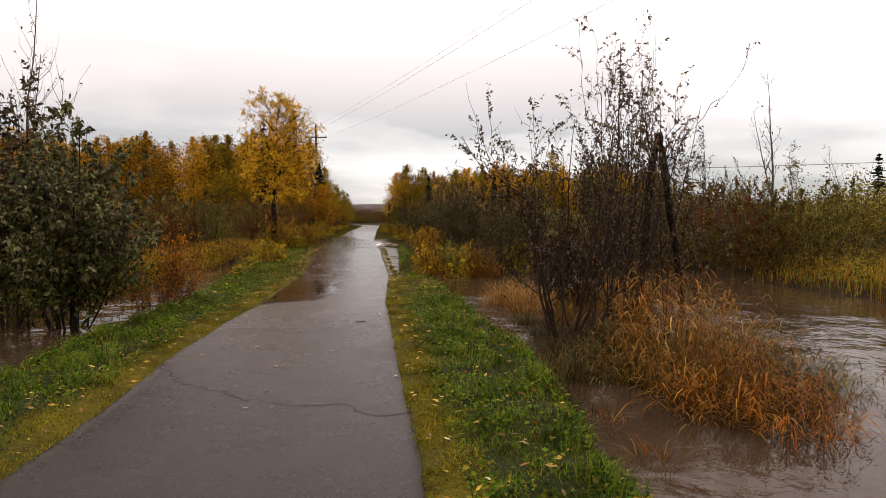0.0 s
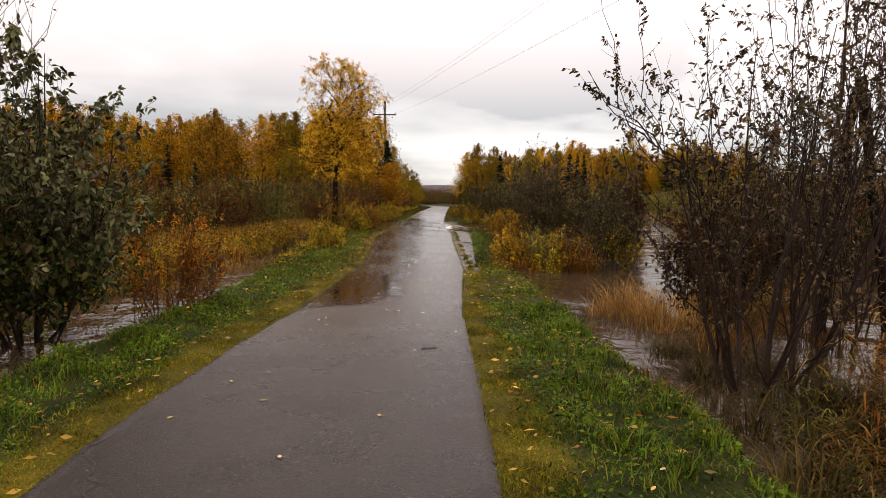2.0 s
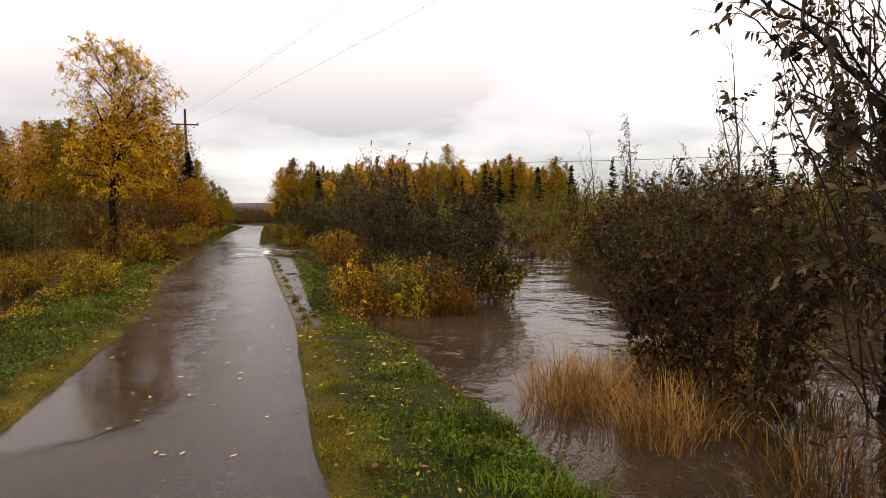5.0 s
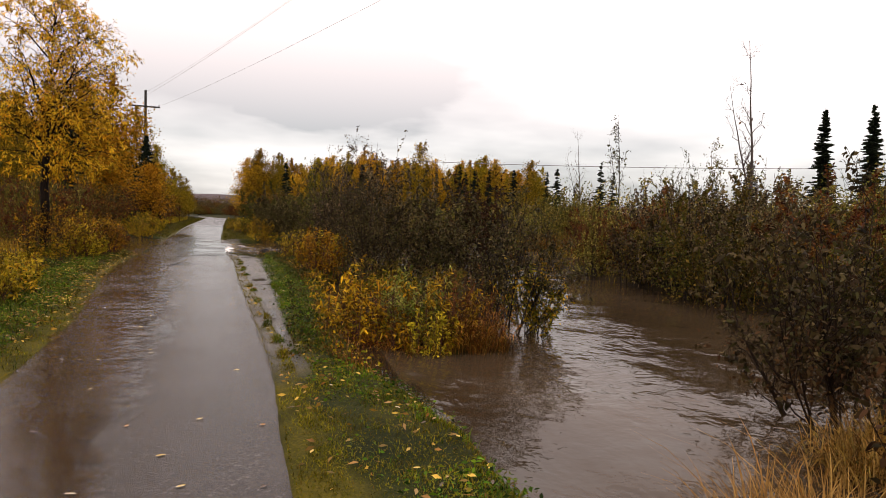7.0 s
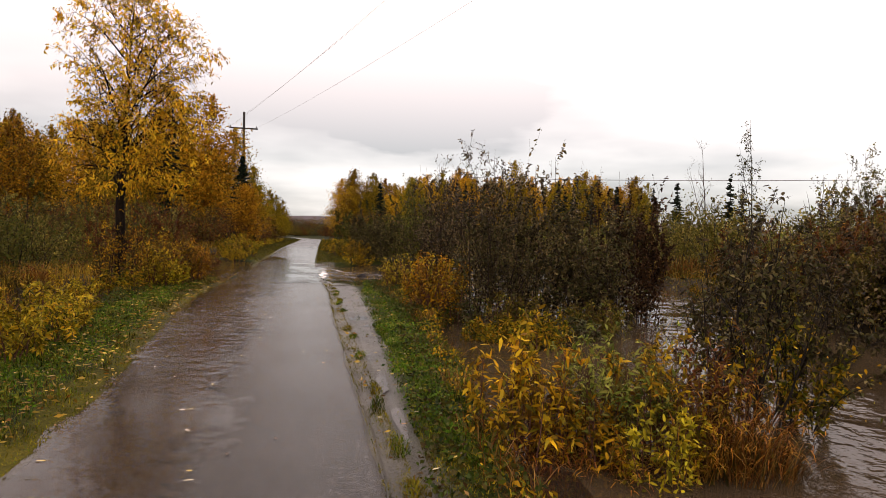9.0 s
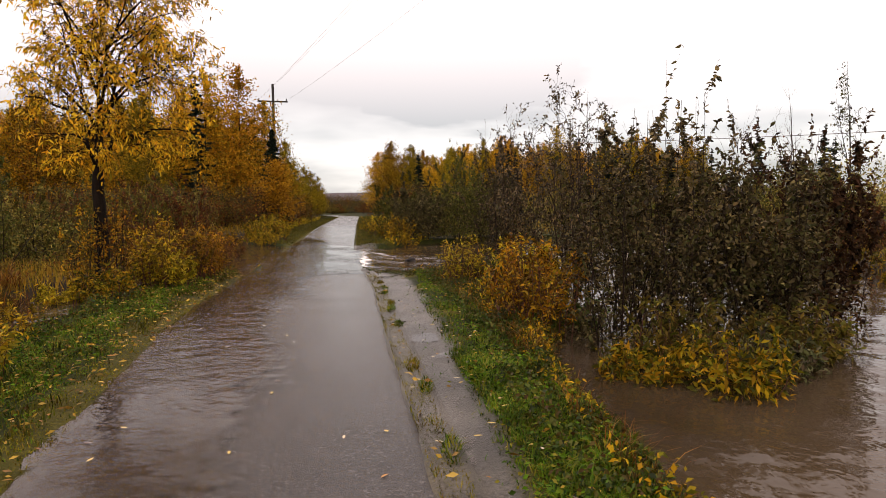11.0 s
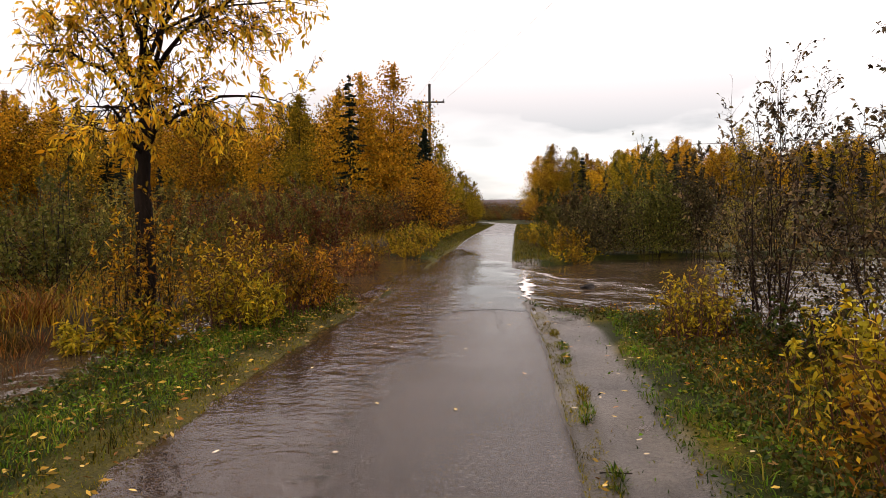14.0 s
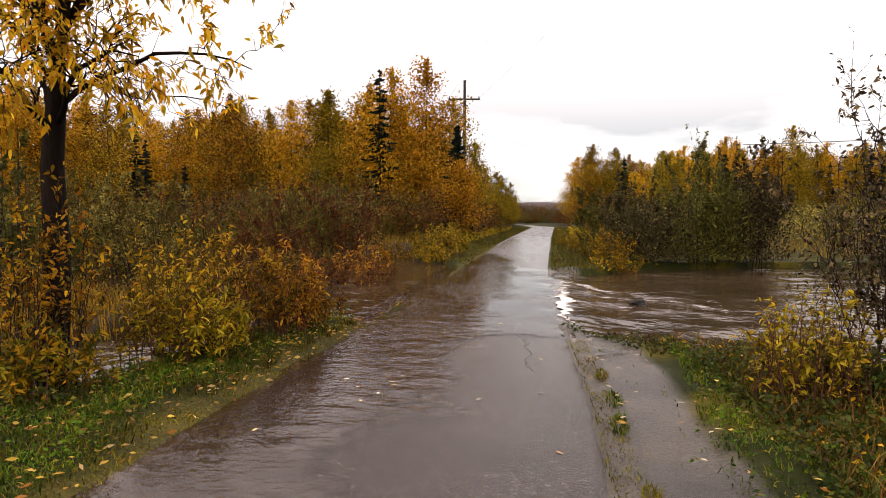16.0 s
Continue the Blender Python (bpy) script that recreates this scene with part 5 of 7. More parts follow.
shrub("yellow_shrub", -1.0, 31.4, "bright yellow willow shrub at the washed-out bank", oval=True, seed=38, skirt=60, height=1.05, radius=0.55, stems=60, leaves=1900,
      leaf_len=0.065, leaf_w=0.024, base=0.45, twigs=7, low=0.03, start=0.08, thick=0.007, leaf_mat=LEAF_LEMON, bark=BARK_RED)
for k, (x, y, h, rad) in enumerate([(0.0, 32.3, 4.0, 0.8), (1.3, 31.2, 4.3, 1.0), (0.7, 29.6, 3.6, 0.85)]):
    willow(x, y, "slender dark willow with sparse brown leaves", group="river willows", seed=39 + k, height=h, radius=rad, trunks=9, leaves=4600, leaf_len=0.058, leaf_w=0.03, base=0.3, thick=0.018, limbs=8, twigs=9,
           low=0.04, bare_top=0.1, flare=0.45, skirt=1500, skirt_mat=LEAF_THICKET, shoots=26, **DARK)
shrub("willow_shrub", 3.4, 28.7, "two tall thin willow shoots with few leaves", group="river willows", seed=48, height=4.5, radius=0.25, stems=2, leaves=70, leaf_len=0.08, leaf_w=0.036, base=0.1, twigs=12, low=0.3, start=0.3, thick=0.009, top_bare=0.0, **DARK)
for k, (x, y, h, rad, mt) in enumerate([(0.1, 28.9, 1.0, 0.55, LEAF_YELLOW), (-0.25, 30.3, 0.8, 0.5, LEAF_HERB), (0.35, 31.2, 0.9, 0.5, LEAF_YELLOWGREEN), (-0.65, 31.9, 0.6, 0.45, LEAF_HERB), (0.3, 27.6, 0.8, 0.5, LEAF_HERB)]):
    shrub("yellow_shrub" if mt is not LEAF_HERB else "green_shrub", x, y, "yellow leafy shrub on the overgrown river bank" if mt is not LEAF_HERB else "low dark green leafy bush on the river bank", group="bank shrubs", seed=830 + k, height=h, radius=rad,
          stems=28, leaves=1300, leaf_len=0.08, leaf_w=0.036, base=0.4, twigs=6, low=0.02, start=0.05, thick=0.006, skirt=300, leaf_mat=mt, bark=BARK_RED)

for k, (x, y, h, rad) in enumerate([(-1.7, 47.7, 3.5, 1.5), (0.1, 48.2, 4.4, 1.7), (1.5, 48.9, 4.3, 1.6), (-2.6, 50.4, 3.5, 1.4), (0.9, 51.2, 4.6, 1.8)]):
    shrub("willow_shrub", x, y, "broad olive-green willow bush beyond the ford", group="ford willows", seed=71 + k, height=h, radius=rad, stems=22, leaves=9000, leaf_len=0.095, leaf_w=0.055,
          base=0.8, twigs=6, low=0.02, start=0.05, thick=0.012, skirt=4600, leaf_mat=LEAF_FORD if k % 2 else LEAF_THICKET, bark=BARK_DARK, rods=4)

for k, (x, y, h, rad, mt) in enumerate([(1.0, 24.2, 0.95, 0.5, LEAF_YELLOWGREEN), (1.7, 24.9, 0.75, 0.55, LEAF_WILLOW_GREEN), (0.35, 24.8, 0.7, 0.5, LEAF_YELLOWGREEN), (0.9, 25.2, 1.1, 0.6, LEAF_OLIVE), (2.4, 25.6, 1.0, 0.7, LEAF_OLIVE)]):
    shrub("yellow_shrub" if mt is LEAF_YELLOWGREEN else "willow_shrub", x, y, "low yellow-green bush at the flooded bank" if mt is LEAF_YELLOWGREEN else "low dull green bush at the flooded bank", group="bank shrubs", seed=27 + 3 * k, height=h, radius=rad,
          stems=26, leaves=1300, leaf_len=0.09, leaf_w=0.034, base=0.4, twigs=6, low=0.02, start=0.05, thick=0.006, skirt=700, leaf_mat=mt, bark=BARK_RED)

# --- shrubs on the left-hand side
willow(-5.55, 9.8, "dense deep-green willow bush at the pool's edge", seed=51, height=3.5, radius=1.2, trunks=13, leaves=17000, leaf_len=0.082, leaf_w=0.046, base=0.25, thick=0.024,
       limbs=11, twigs=10, low=0.03, bare_top=0.2, droop=0.5, flare=0.35, skirt=5200, skirt_mat=LEAF_HERB, shoots=10, leaf_mat=LEAF_WILLOW_GREEN, bark=BARK_DARK)
willow(-6.6, 9.9, "brown-leaved willow bush in dead grass", seed=52, height=3.6, radius=1.4, trunks=11, leaves=10000, leaf_len=0.08, leaf_w=0.042, base=0.3, thick=0.024,
       limbs=9, twigs=9, low=0.03, bare_top=0.25, flare=0.35, skirt=4200, skirt_mat=LEAF_BROWN_SHADE, shoots=24, **DARK)
shrub("bare_sapling", -6.85, 10.6, "thin bare grey sapling with few leaves", "tree", seed=53, height=6.2, radius=0.9, stems=6, leaves=260,
      leaf_len=0.07, leaf_w=0.03, base=0.15, twigs=14, low=0.3, thick=0.026, leaf_mat=LEAF_RED, bark=BARK_GREY)
shrub("red_shrub", -5.1, 12.0, "small rusty orange shrub at the edge of the grass", oval=True, seed=54, height=2.1, radius=0.8, stems=40, leaves=3600,
      leaf_len=0.065, leaf_w=0.03, base=0.4, twigs=8, low=0.05, start=0.08, thick=0.008, leaf_mat=LEAF_RUST, bark=BARK_RED)
tree(roadside_tree_parts, "autumn_tree", -7.65, 30.4, "yellow-leaved autumn tree with a dark trunk forking over the path", "tree", seed=61, height=7.4, thick=0.12, lean=(0.25, 0.2),
     arms=[(3.0, 165, 0.9, 3.4, 0.2), (3.3, -35, 1.7, 2.6, 0.38), (3.1, -60, 1.4, 2.2, 0.42), (4.6, -22, 1.9, 2.4, 0.4), (3.3, -10, 1.6, 2.0, 0.48), (3.3, 178, 1.1, 1.9, 0.4), (3.5, 40, 1.5, 2.2, 0.4), (4.0, -45, 1.8, 2.7, 0.4), (3.7, 80, 1.2, 2.6, 0.3), (3.9, -105, 1.2, 2.5, 0.3), (4.3, 15, 1.5, 2.4, 0.4), (4.5, 205, 1.1, 2.2, 0.3), (5.2, -50, 1.1, 1.8, 0.3), (5.3, 120, 1.1, 1.8, 0.3), (4.0, 34, 2.2, 1.7, 0.55), (4.6, 18, 1.9, 1.9, 0.5),
           (2.6, -20, 1.6, 1.6, 0.7), (2.7, 170, 1.1, 1.7, 0.6), (2.8, 20, 1.9, 1.7, 0.75), (3.0, 195, 1.3, 2.0, 0.6), (2.6, -75, 1.4, 1.4, 0.7), (5.6, 10, 1.3, 1.5, 0.3), (5.7, 190, 1.2, 1.6, 0.3), (6.1, -60, 0.9, 1.2, 0.2), (6.2, 60, 1.0, 1.2, 0.2), (6.3, 150, 0.8, 1.2, 0.2)],
     limbs=290, twigs=3200, leaves=17500, leaf_len=0.094, leaf_w=0.034, leaf_mat=LEAF_TREE, bark=BARK_BLACK)
for x, y, h in [(-7.95, 30.25, 2.7), (-7.35, 30.2, 2.2)]:
    shrub("yellow_shrub", x, y, "tall yellow suckers growing against the dark trunk", group="trunk suckers", oval=True, seed=int(h * 10), height=h, radius=0.38, stems=14, leaves=900, leaf_len=0.07, leaf_w=0.03,
          base=0.2, twigs=9, low=0.12, start=0.15, thick=0.008, leaf_mat=LEAF_GOLD, bark=BARK_DARK)
for k, (x, y, h, rad, mt) in enumerate([(-7.35, 29.9, 0.75, 0.5, LEAF_YELLOWGREEN), (-7.15, 31.4, 1.5, 0.75, LEAF_YELLOW), (-7.0, 32.6, 1.45, 0.75, LEAF_YELLOW), (-6.95, 31.6, 0.95, 0.6, LEAF_LEMON),
                                        (-7.0, 34.0, 1.15, 0.7, LEAF_GOLD), (-7.6, 32.6, 1.8, 0.75, LEAF_GOLD), (-7.9, 35.2, 1.3, 0.9, LEAF_RED), (-8.25, 30.3, 0.7, 0.5, LEAF_LEMON), (-5.75, 22.0, 0.7, 0.5, LEAF_LEMON), (-5.95, 23.2, 0.8, 0.55, LEAF_YELLOWGREEN), (-6.2, 24.3, 0.8, 0.55, LEAF_LEMON), (-6.9, 33.3, 1.3, 0.6, LEAF_RUST)]):
    shrub("yellow_shrub" if mt is not LEAF_RED else "red_shrub", x, y, "yellow autumn shrub beneath the tree by the path" if mt is not LEAF_RED else "red-brown shrub by the flooded path",
          group="bank shrubs", oval=True, seed=62 + k, skirt=60, height=h, radius=rad, stems=36, leaves=2300, leaf_len=0.08, leaf_w=0.028, base=0.5, twigs=7, low=0.03, start=0.08, thick=0.007, leaf_mat=mt, bark=BARK_RED)

for k, (x, y, h, rad, mt) in enumerate([(-8.6, 36.6, 1.1, 0.9, LEAF_RUST), (-9.4, 38.6, 1.2, 1.0, LEAF_RED), (-8.5, 40.0, 1.0, 0.9, LEAF_RED), (-10.6, 41.0, 1.3, 1.0, LEAF_OLIVE), (-9.6, 43.0, 1.2, 1.0, LEAF_RUST), (-11.6, 37.5, 1.4, 1.0, LEAF_OLIVE)]):
    shrub("red_shrub" if mt is not LEAF_OLIVE else "olive_shrub", x, y, "low red-brown shrub standing in the flooded hollow" if mt is not LEAF_OLIVE else "low olive shrub standing in the flooded hollow", group="hollow shrubs", seed=680 + k,
          height=h, radius=rad, stems=28, leaves=1500, leaf_len=0.09, leaf_w=0.036, base=0.6, twigs=6, low=0.03, start=0.08, thick=0.007, skirt=300, leaf_mat=mt, bark=BARK_RED)

for k, (x, y, h, rad, mt) in enumerate([(8.1, 24.3, 2.6, 1.4, LEAF_WILLOW_DARK), (8.5, 22.5, 2.5, 1.4, LEAF_WILLOW_MIXED), (8.1, 26.2, 2.2, 1.2, LEAF_WILLOW_DARK), (9.9, 24.0, 3.1, 1.4, LEAF_WILLOW_MIXED), (17.5, 39.1, 5.2, 1.6, LEAF_WILLOW_GREEN),
                                        (12.3, 28.4, 3.7, 1.5, LEAF_WILLOW_MIXED), (13.9, 28.4, 3.5, 1.5, LEAF_WILLOW_GREEN), (11.0, 31.0, 3.0, 1.4, LEAF_WILLOW_DARK)]):
    shrub("willow_shrub", x, y, "tall dull green willow bush across the river" if mt is LEAF_WILLOW_GREEN else "dark brown willow bush overhanging the far river bank", group="far bank willows", seed=860 + k, height=h, radius=rad,
          stems=26, leaves=5200, leaf_len=0.08, leaf_w=0.042, base=0.8, twigs=8, low=0.02, start=0.05, thick=0.014, skirt=1800, leaf_mat=mt, bark=BARK_DARK)

# --- repeated shrubs: built once, then copied
def proto_shrub(name, label, k, **kw):
    ob = thing(name, (0, 0, 0), label, "shrub", "willow thicket")
    return shrub_parts(ob, **kw)


thickets = []
for k, (mt, bk, lab) in enumerate([(LEAF_BANK, BARK_DARK, "olive-brown willow shrub in the thicket"), (LEAF_OLIVE, BARK_DARK, "olive-green willow shrub in the thicket"),
                                   (LEAF_RED, BARK_RED, "red-brown shrub in the thicket"), (LEAF_FORD, BARK_DARK, "dull green willow shrub in the thicket"),
                                   (LEAF_OLIVE, BARK_RED, "olive-brown willow shrub in the thicket")]):
    thickets.append(proto_shrub("willow_shrub", lab, k, seed=80 + k, height=2.6, radius=1.35, stems=18, leaves=3000, leaf_len=0.08, leaf_w=0.042, base=0.6, twigs=5, low=0.03, start=0.07, skirt=1100,
                                thick=0.014, leaf_mat=mt, bark=bk, shape=0.3, rods=3))
goldens = []
for k, (mt, lab) in enumerate([(LEAF_YELLOW, "yellow autumn shrub on the bank"), (LEAF_YELLOWGREEN, "yellow-green autumn shrub on the bank")]):
    goldens.append(proto_shrub("yellow_shrub", lab, k, seed=90 + k, height=1.2, radius=0.8, stems=24, leaves=2200, leaf_len=0.08, leaf_w=0.03, base=0.5, twigs=6, low=0.06,
                               thick=0.008, leaf_mat=mt, bark=BARK_RED, rods=4))


def place_first(protos, places, sizes, seed):
    """The protos take the first places themselves, copies the rest."""
    n = len(protos)
    scatter(protos, places[n:], sizes[n:], seed)
    for p, (x, y), s in zip(protos, places, sizes):
        p.location, p.scale = (x, y, foot_at(x, y)), (s, s, s)


r = np.random.default_rng(101)
spots, sizes = [], []
# left-hand thicket
for _ in range(100):
    y = r.uniform(9, 60)
    x = along(LEFT_EDGE, y) - r.uniform(5.6 if y < 27 else 5.0, 13)
    spots.append((x, y)); sizes.append(r.uniform(0.8, 1.12) + max(0, y - 34) * 0.006)
for _ in range(52):
    y = r.uniform(47, 110)
    x = along(LEFT_EDGE, y) - r.uniform(2.6, 12)
    spots.append((x, y)); sizes.append(r.uniform(1.0, 1.5))
# far bank of the river
for k in range(24):
    y = r.uniform(17, 30)
    spots.append((along(FAR_BANK, y) + r.uniform(0.1, 1.6), y)); sizes.append(r.uniform(0.6, 0.95))
for x, y, s in [(7.6, 22.6, 1.0), (9.0, 21.2, 1.05), (10.6, 23.0, 1.15), (8.6, 25.2, 1.0), (11.8, 19.5, 1.0), (9.6, 27.5, 1.05), (12.6, 25.5, 1.1), (8.2, 29.6, 0.8), (12.6, 15.6, 1.0),
                (11.6, 12.4, 0.9), (14.2, 20.2, 1.2), (15.5, 27, 1.2), (12, 31, 1.1), (10.4, 34.5, 0.9), (14.5, 34, 1.1), (13.8, 9.0, 0.9), (17, 14, 1.1), (18.5, 22, 1.2), (16, 40, 1.2), (12, 43, 1.1)]:
    spots.append((x, y)); sizes.append(s)
for _ in range(110):
    a, d = r.uniform(0.05, 1.5), r.uniform(16, 62)
    x, y = d * math.sin(a) + 4, d * math.cos(a) + 8
    if x > 11:
        spots.append((x, y)); sizes.append(r.uniform(1.05, 1.7))
for _ in range(100):
    spots.append((r.uniform(-32, -5), r.uniform(140, 156))); sizes.append(r.uniform(1.3, 1.75))
for _ in range(46):
    spots.append((r.uniform(-27, -7), r.uniform(126, 141))); sizes.append(r.uniform(0.6, 0.95))
# beyond the ford on the right-hand side
for _ in range(60):
    y = r.uniform(53, 100)
    x = along(RIGHT_EDGE, y) + r.uniform(2.8, 34)
    spots.append((x, y)); sizes.append(r.uniform(0.8, 1.2) if x > 1 else r.uniform(1.1, 1.6))
near = [k for k, (x, y) in enumerate(spots) if y < 56 and x < 16 and x > -17]
far = [k for k in range(len(spots)) if k not in set(near)]
place_first(thickets, [spots[k] for k in near], [sizes[k] for k in near], 5)


def joined_thicket(name, label, places, scales, leaf_mat, seed, leaves=1500, leaf_len=0.14):
    """Far shrubs that nobody could count: their leaves and stems in two sheets of one thing."""
    r = np.random.default_rng(seed)
    ps, ds, st = [], [], []
    for (x, y), s in zip(places, scales):
        n = int(leaves * s)
        a, q = r.uniform(0, 6.28, n), np.sqrt(r.uniform(0, 1, n))
        dome = 2.7 * s * (1 - 0.45 * q ** 2) * (0.75 + 0.25 * np.sin(3 * a + x) * np.sin(5 * q + y))
        h = dome * r.uniform(0.12, 1.0, n) ** 0.75
        ps.append(np.stack([x + 1.5 * s * q * np.cos(a), y + 1.5 * s * q * np.sin(a), foot_at(x, y) + h], 1))
        b = np.array([x, y, foot_at(x, y)])
        for _ in range(6):
            a2, q2 = r.uniform(0, 6.28), r.uniform(0.1, 1.1)
            top = b + np.array([q2 * s * np.cos(a2), q2 * s * np.sin(a2), 2.6 * s * r.uniform(0.6, 0.95)])
            st.append([b - [0, 0, 0.3], b * 0.5 + top * 0.5 - [0.12 * q2 * np.cos(a2), 0.12 * q2 * np.sin(a2), 0], top])
    p = np.concatenate(ps)
    v, f = leaf_tris(r, p, unit(r.normal(size=p.shape) - np.array([0, 0, 0.2])), leaf_len, leaf_len * 0.7)
    ob = new(name, mesh_of(name, v, f))
    ob.data.materials.append(leaf_mat)
    tagged(ob, label, "shrubs", kind="stuff")
    st = np.array(st)
    part("branchwork", mesh_of("branchwork", *_vq(tubes(st, np.repeat([[0.02, 0.013, 0.005]], len(st), 0), 3))), BARK_DARK, ob)


for k, (mt, lab, east) in enumerate([(LEAF_BANK, "olive-brown willow thicket across the river", True), (LEAF_OLIVE, "olive willow thicket across the river", True), (LEAF_FRESH, "dull green willow thicket across the river", True),
                                     (LEAF_RED, "red-brown shrub thicket beyond the pool", False), (LEAF_THICKET, "brown-green willow thicket beyond the pool", False), (LEAF_OLIVE, "olive willow thicket beyond the pool", False)]):
    sel = [i for i in far if (spots[i][0] > 0) == east][k % 3::3]
    joined_thicket("far_thicket", lab, [spots[i] for i in sel], [sizes[i] for i in sel], mt, 700 + k)

for k, (x, y, h, rad) in enumerate([(10.3, 9.6, 1.9, 0.8), (11.6, 8.8, 2.0, 0.9), (9.6, 12.0, 1.4, 0.8)]):
    shrub("willow_shrub", x, y, "fresh green willow bush at the far river bank", group="far bank willows", seed=880 + k, height=h, radius=rad, stems=26, leaves=2400, leaf_len=0.10, leaf_w=0.045, base=0.5, twigs=7, low=0.03, start=0.06,
          thick=0.010, skirt=400, leaf_mat=LEAF_FRESH, bark=BARK_DARK)
spots, sizes = [], []
for x, y, s in [(-2.7, 46.6, 1.1), (-3.0, 48.2, 1.0), (-2.4, 45.6, 0.8), (-8.6, 47.5, 1.0), (-9.3, 49.0, 1.1), (-9.0, 51.0, 1.0), (-9.8, 53.0, 1.1), (-10.2, 56, 1.1),
                (-6.6, 14.0, 0.55), (-7.0, 15.2, 0.6), (-6.9, 16.4, 0.6), (-7.4, 17.6, 0.6), (-7.6, 13.2, 0.6), (-6.9, 19.5, 0.7), (-7.3, 22.0, 0.75), (-7.6, 24.5, 0.8), (-7.2, 26.6, 0.8),
                (-4.0, 52, 0.9), (-4.6, 56, 0.9), (-10.8, 60, 1.0), (8.6, 30.8, 0.7), (7.7, 31.8, 0.7)]:
    spots.append((x, y)); sizes.append(s)
for x, y, s in [(-8.3, 46.2, 0.8), (-8.8, 46.9, 0.9), (-10.2, 47.6, 0.9), (-8.2, 48.6, 0.8)]:
    spots.append((x, y)); sizes.append(s)
place_first(goldens, spots, sizes, 6)

# --- woods
birches, aspens, spruces = [], [], []
for k in range(5):
    ob = thing("birch_tree", (0, 0, 0), "yellow autumn birch in the woods", "tree", "woods")
    birches.append(wood_tree_parts(ob, 120 + k, 11.0, 2.9 + 0.3 * (k % 3), 7600, 0.21, (LEAF_BIRCH, LEAF_BIRCH, LEAF_GOLD, LEAF_YELLOW, LEAF_ASPEN)[k], BARK_DARK, 0.58 + 0.08 * (k % 3)))
for k in range(3):
    ob = thing("aspen_tree", (0, 0, 0), "greenish-yellow aspen in the woods", "tree", "woods")
    aspens.append(wood_tree_parts(ob, 130 + k, 11.0, 2.5 + 0.25 * k, 7000, 0.20, LEAF_ASPEN, BARK_DARK, 0.66))
for k in range(3):
    ob = thing("spruce_tree", (0, 0, 0), "dark narrow spruce in the woods", "tree", "spruces")
    spruces.append(spruce_parts(ob, seed=140 + k, height=10.0, radius=2.0 - 0.25 * k, rows=22, per=7))

spots, sizes = [], []
for x, y, s in [(-15.5, 70, 1.08), (-17.5, 68, 1.0), (-19.5, 70, 0.95), (-14.5, 74, 0.9), (-21, 66, 0.85), (-13.2, 76, 0.62)]:
    spots.append((x, y)); sizes.append(s)
for _ in range(140):
    a, d = r.uniform(0.16, 1.25), r.uniform(66, 100)
    x, y = -d * math.sin(a), d * math.cos(a) + 10
    if x < along(LEFT_EDGE, y) - 8:
        spots.append((x, y)); sizes.append(r.uniform(0.9, 1.06) * (0.72 + d / 330))
spots.append((22.5, 132.0)); sizes.append(1.28)
for _ in range(110):
    x = r.uniform(-9, 48)
    y = r.uniform(98, 126)
    if along(RIGHT_EDGE, y) + 3 < x < 0.40 * (y - 10) - 3:
        spots.append((x, y)); sizes.append(r.uniform(0.72, 0.88))
place_first(birches, spots, sizes, 7)
spots, sizes = [], []
for _ in range(60):
    x = r.uniform(-7, 48)
    y = r.uniform(92, 126)
    if along(RIGHT_EDGE, y) + 3 < x < 0.42 * (y - 10) - 2:
        spots.append((x, y)); sizes.append(r.uniform(0.6, 0.86))
for _ in range(26):
    y = r.uniform(82, 130)
    spots.append((along(LEFT_EDGE, y) - r.uniform(2.2, 7.0), y)); sizes.append(r.uniform(0.36, 0.6))
for _ in range(9):
    y = r.uniform(72, 112)
    spots.append((along(LEFT_EDGE, y) - r.uniform(1.4, 2.6), y)); sizes.append(r.uniform(0.26, 0.42))
place_first(aspens, spots, sizes, 8)
for x, y, h, sd in [(39.8, 54.6, 10.6, 151), (42.2, 52.4, 10.8, 152)]:
    tree(spruce_parts, "spruce_tree", x, y, "tall dark columnar spruce across the river", "tree", seed=sd, height=h, radius=1.5, rows=34, per=14)
tree(spruce_parts, "spruce_tree", -11.3, 62.0, "dark ragged spruce beside the utility pole", "tree", seed=153, height=6.6, radius=1.25, rows=30, per=11)
orange = thing("birch_tree", (-10.7, 60.2, floor_at(-10.7, 60.2)), "small bright orange birch in front of the spruce", "tree")
wood_tree_parts(orange, 154, 4.3, 1.5, 6000, 0.12, LEAF_ORANGE, BARK_DARK, 0.45)
spots, sizes = [(-16.0, 76.5), (-15.2, 79.0), (-17.6, 66.5), (60.0, 60.0), (66.0, 52.0), (-32, 62), (20, 53), (18, 56), (22.5, 56)], [0.9, 0.75, 1.1, 1.0, 1.0, 0.62, 0.55, 0.5, 0.5]
for _ in range(22):
    a, d = r.uniform(0.3, 1.2), r.uniform(60, 110)
    spots.append((-d * math.sin(a), d * math.cos(a) + 10)); sizes.append(r.uniform(0.5, 0.85) * (0.7 + d / 300))
for _ in range(18):
    x = r.uniform(-4, 36)
    spots.append((x, r.uniform(96, 112))); sizes.append(r.uniform(0.7, 0.92))
for _ in range(20):
    a, d = r.uniform(0.1, 1.4), r.uniform(75, 150)
    spots.append((d * math.sin(a), d * math.cos(a) + 10)); sizes.append(r.uniform(0.6, 0.95))
place_first(spruces, spots, sizes, 9)


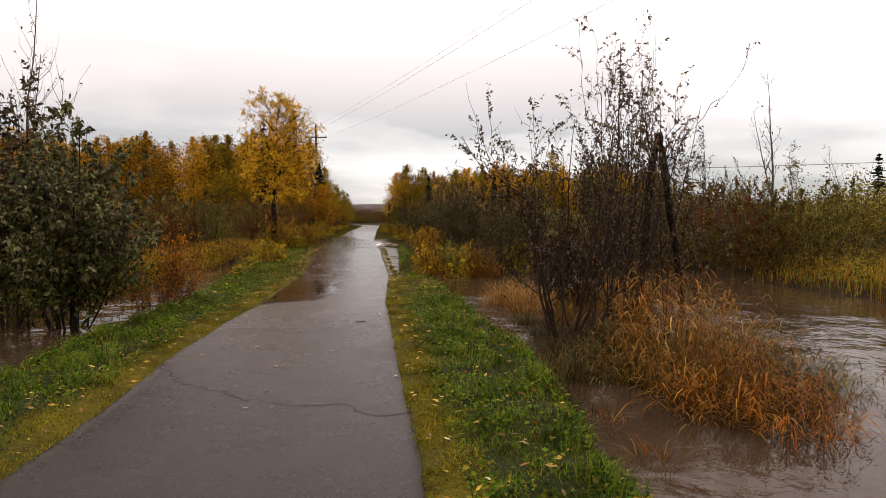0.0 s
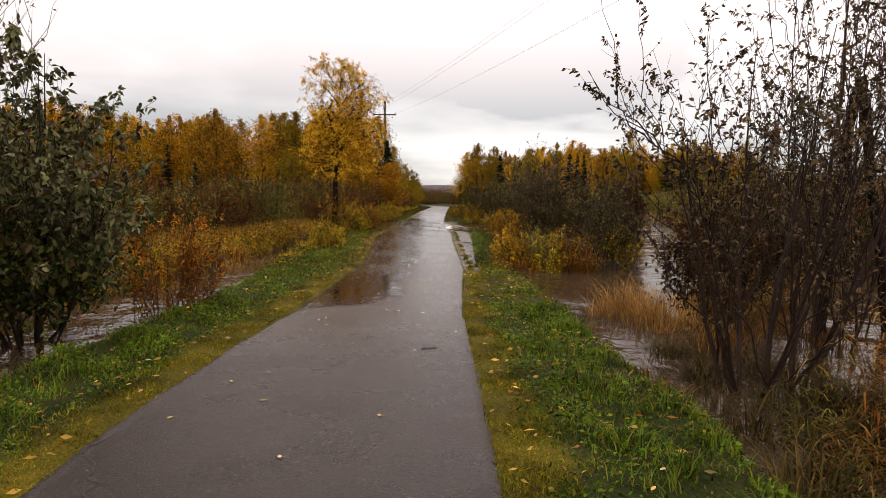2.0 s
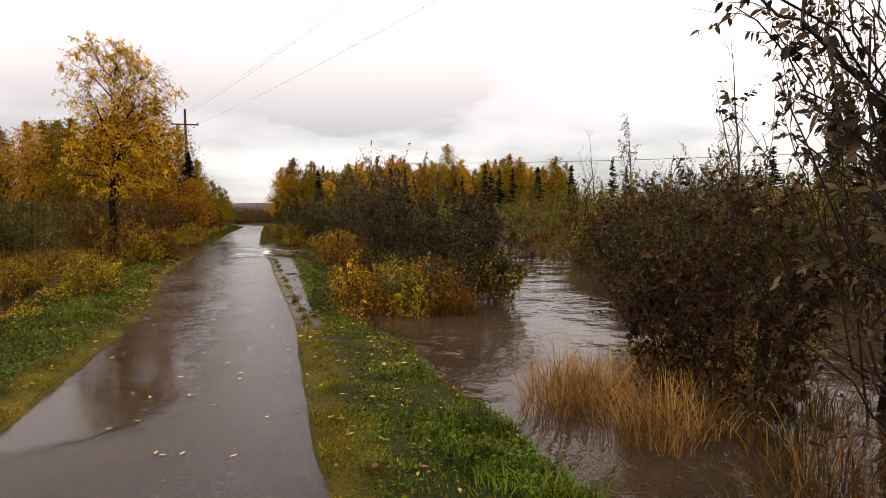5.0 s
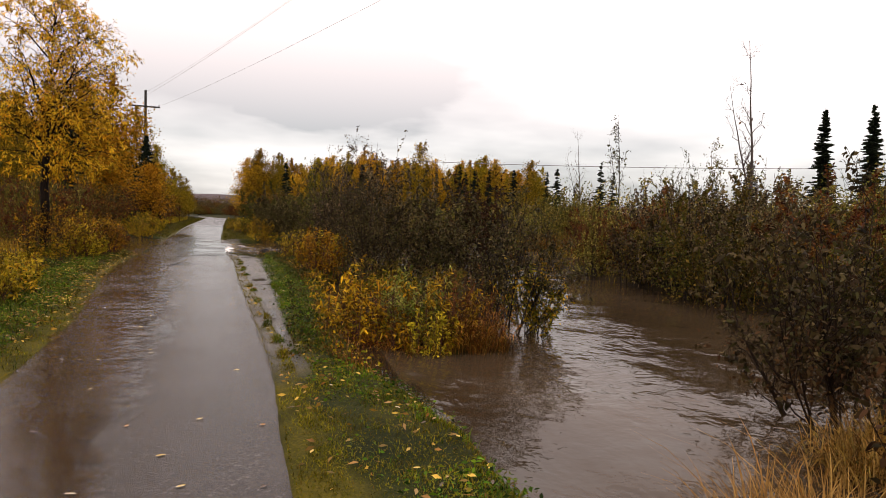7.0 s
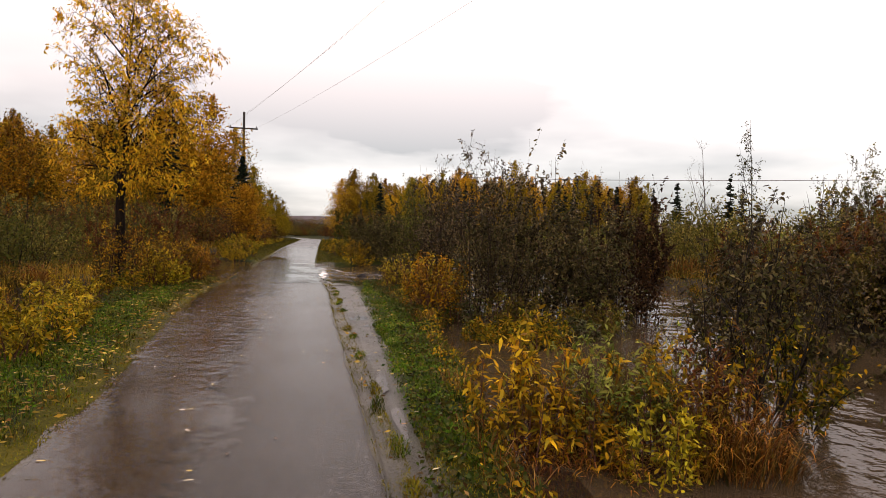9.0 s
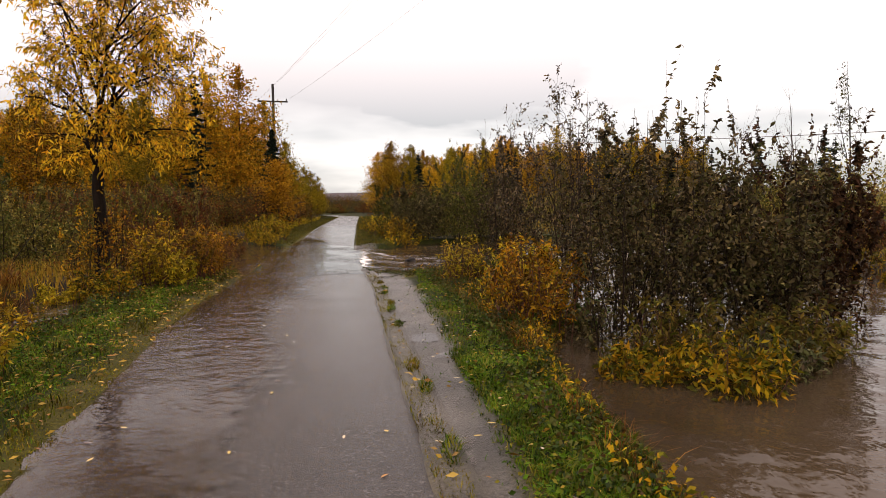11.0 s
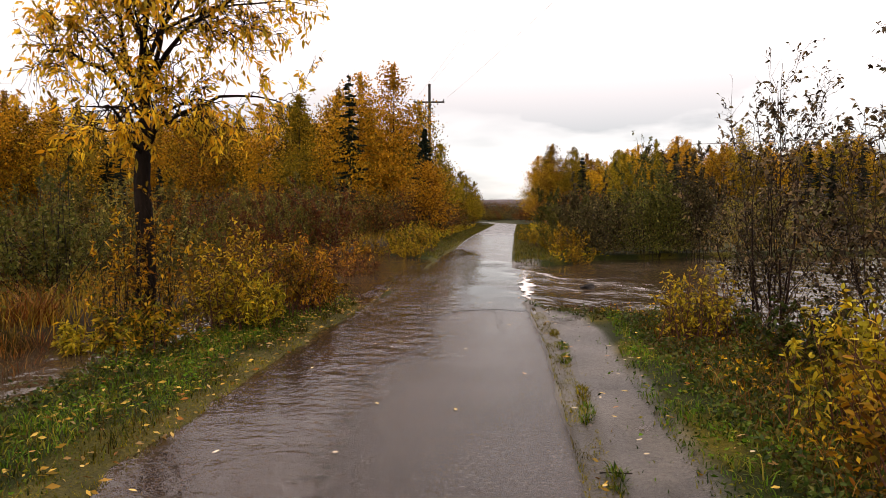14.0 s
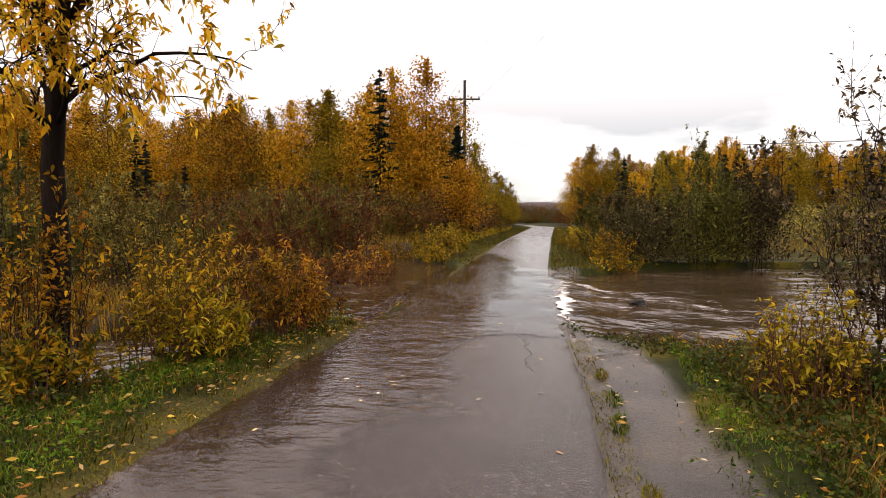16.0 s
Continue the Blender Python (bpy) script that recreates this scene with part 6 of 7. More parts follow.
def wood_mass(name, label, spots, top, leaf_mat, seed, leaf_len=0.24):
    """The crowded inside of the wood behind its edge, which nobody could count."""
    r = np.random.default_rng(seed)
    n = 1000
    ps = []
    for x, y in spots:
        h = top * r.uniform(0.72, 1.0)
        s = r.uniform(0.04, 1, n) ** 0.85
        a, q = r.uniform(0, 6.28, n), r.uniform(0, 1, n) ** 0.5 * 2.5 * (1 - s) ** 0.5 + 0.15
        ps.append(np.stack([x + q * np.cos(a), y + q * np.sin(a), s * h], 1))
    p = np.concatenate(ps)
    v, f = leaf_tris(r, p, unit(r.normal(size=p.shape) + np.array([0, 0, 0.3])), leaf_len, leaf_len * 0.75)
    ob = new(name, mesh_of(name, v, f))
    ob.data.materials.append(leaf_mat)
    tagged(ob, label, "woods", kind="stuff")


r = np.random.default_rng(801)
left_in, right_in = [], []
while len(left_in) < 230:
    a, d = r.uniform(0.16, 1.25), r.uniform(78, 116)
    x, y = -d * math.sin(a), d * math.cos(a) + 10
    if x < along(LEFT_EDGE, y) - 9:
        left_in.append((x, y))
while len(right_in) < 110:
    x, y = r.uniform(-8, 46), r.uniform(104, 136)
    if along(RIGHT_EDGE, y) + 4 < x < 0.40 * (y - 10) - 3:
        right_in.append((x, y))
wood_mass("far_woods", "dense yellow birch wood in autumn leaf", left_in[:150], 11.6, LEAF_BIRCH, 811)
wood_mass("far_woods", "dense greenish aspen wood in autumn leaf", left_in[150:], 10.6, LEAF_ASPEN, 812)
wood_mass("far_woods", "dense yellow birch wood in autumn leaf", right_in[:55], 8.2, LEAF_BIRCH, 813)
wood_mass("far_woods", "dense greenish aspen wood in autumn leaf", right_in[55:], 7.8, LEAF_ASPEN, 814)

# --- single trees across the river
def bare_tree(x, y, h, seed, label, leaves=120, mat=LEAF_RED, bark=BARK_GREY, rad=1.3, name="bare_tree", thick=0.07):
    return tree(tree_parts, name, x, y, label, "tree", seed=seed, height=h, crown_r=rad, crown_lo=0.35, limbs=22, twigs=150, leaves=leaves, leaf_len=0.16, leaf_w=0.08,
                leaf_mat=mat, bark=bark, thick=thick, lean=(-0.35, 0.1), forks=2, up=1.0, sides=5)


bare_tree(17.3, 34.0, 8.9, 203, "tall leafless grey birch across the river", leaves=30, rad=1.2, thick=0.10)
bare_tree(21.6, 53.0, 8.8, 202, "slender dark-leaved tree across the river", leaves=420, mat=LEAF_WILLOW_GREEN, bark=BARK_DARK, name="slender_tree")
bare_tree(19.0, 54.0, 7.6, 203, "leafless grey sapling across the river", leaves=10)
bare_tree(27.0, 50.0, 6.6, 204, "half-bare olive tree across the river", leaves=500, mat=LEAF_OLIVE)
bare_tree(31.0, 52.0, 6.8, 205, "leafless grey sapling across the river", leaves=10)

# --- utility pole and overhead wires
pole = thing("utility_pole", (-14.6, 78.4, floor_at(-14.6, 78.4)), "dark wooden utility pole with a crossarm", "utility pole")
bm = bmesh.new()
bmesh.ops.create_cone(bm, cap_ends=True, segments=12, radius1=0.16, radius2=0.11, depth=12.6, matrix=Matrix.Translation((0, 0, 6.0)))
part("post", bm, POLE_WOOD, pole)
bm = bmesh.new()
bmesh.ops.create_cube(bm, size=1, matrix=Matrix.Translation((0, -0.17, 10.75)) @ Matrix.Rotation(radians(12), 4, "Z") @ Matrix.Diagonal((2.6, 0.11, 0.13, 1)))
bmesh.ops.bevel(bm, geom=bm.edges[:], offset=0.012, segments=1, affect="EDGES")
part("crossarm", bm, POLE_WOOD, pole)
for dx in (-1.2, 1.2):
    bm = bmesh.new()
    bmesh.ops.create_cone(bm, cap_ends=True, segments=8, radius1=0.05, radius2=0.03, depth=0.2, matrix=Matrix.Translation((dx * 0.98, -0.17 + dx * 0.2, 10.91)))
    part("insulator", bm, ROCK, pole)
WIRE = rough_material("weathered_grey_cable", [(0.10, 0.09, 0.09), (0.17, 0.16, 0.16)], 5, 0.5, 0.1, 20)


def wire(points, radius):
    p = np.array(points, float)
    u = np.linspace(0, 1, 40)
    co = np.polyfit(p[:, 1], p[:, 2], 2)
    ys = p[0, 1] + (p[-1, 1] - p[0, 1]) * u
    xs = p[0, 0] + (p[-1, 0] - p[0, 0]) * u
    line = np.stack([xs, ys, np.polyval(co, ys)], 1)[None]
    ob = new("overhead_wire", mesh_of("overhead_wire", *_vq(tubes(line, np.full((1, 40), radius), 5))))
    ob.data.materials.append(WIRE)
    tagged(ob, "thin overhead power wire strung from the pole", "wire", "power wires")


wire([(-13.4, 78.4, 10.98), (5.9, 22.4, 8.8), (25.2, -34, 9.2)], 0.006)
wire([(-15.8, 77.9, 10.98), (3.2, 22.4, 8.85), (22.5, -34, 9.2)], 0.006)
wire([(-14.6, 78.3, 12.2), (3.6, 22.4, 9.9), (23.6, -34, 10.3)], 0.005)
wire([(8, 87, 7.6), (37, 67.5, 6.7), (75, 42, 7.4)], 0.03)

# --- far end: low house and hills
HOUSE_WALL = rough_material("pale_painted_siding", [(0.16, 0.10, 0.085), (0.24, 0.16, 0.14)], 2, 0.8, 0.2, 12)
HOUSE_ROOF = rough_material("grey_roof_sheeting", [(0.10, 0.11, 0.13), (0.18, 0.19, 0.22)], 1, 0.6, 0.2, 8)
PANE = rough_material("dark_window_pane", [(0.02, 0.022, 0.025), (0.04, 0.042, 0.045)], 1, 0.15, 0.05, 4)
house = thing("house", (-38.0, 380.0, floor_at(-38.0, 380.0)), "low pale house with a grey gable roof far off", "house")
house.scale = (1.0, 1.0, 0.6)
bm = bmesh.new()
bmesh.ops.create_cube(bm, size=1, matrix=Matrix.Translation((0, 0, 2.4)) @ Matrix.Diagonal((20, 10, 5.4, 1)))
part("wall", bm, HOUSE_WALL, house)
bm = bmesh.new()
vs = [bm.verts.new(c) for c in [(-11, -6, 5.0), (11, -6, 5.0), (11, 6, 5.0), (-11, 6, 5.0), (-11, 0, 8.0), (11, 0, 8.0)]]
for f in [(0, 1, 5, 4), (2, 3, 4, 5), (3, 0, 4), (1, 2, 5), (3, 2, 1, 0)]:
    bm.faces.new([vs[k] for k in f])
part("roof", bm, HOUSE_ROOF, house)
for dx in (-6, -2, 3, 7):
    bm = bmesh.new()
    bmesh.ops.create_cube(bm, size=1, matrix=Matrix.Translation((dx, -5.0, 3.2)) @ Matrix.Diagonal((1.6, 0.12, 1.3, 1)))
    part("window", bm, PANE, house)
HILL = rough_material("distant_blue_hills", [(0.055, 0.045, 0.05), (0.10, 0.08, 0.085)], 0.004, 1.0, 0.0, 0.02)
a = np.linspace(-0.9, 0.9, 120)
top = 34 + 16 * np.sin(a * 6 + 1) + 9 * np.sin(a * 17) + 4 * np.sin(a * 41)
ridge = np.stack([1900 * np.sin(a), 1900 * np.cos(a), top], 1)
foot = np.stack([1700 * np.sin(a), 1700 * np.cos(a), np.full(120, -6.0)], 1)
k = np.arange(119)
hills = new("hills", mesh_of("hills", np.concatenate([foot, ridge]), None, np.stack([k, k + 1, k + 121, k + 120], 1), True))
hills.data.materials.append(HILL)
tagged(hills, "low blue-grey hills on the horizon", "hills", kind="structure")

# ---- grass ----
def grass(name, label, pts, material, height, width, lean, k=3, seed=0, azim=None, extra=None):
    r = np.random.default_rng(seed)
    v, f = blades(r, pts, height, width, lean, k, azim)
    ob = new(name, mesh_of(name, v, f))
    ob.data.materials.append(material)
    return tagged(ob, label, "grass", kind="stuff")


def field(r, n, x_lo, x_hi, y_lo, y_hi, keep=None):
    """Random feet between two edges that follow y."""
    y = r.uniform(y_lo, y_hi, n)
    lo, hi = x_lo(y), x_hi(y)
    x = lo + (hi - lo) * r.uniform(0, 1, n)
    z = ground_height(x, y)
    ok = z > water_height(x, y) - 0.03
    if keep is not None:
        ok &= keep(x, y)
    return np.stack([x, y, z - 0.01], 1)[ok]


def E(table, off=0.0):
    return lambda y: along(table, y) + off


def thin_edge(pts, edge, side):
    """Fewer blades towards the moss along the asphalt."""
    u = (pts[:, 0] - along(edge, pts[:, 1])) * side + 0.17 * waves(pts[:, 0], pts[:, 1], 2.1, 3.0) + 0.1 * waves(pts[:, 0], pts[:, 1], 6.1, 1.0)
    return pts[np.random.default_rng(5).uniform(0, 1, len(pts)) < 0.22 + 0.78 * ramp01(0.10, 0.5, u)]


def tall(pts, edge, side):
    """Blade lengths: short by the asphalt, in uneven tussocks towards the water."""
    x, y = pts[:, 0], pts[:, 1]
    u = (x - along(edge, y)) * side
    lump = np.clip(0.4 + 0.6 * waves(x, y, 4.6, 7.0) + 0.5 * waves(x, y, 9.7, 2.0), 0.0, 1.4)
    return 0.035 + (1 - 0.55 * ramp01(12, 14, y) * (1 - ramp01(18, 20, y))) * (0.05 + 0.15 * ramp01(0.3, 1.0, u)) * lump * (1 - 0.35 * ramp01(18, 26, y))


def off_channel(x, y):
    """Leaves the wet side channel bare, but for a few blades."""
    u = x - along(RIGHT_EDGE, y)
    return ~((y > 17) & (y < 36) & (u > 0.2) & (u < 0.34 + 0.36 * ramp01(18, 29, y) + 0.42 * ramp01(29.5, 33.8, y))) | (np.random.default_rng(3).uniform(0, 1, len(x)) < 0.03)


r = np.random.default_rng(301)
right_green = field(r, 125000, E(RIGHT_EDGE, 0.22), E(RIGHT_BANK, 0.1), -1.5, 36, off_channel)
right_green = right_green[r.uniform(0, 1, len(right_green)) < 0.7 + 0.4 * waves(right_green[:, 0], right_green[:, 1], 2.7, 2.0)]
right_green = thin_edge(right_green, RIGHT_EDGE, 1)
worn = ramp01(12.0, 13.6, right_green[:, 1]) * (1 - ramp01(18.0, 20.0, right_green[:, 1])) * (0.45 + 0.9 * ramp01(-0.35, 0.35, waves(right_green[:, 0], right_green[:, 1], 2.4, 5.0)))
right_green = right_green[r.uniform(0, 1, len(right_green)) > np.clip(worn, 0, 0.97)]
grass("verge_grass", "short lush green grass on the path's verge", right_green, GRASS_GREEN, tall(right_green, RIGHT_EDGE, 1), 0.010, 1.0, 2, 1)
left_green = field(r, 125000, E(LEFT_BANK, -0.1), E(LEFT_EDGE, -0.25), 1.0, 38)
left_green = left_green[r.uniform(0, 1, len(left_green)) < 0.7 + 0.4 * waves(left_green[:, 0], left_green[:, 1], 2.3, 5.0)]
left_green = thin_edge(left_green, LEFT_EDGE, -1)
left_green = left_green[r.uniform(0, 1, len(left_green)) < 1 - 0.75 * ramp01(19, 25, left_green[:, 1]) * ramp01(-0.4, 0.5, waves(left_green[:, 0], left_green[:, 1], 2.0, 8.0))]
grass("verge_grass", "short lush green grass on the path's verge", left_green, GRASS_GREEN, tall(left_green, LEFT_EDGE, -1), 0.010, 1.0, 2, 2)
moss = np.concatenate([field(r, 26000, E(RIGHT_EDGE, -0.03), E(RIGHT_EDGE, 0.32), -1.5, 34, off_channel), field(r, 26000, E(RIGHT_EDGE, -0.02), E(RIGHT_EDGE, 0.42), 1.5, 13), field(r, 26000, E(RIGHT_EDGE, 0.1), E(RIGHT_BANK, 0.0), 12.5, 20, off_channel), field(r, 20000, E(LEFT_EDGE, -0.5), E(LEFT_EDGE, 0.02), 3, 16), field(r, 26000, E(LEFT_EDGE, -0.38), E(LEFT_EDGE, 0.03), 1.0, 38)])
grass("edge_grass", "yellowed short grass and moss along the asphalt", moss, GRASS_MOSS, 0.028 + 0.03 * np.clip(0.5 + waves(moss[:, 0], moss[:, 1], 6.0, 3.0), 0, 1.2), 0.007, 1.0, 2, 3)
r2 = np.random.default_rng(302)
clover = np.concatenate([right_green[r2.integers(0, len(right_green), 26000)], left_green[r2.integers(0, len(left_green), 26000)]])
clover = clover[r2.uniform(0, 1, len(clover)) < 0.5 + 0.7 * waves(clover[:, 0], clover[:, 1], 4.5, 1.0)]
clover[:, 2] += r2.uniform(0.02, 0.12, len(clover))
d = unit(np.stack([r2.normal(size=len(clover)), r2.normal(size=len(clover)), r2.uniform(0.0, 0.5, len(clover))], 1))
v, f = leaf_mesh(r2, clover, d, 0.042, 0.022, 0.3, 0.25)
ob = new("verge_herbs", mesh_of("verge_herbs", v, f))
ob.data.materials.append(GRASS_GREEN)
tagged(ob, "broad-leaved green herbs in the verge", "herbs", kind="stuff")

far_verge = np.concatenate([field(r, 20000, E(RIGHT_EDGE, 0.05), E(RIGHT_EDGE, 1.6), 44, 100), field(r, 20000, E(LEFT_EDGE, -1.9), E(LEFT_EDGE, -0.05), 46, 100)])
grass("verge_grass", "olive-green grass beside the path beyond the ford", far_verge, GRASS_WET, 0.17, 0.016, 0.8, 2, 4)
banks = np.concatenate([field(r, 22000, E(LEFT_POOL, -6), E(LEFT_POOL, 0.5), 2, 40), field(r, 9000, E(LEFT_EDGE, -14), E(LEFT_EDGE, -2.0), 47, 90),
                        field(r, 9000, E(FAR_BANK, -0.3), E(FAR_BANK, 10), 5, 50), field(r, 7000, E(RIGHT_EDGE, 1.6), E(RIGHT_EDGE, 20), 51, 90)])
grass("bank_grass", "tall olive and rusty autumn grass on the banks", banks, GRASS_OLIVE, 0.55, 0.018, 0.7, 2, 5)


def undergrowth(name, label, pts, material, height, leaf_len, leaf_w, seed):
    """Low leafy herbs: leaves at random heights above their feet."""
    r = np.random.default_rng(seed)
    p = pts.copy()
    p[:, 2] += height * r.uniform(0.05, 1.0, len(p)) * (0.6 + 0.5 * waves(p[:, 0], p[:, 1], 2.6, seed))
    d = unit(r.normal(size=p.shape) + np.array([0, 0, 0.25]))
    v, f = leaf_mesh(r, p, d, leaf_len, leaf_w, 0.3, 0.3)
    ob = new(name, mesh_of(name, v, f))
    ob.data.materials.append(material)
    return tagged(ob, label, "herbs", kind="stuff")


r = np.random.default_rng(310)
undergrowth("bank_herbs", "yellow-green herbs on the bank under the tree", field(r, 2600, E(LEFT_BANK, -1.6), E(LEFT_BANK, 0.25), 30.2, 37), LEAF_YELLOWGREEN, 0.4, 0.07, 0.028, 1)
undergrowth("bank_herbs", "yellow-green herbs at the edge of the pool", field(r, 4000, E(LEFT_BANK, -1.4), E(LEFT_BANK, 0.1), 19, 27.5), LEAF_YELLOWGREEN, 0.45, 0.07, 0.028, 31)
undergrowth("bank_herbs", "dark green herbs under the tree", field(r, 9000, E(LEFT_BANK, -1.4), E(LEFT_BANK, 0.2), 21, 37), LEAF_HERB, 0.34, 0.055, 0.03, 11)
undergrowth("bank_herbs", "fresh yellow-green herbs at the edge of the flooded verge", field(r, 3500, E(LEFT_BANK, -0.4), E(LEFT_BANK, 0.5), 17, 26.5), LEAF_YELLOWGREEN, 0.34, 0.06, 0.027, 17)
undergrowth("bank_herbs", "dark green herbs at the edge of the flooded verge", field(r, 7000, E(LEFT_BANK, -0.4), E(LEFT_BANK, 0.6), 17, 30), LEAF_HERB, 0.2, 0.05, 0.027, 18)
undergrowth("bank_herbs", "dark green herbs beneath the bank willows", field(r, 17000, E(RIGHT_EDGE, 1.15), E(RIGHT_BANK, 0.1), 25, 33), LEAF_HERB, 0.22, 0.055, 0.03, 19)
undergrowth("bank_herbs", "yellow-brown herbs beneath the bank willows", field(r, 3000, E(RIGHT_EDGE, 1.4), E(RIGHT_BANK, 0.1), 25, 33), LEAF_GOLD, 0.25, 0.06, 0.026, 20)
russet = field(r, 5000, E(RIGHT_EDGE, 1.3), E(RIGHT_BANK, 0.2), 25, 33)
grass("bank_grass", "rusty dead grass beneath the bank willows", russet, GRASS_SEDGE, 0.28, 0.009, 0.9, 3, 21)
undergrowth("bank_herbs", "yellow autumn herbs between pool and thicket", field(r, 15000, E(LEFT_POOL, -2.6), E(LEFT_POOL, 0.4), 8, 30), LEAF_YELLOW, 0.45, 0.08, 0.028, 2)
undergrowth("bank_herbs", "red-brown herbs and dead stalks beneath the thicket", field(r, 12000, E(LEFT_POOL, -5.0), E(LEFT_POOL, -0.8), 6, 40), LEAF_RED, 0.6, 0.08, 0.028, 3)
undergrowth("bank_herbs", "yellow-green herbs along the river bank", field(r, 5000, E(RIGHT_BANK, -0.35), E(RIGHT_BANK, 0.45), 17, 34), LEAF_YELLOWGREEN, 0.28, 0.055, 0.026, 4)
undergrowth("bank_herbs", "dark green herbs along the river bank", field(r, 16000, E(RIGHT_BANK, -0.7), E(RIGHT_BANK, 0.45), 18, 35), LEAF_HERB, 0.22, 0.05, 0.03, 7)
shore = field(r, 7000, E(FAR_BANK, -0.4), E(FAR_BANK, 3.5), 3, 18)
grass("bank_grass", "tall yellow-olive grass on the far river bank", shore, GRASS_OLIVE, 0.55 + 0.3 * np.clip(waves(shore[:, 0], shore[:, 1], 1.6, 2.0), -0.6, 1), 0.016, 0.6, 3, 15)
undergrowth("bank_herbs", "yellow-green herbs on the far bank", field(r, 4000, E(FAR_BANK, -0.3), E(FAR_BANK, 4), 3, 18), LEAF_FRESH, 0.6, 0.10, 0.04, 13)
sodden = field(r, 42000, E(LEFT_EDGE, -1.0), E(LEFT_EDGE, 0.0), 17, 34)
sodden = sodden[r.uniform(0, 1, len(sodden)) < 0.25 + 0.75 * ramp01(0.0, 0.6, along(LEFT_EDGE, sodden[:, 1]) - sodden[:, 0] + 0.15 * waves(sodden[:, 0], sodden[:, 1], 3.0, 2.0))]
for part_of, mt, label, sd in ((sodden[::3], GRASS_MOSS, "short yellow-green grass standing in shallow water", 26), (sodden[1::3], GRASS_GREEN, "short green grass standing in shallow water", 27)):
    grass("verge_grass", label, part_of, mt, 0.05 + 0.035 * np.clip(waves(part_of[:, 0], part_of[:, 1], 5.0, 1.0), -0.7, 1), 0.009, 1.0, 2, sd)
lush = field(r, 12000, E(LEFT_BANK, 0.0), E(LEFT_EDGE, -0.55), 19, 33)
lush = lush[waves(lush[:, 0], lush[:, 1], 2.6, 6.0) > -0.35]
lush = np.concatenate([lush, field(r, 16000, E(RIGHT_EDGE, 0.6), E(RIGHT_BANK, -0.15), 18.5, 25.5, off_channel)])
grass("verge_grass", "fresh green grass on the flooded verge", lush, GRASS_GREEN, 0.11, 0.011, 1.0, 2, 28)
clumps = field(r, 14000, E(LEFT_BANK, -0.2), E(LEFT_EDGE, -0.15), 15, 37)
clumps = clumps[waves(clumps[:, 0], clumps[:, 1], 3.4, 9.0) + 0.5 * waves(clumps[:, 0], clumps[:, 1], 8.0, 4.0) > 0.12]
grass("verge_grass", "dull olive and brown grass clumps in the flooded verge", clumps, GRASS_WET, 0.16, 0.012, 0.9, 2, 16)
undergrowth("bank_herbs", "olive herbs on the far bank", field(r, 16000, E(FAR_BANK, -0.4), E(FAR_BANK, 6), 4, 48), LEAF_OLIVE, 0.8, 0.12, 0.05, 5)
undergrowth("bank_herbs", "olive and yellow herbs beside the far path", np.concatenate([field(r, 6000, E(LEFT_EDGE, -3.4), E(LEFT_EDGE, -1.4), 46, 90), field(r, 6000, E(RIGHT_EDGE, 1.3), E(RIGHT_EDGE, 3.4), 45, 90)]), LEAF_YELLOWGREEN, 0.6, 0.15, 0.06, 6)


for lo, hi, sd in ((25.5, 34.0, 8), (17.0, 24.0, 9)):
    brown = field(r, 3500, E(RIGHT_BANK, -0.35), E(RIGHT_BANK, 0.5), lo, hi)
    grass("bank_grass", "rusty dead grass along the river bank", brown, GRASS_SEDGE, 0.16 + 0.22 * np.clip(waves(brown[:, 0], brown[:, 1], 3.0, 4.0) + 0.3, 0, 1), 0.009, 0.9, 3, sd)


def tuft(name, label, x, y, rx, ry, n, material, height, width, lean, seed, k=4, droop=0.35):
    r = np.random.default_rng(seed)
    a, q = r.uniform(0, 2 * np.pi, n), np.sqrt(r.uniform(0, 1, n))
    p = np.stack([x + rx * q * np.cos(a), y + ry * q * np.sin(a), np.zeros(n)], 1)
    p[:, 2] = np.maximum(ground_height(p[:, 0], p[:, 1]), WATER_RIGHT - 0.12)
    hh = height * (1.1 - 0.55 * q ** 2)
    v, f = blades(r, p, hh, width, lean, k, np.where(r.uniform(0, 1, n) < 0.6, a, r.uniform(0, 6.28, n)), 1.6, droop)
    ob = new(name, mesh_of(name, v, f))
    ob.data.materials.append(material)
    return tagged(ob, label, "grass", "grass tufts", "stuff")


for k, (x, y, s) in enumerate([(2.1, 7.3, 0.6), (2.4, 5.7, 0.8), (2.5, 6.5, 1.25), (2.6, 7.4, 1.5), (2.7, 8.3, 1.3), (2.95, 6.0, 0.95), (3.05, 6.9, 1.25), (3.15, 7.8, 1.15), (3.4, 6.3, 0.75), (3.6, 7.1, 0.75), (3.6, 8.0, 0.65), (2.95, 5.4, 0.6), (3.85, 6.7, 0.55)]):
    # green reeds: GRASS_SHADE below paints the shade low in the clump
    green = x > 3.3
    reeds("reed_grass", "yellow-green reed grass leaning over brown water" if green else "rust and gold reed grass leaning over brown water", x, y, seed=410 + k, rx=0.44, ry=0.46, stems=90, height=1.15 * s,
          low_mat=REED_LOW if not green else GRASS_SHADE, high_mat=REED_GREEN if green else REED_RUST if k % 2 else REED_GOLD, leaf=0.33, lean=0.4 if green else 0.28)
    # shade at the reeds' base is put into this sedge's dark colour
    tuft("sedge_clump", "low brown sedge, shade-dark, between the reeds", x, y, 0.42, 0.42, 90, GRASS_SHADE, 0.5 * s, 0.012, 0.9, 860 + k, 3, 0.5)
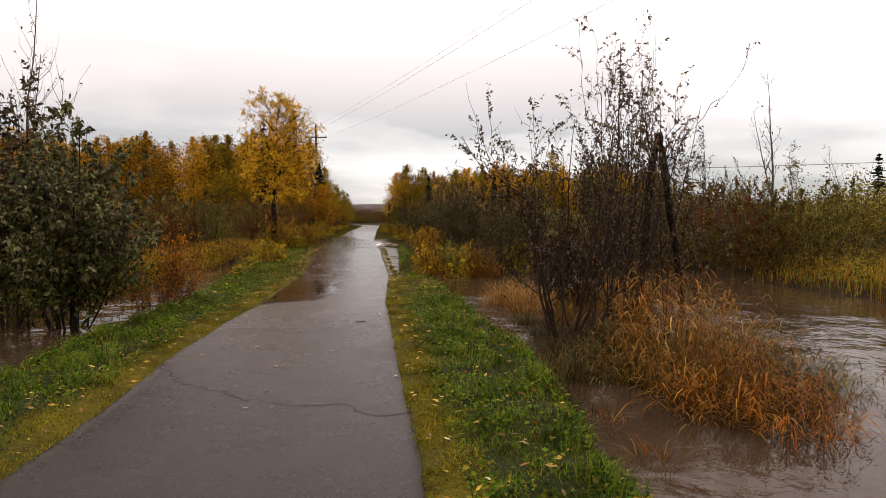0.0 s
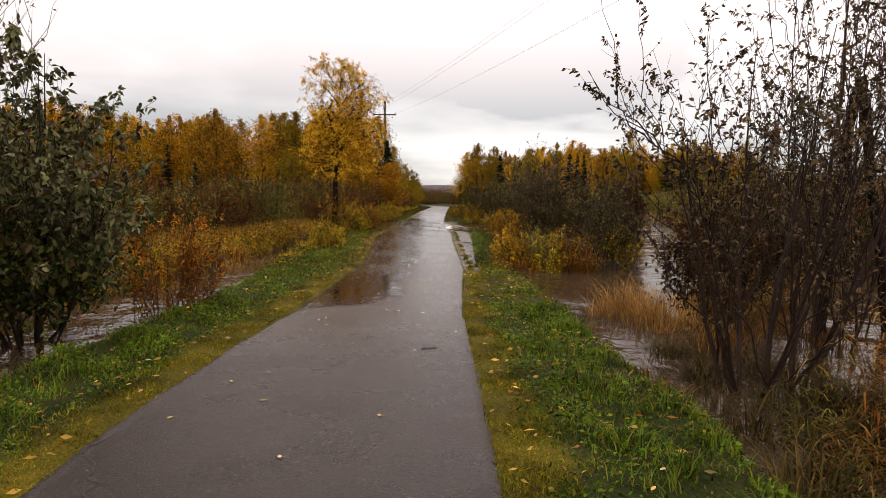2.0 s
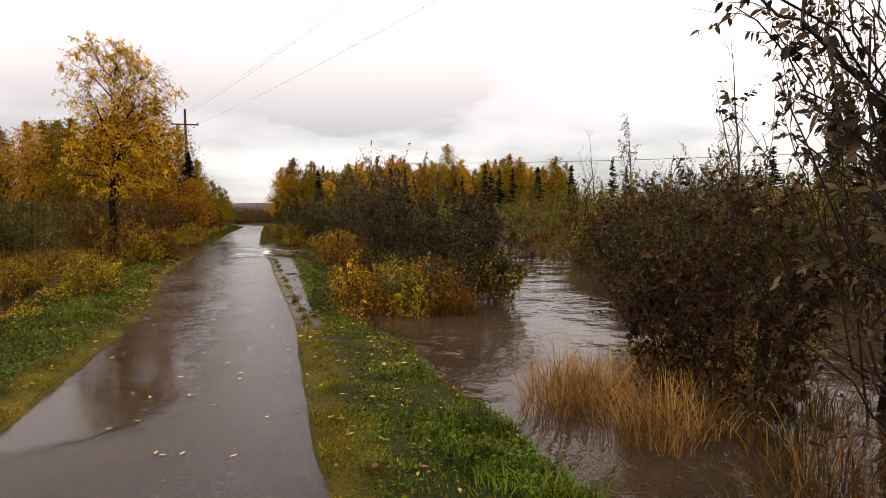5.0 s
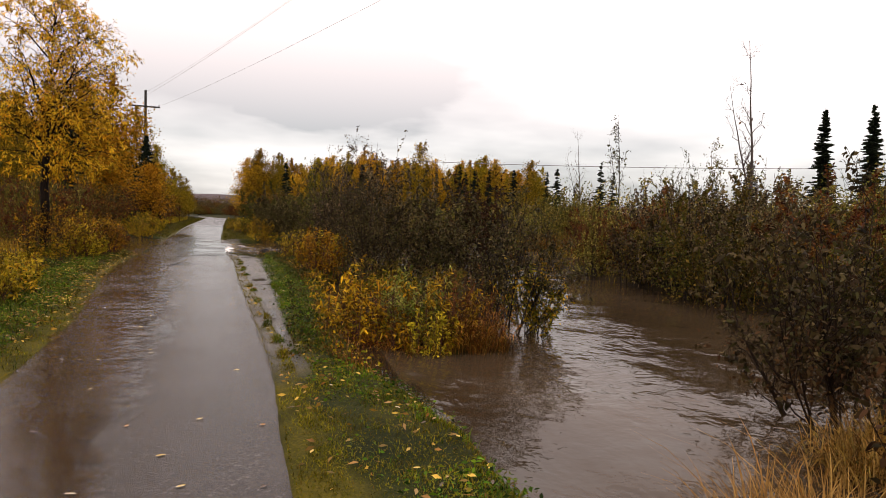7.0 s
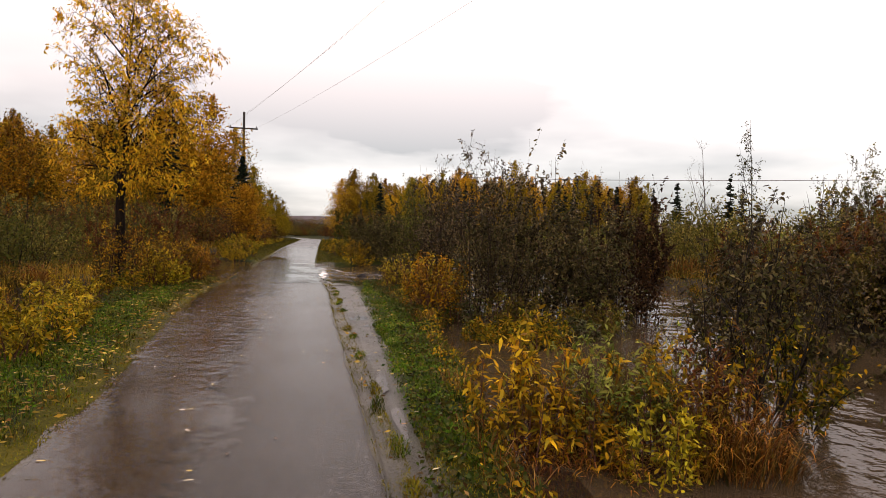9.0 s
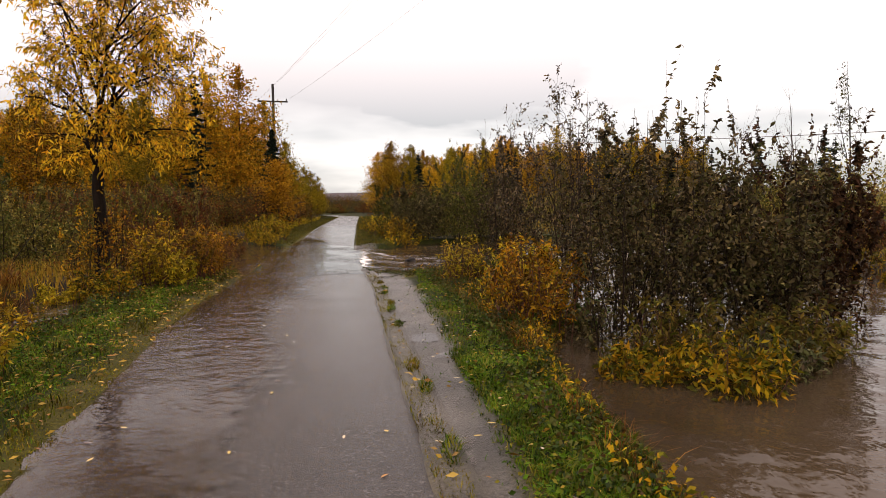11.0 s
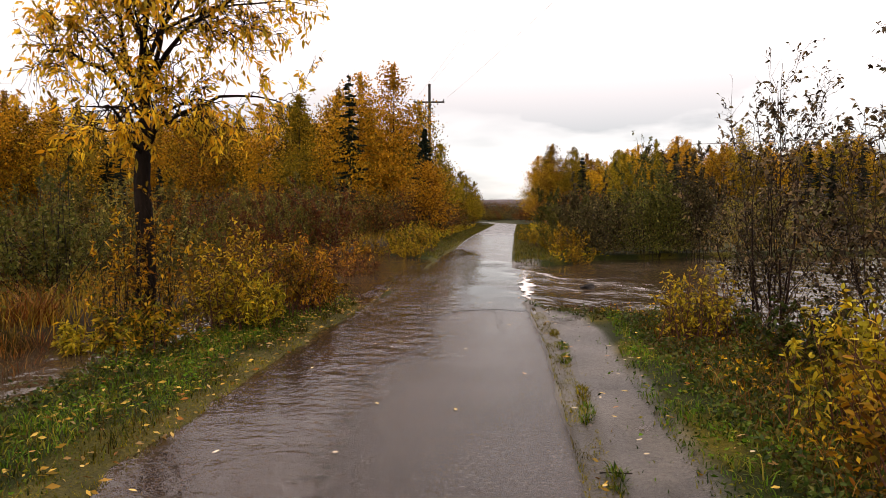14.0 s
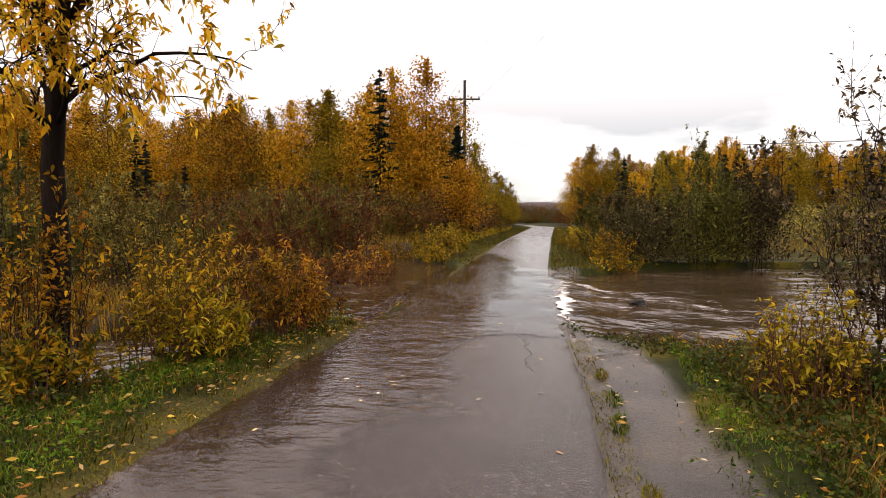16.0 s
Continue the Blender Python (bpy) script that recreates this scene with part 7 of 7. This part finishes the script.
# olive reeds, their lower blades coloured dark for shade as well
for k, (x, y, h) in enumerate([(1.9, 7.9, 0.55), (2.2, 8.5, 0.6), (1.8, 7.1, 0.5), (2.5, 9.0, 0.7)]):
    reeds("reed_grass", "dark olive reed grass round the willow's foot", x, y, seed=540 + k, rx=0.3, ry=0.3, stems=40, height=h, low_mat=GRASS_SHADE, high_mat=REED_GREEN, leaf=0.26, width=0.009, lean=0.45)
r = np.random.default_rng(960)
# sedge whose dark colour also carries the shade under the willow
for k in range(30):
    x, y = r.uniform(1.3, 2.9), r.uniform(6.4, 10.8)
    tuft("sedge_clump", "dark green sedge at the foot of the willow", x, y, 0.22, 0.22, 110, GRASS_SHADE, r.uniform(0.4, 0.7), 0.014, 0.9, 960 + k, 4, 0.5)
# bank sedge, partly darkened to stand for the willow's shadow
for k in range(16):
    y = 4.6 + 0.3 * k
    x = float(along(RIGHT_BANK, y)) + r.uniform(0.05, 0.4)
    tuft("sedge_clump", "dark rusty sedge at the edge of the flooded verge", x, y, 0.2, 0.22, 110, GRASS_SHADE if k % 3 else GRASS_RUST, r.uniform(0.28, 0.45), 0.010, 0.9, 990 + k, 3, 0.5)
for k, (u, y) in enumerate([(0.16, 18.2), (0.2, 19.1), (0.15, 20.3), (0.2, 20.9), (0.17, 22.6), (0.2, 24.2), (0.16, 25.0), (0.2, 27.3), (0.17, 28.6), (0.2, 29.2), (0.16, 30.6), (0.2, 31.3), (0.19, 32.2)]):
    tuft("grass_tuft", "small green grass tuft in the wet strip beside the asphalt", float(along(RIGHT_EDGE, y)) + u, y, 0.07, 0.28, 130, GRASS_GREEN if k % 3 else GRASS_MOSS, 0.08, 0.010, 1.2, 440 + k, 2)
for k, (x, y, s) in enumerate([(1.15, 13.1, 0.35), (1.4, 13.5, 0.4), (1.5, 13.0, 0.4), (1.75, 13.6, 0.4), (2.0, 12.5, 0.4), (1.6, 12.2, 0.35), (2.7, 14.0, 0.4), (3.1, 13.8, 0.4), (2.9, 14.5, 0.4), (2.0, 10.9, 0.35), (2.4, 11.5, 0.4), (2.9, 12.2, 0.45), (3.3, 12.6, 0.45), (2.3, 12.3, 0.4), (3.4, 11.4, 0.4)]):
    tuft("dead_grass_tuft", "tan dead grass tuft standing in flood water", x, y, s, s * 1.2, 260, GRASS_TAN if k < 9 else GRASS_SEDGE, 0.8 if k < 6 else 0.6, 0.010, 0.75, 50 + k, 4, 0.4)
for k, (x, y, h) in enumerate([(3.1, 14.35, 0.8), (3.5, 14.15, 0.95), (3.95, 14.2, 0.9), (4.4, 14.4, 0.85), (2.75, 14.5, 0.6)]):
    reeds("reed_grass", "tan and rusty reed grass below the river bush", x, y, seed=500 + k, rx=0.35, ry=0.3, stems=60, height=h, low_mat=REED_LOW, high_mat=REED_GOLD, leaf=0.28, width=0.009, lean=0.4)
tuft("sedge_clump", "tan and rusty grass tuft by the river", 3.4, 14.5, 0.6, 0.5, 800, GRASS_TAN, 0.7, 0.010, 0.6, 60)
tuft("sedge_clump", "rusty grass below the golden shrubs", 1.25, 18.9, 0.5, 0.4, 700, GRASS_SEDGE, 0.6, 0.010, 0.6, 61)
tuft("sedge_clump", "orange marsh grass across the river", 10.3, 37.6, 2.2, 1.0, 1200, GRASS_SEDGE, 0.9, 0.03, 0.5, 62)

# ---- small things ----
r = np.random.default_rng(390)

for k in range(26):
    y = r.uniform(8.5, 19.0)
    x = float(along(LEFT_BANK, y)) - r.uniform(0.5, 2.3)
    tuft("dead_grass_tuft", "rusty dead grass tuft in the pool beside the verge", x, y, 0.25, 0.3, 110, GRASS_TAN if k % 2 else GRASS_RUST, r.uniform(0.35, 0.6), 0.012, 0.9, 470 + k, 3)
for k in range(34):
    y = r.uniform(22.5, 34.0)
    x = float(along(LEFT_BANK, y)) - r.uniform(0.3, 2.8)
    tuft("dead_grass_tuft", "dark sodden grass tuft in the pool below the tree" if k % 3 else "rusty grass tuft in the pool below the tree", x, y, 0.32, 0.36, 120, GRASS_SHADE if k % 3 else GRASS_RUST, r.uniform(0.4, 0.75), 0.014, 0.9, 520 + k, 3)
for k, (x, y) in enumerate([(-8.7, 29.3), (-9.0, 29.7), (-8.35, 28.8), (-8.9, 30.2), (-9.3, 30.0)]):
    tuft("dead_grass_tuft", "rust-red dead grass tuft at the edge of the dark pool", x, y, 0.3, 0.3, 220, GRASS_RUST if k % 2 else GRASS_SHADE, 0.5, 0.010, 0.8, 560 + k, 3)
lit = np.concatenate([field(r, 2400, E(LEFT_BANK, -0.1), E(LEFT_EDGE, 0.1), 19, 37), field(r, 700, E(RIGHT_EDGE, 0.05), E(RIGHT_BANK, 0.2), 16, 34, off_channel), field(r, 420, E(LEFT_BANK, 0), E(LEFT_EDGE, 0), 3, 19), field(r, 420, E(RIGHT_EDGE, 0.05), E(RIGHT_BANK, 0.1), 2, 16)])
lit[:, 2] = np.maximum(lit[:, 2] + 0.03, water_height(lit[:, 0], lit[:, 1]) + 0.006) + r.uniform(0, 0.035, len(lit))
d = unit(np.stack([r.normal(size=len(lit)), r.normal(size=len(lit)), r.normal(0, 0.15, len(lit))], 1))
v, f = leaf_mesh(r, lit, d, 0.072, 0.025, 0.2, 0.1)
ob = new("leaf_litter", mesh_of("leaf_litter", v, f))
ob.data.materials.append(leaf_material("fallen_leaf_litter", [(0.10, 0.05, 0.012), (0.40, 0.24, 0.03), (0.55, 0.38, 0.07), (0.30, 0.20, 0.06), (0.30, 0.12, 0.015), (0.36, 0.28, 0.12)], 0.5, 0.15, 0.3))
tagged(ob, "yellow and tan fallen leaves scattered over the verges", "leaves", kind="stuff")


def fallen_leaf_mesh(seed, length, width):
    r = np.random.default_rng(seed)
    u = np.linspace(-1, 1, 7)
    w = width / 2 * np.cos(u * np.pi / 2) ** 0.7
    c = np.stack([u * length / 2, 0.08 * length * u ** 2 * r.uniform(-1, 1), 0.004 + 0.05 * length * np.abs(u) ** 2 * r.uniform(0.2, 1.0)], 1)
    a, b = c.copy(), c.copy()
    a[:, 1] += w
    b[:, 1] -= w
    a[:, 2] += w * 0.25
    b[:, 2] += w * 0.25
    v = np.concatenate([a, c, b])
    k = np.arange(6)
    return mesh_of("fallen_leaf", v, None, np.concatenate([np.stack([k, k + 1, k + 8, k + 7], 1), np.stack([k + 7, k + 8, k + 15, k + 14], 1)]), True)


FALLEN = []
for k, cs in enumerate([[(0.45, 0.30, 0.05), (0.55, 0.38, 0.08)], [(0.32, 0.13, 0.02), (0.40, 0.2, 0.04)], [(0.45, 0.36, 0.2), (0.55, 0.46, 0.3)], [(0.06, 0.035, 0.02), (0.1, 0.06, 0.03)]]):
    m = rough_material("fallen_leaf_colour", cs, 20, 0.5, 0.3, 90)
    for j, (ln, wd) in enumerate([(0.068, 0.021), (0.05, 0.026)]):
        me = fallen_leaf_mesh(10 * k + j, ln, wd)
        me.materials.append(m)
        FALLEN.append(me)
NAMES = ["pale yellow fallen leaf lying on the ground", "rusty orange fallen leaf lying on the ground", "bleached tan fallen leaf lying on the ground", "dark brown fallen leaf lying on the ground"]
r = np.random.default_rng(401)
for k in range(295):
    y = r.uniform(2.0, 36.0)
    xr, xl = along(RIGHT_EDGE, y), along(LEFT_EDGE, y)
    pick = r.uniform()
    if k < 45:
        y = r.uniform(21, 33)
        xr, xl, pick = along(RIGHT_EDGE, y), along(LEFT_EDGE, y), 2.0
    x = xr + r.uniform(0.02, 0.8) if pick > 1 else r.uniform(xl + 0.1, xr - 0.05) if pick < 0.40 else (xr + r.uniform(0.0, 1.3) if pick < 0.78 else xl - r.uniform(0.0, 1.1))
    on = xl < x < xr
    z = float(road_height(np.array([x]), np.array([y]))[0]) if on else floor_at(x, y) + 0.035
    z = max(z, float(water_height(np.array([x]), np.array([y]))[0]))
    c = int(r.choice([0, 1, 2, 3], p=[0.38, 0.17, 0.30, 0.15]))
    ob = new("fallen_leaf", FALLEN[2 * c + int(r.integers(0, 2))])
    ob.location, ob.rotation_euler = (x, y, z + 0.002), (0, 0, r.uniform(0, 6.28))
    tagged(ob, NAMES[c], "leaf", "fallen leaves")


def lump(name, label, category, x, y, z, size, mat, seed):
    bm = bmesh.new()
    bmesh.ops.create_icosphere(bm, subdivisions=3, radius=1.0)
    for vt in bm.verts:
        n = noise.noise(vt.co * 1.6 + Vector((seed, 0, 0))) * 0.45 + noise.noise(vt.co * 4.5 + Vector((0, seed, 0))) * 0.16
        vt.co = vt.co * (1 + n)
        vt.co = Vector((vt.co.x * size[0], vt.co.y * size[1], vt.co.z * size[2]))
    me = bpy.data.meshes.new(name)
    bm.to_mesh(me)
    bm.free()
    me.materials.append(mat)
    ob = new(name, me)
    ob.location = (x, y, z)
    return tagged(ob, label, category)


lump("asphalt_chunk", "dark broken asphalt chunk jutting from the rapids", "rock", -2.15, 38.6, -0.19, (0.19, 0.12, 0.13), ROCK, 3.0)
lump("asphalt_chunk", "dark broken asphalt chunk jutting from the rapids", "rock", -2.42, 38.75, -0.25, (0.10, 0.09, 0.07), ROCK, 8.0)

# foam: a strip where the water spills off the asphalt, and a streaky fan behind it
line = np.array([(-3.22, 35.0), (-3.36, 35.8), (-3.50, 36.7), (-3.58, 37.6), (-3.66, 38.5), (-3.74, 39.4), (-3.84, 40.4), (-3.92, 41.2)])
tt = np.linspace(0, 1, 90)
ly = np.interp(tt, np.linspace(0, 1, len(line)), line[:, 1])
lx = np.interp(tt, np.linspace(0, 1, len(line)), line[:, 0]) + 0.05 * np.sin(ly * 5.0) + 0.03 * np.sin(ly * 13)
uu = np.linspace(0, 1, 10)
wid = 0.12 + 0.20 * np.exp(-((ly - 38.2) / 1.8) ** 2) + 0.3 * ramp01(39, 41, ly)
FX = lx[:, None] + wid[:, None] * uu[None]
FY = np.repeat(ly[:, None], 10, 1)
froth = 1.3 * (0.62 - 0.75 * np.abs(uu - 0.3)[None]) * (0.35 + 0.65 * np.exp(-((ly - 37.6) / 1.7) ** 2))[:, None]
fx, fy = np.linspace(-3.85, -0.6, 64), np.linspace(37.0, 43.2, 72)
GX2, GY2 = np.meshgrid(fx, fy)
ridge_y = 41.4 - 0.55 * (GX2 + 3.8) + 0.25 * np.sin(GX2 * 3)
froth2 = 0.35 * np.exp(-((GY2 - ridge_y) / 0.45) ** 2) * (1 - ramp01(-3.2, -1.1, GX2) * 0.45) + 0.26 * np.exp(-((GY2 - ridge_y + 1.1) / 0.5) ** 2) + 0.18 * np.exp(-((GY2 - ridge_y + 2.3) / 0.5) ** 2)
for X, Y, Fr in ((FX, FY, froth), (GX2, GY2, froth2)):
    Z = water_height(X, Y) + 0.008 + 0.03 * np.clip(Fr, 0, 1) * (0.6 + 0.4 * waves(X, Y, 9.0, 2.0))
    idx = np.arange(X.size).reshape(X.shape)
    ob = new("foam", mesh_of("foam", np.stack([X, Y, Z], -1), None, np.stack([idx[:-1, :-1], idx[:-1, 1:], idx[1:, 1:], idx[1:, :-1]], -1).reshape(-1, 4), True))
    at = ob.data.attributes.new("froth", "FLOAT", "POINT")
    at.data.foreach_set("value", Fr.astype(np.float32).ravel())
    ob.data.materials.append(FOAM)
    tagged(ob, "white foam where flood water spills off the path", "foam", kind="stuff")

# short sticks on asphalt and bank
for k, (x, y, ln, rz, lift) in enumerate([(-1.2, 9.9, 0.16, 20, 0), (-1.95, 10.4, 0.12, 100, 0), (-0.9, 12.0, 0.10, 60, 0), (0.5, 15.6, 0.45, 55, 0.1), (0.35, 15.7, 0.55, 120, 0.1), (-2.2, 27.4, 0.2, 10, 0)]):
    u = np.linspace(0, 1, 5)
    pts = np.stack([(u - 0.5) * ln, 0.04 * ln * np.sin(u * 5), 0.006 + lift * u], 1)[None]
    ob = new("twig", mesh_of("twig", *_vq(tubes(pts, np.full((1, 5), 0.005), 5)), True))
    ob.data.materials.append(BARK_DARK)
    on = along(LEFT_EDGE, y) < x < along(RIGHT_EDGE, y)
    ob.location = (x, y, float(road_height(np.array([x]), np.array([y]))[0]) if on else floor_at(x, y))
    ob.rotation_euler = (0, 0, radians(rz))
    tagged(ob, "short dark fallen twig", "twig", "fallen twigs")
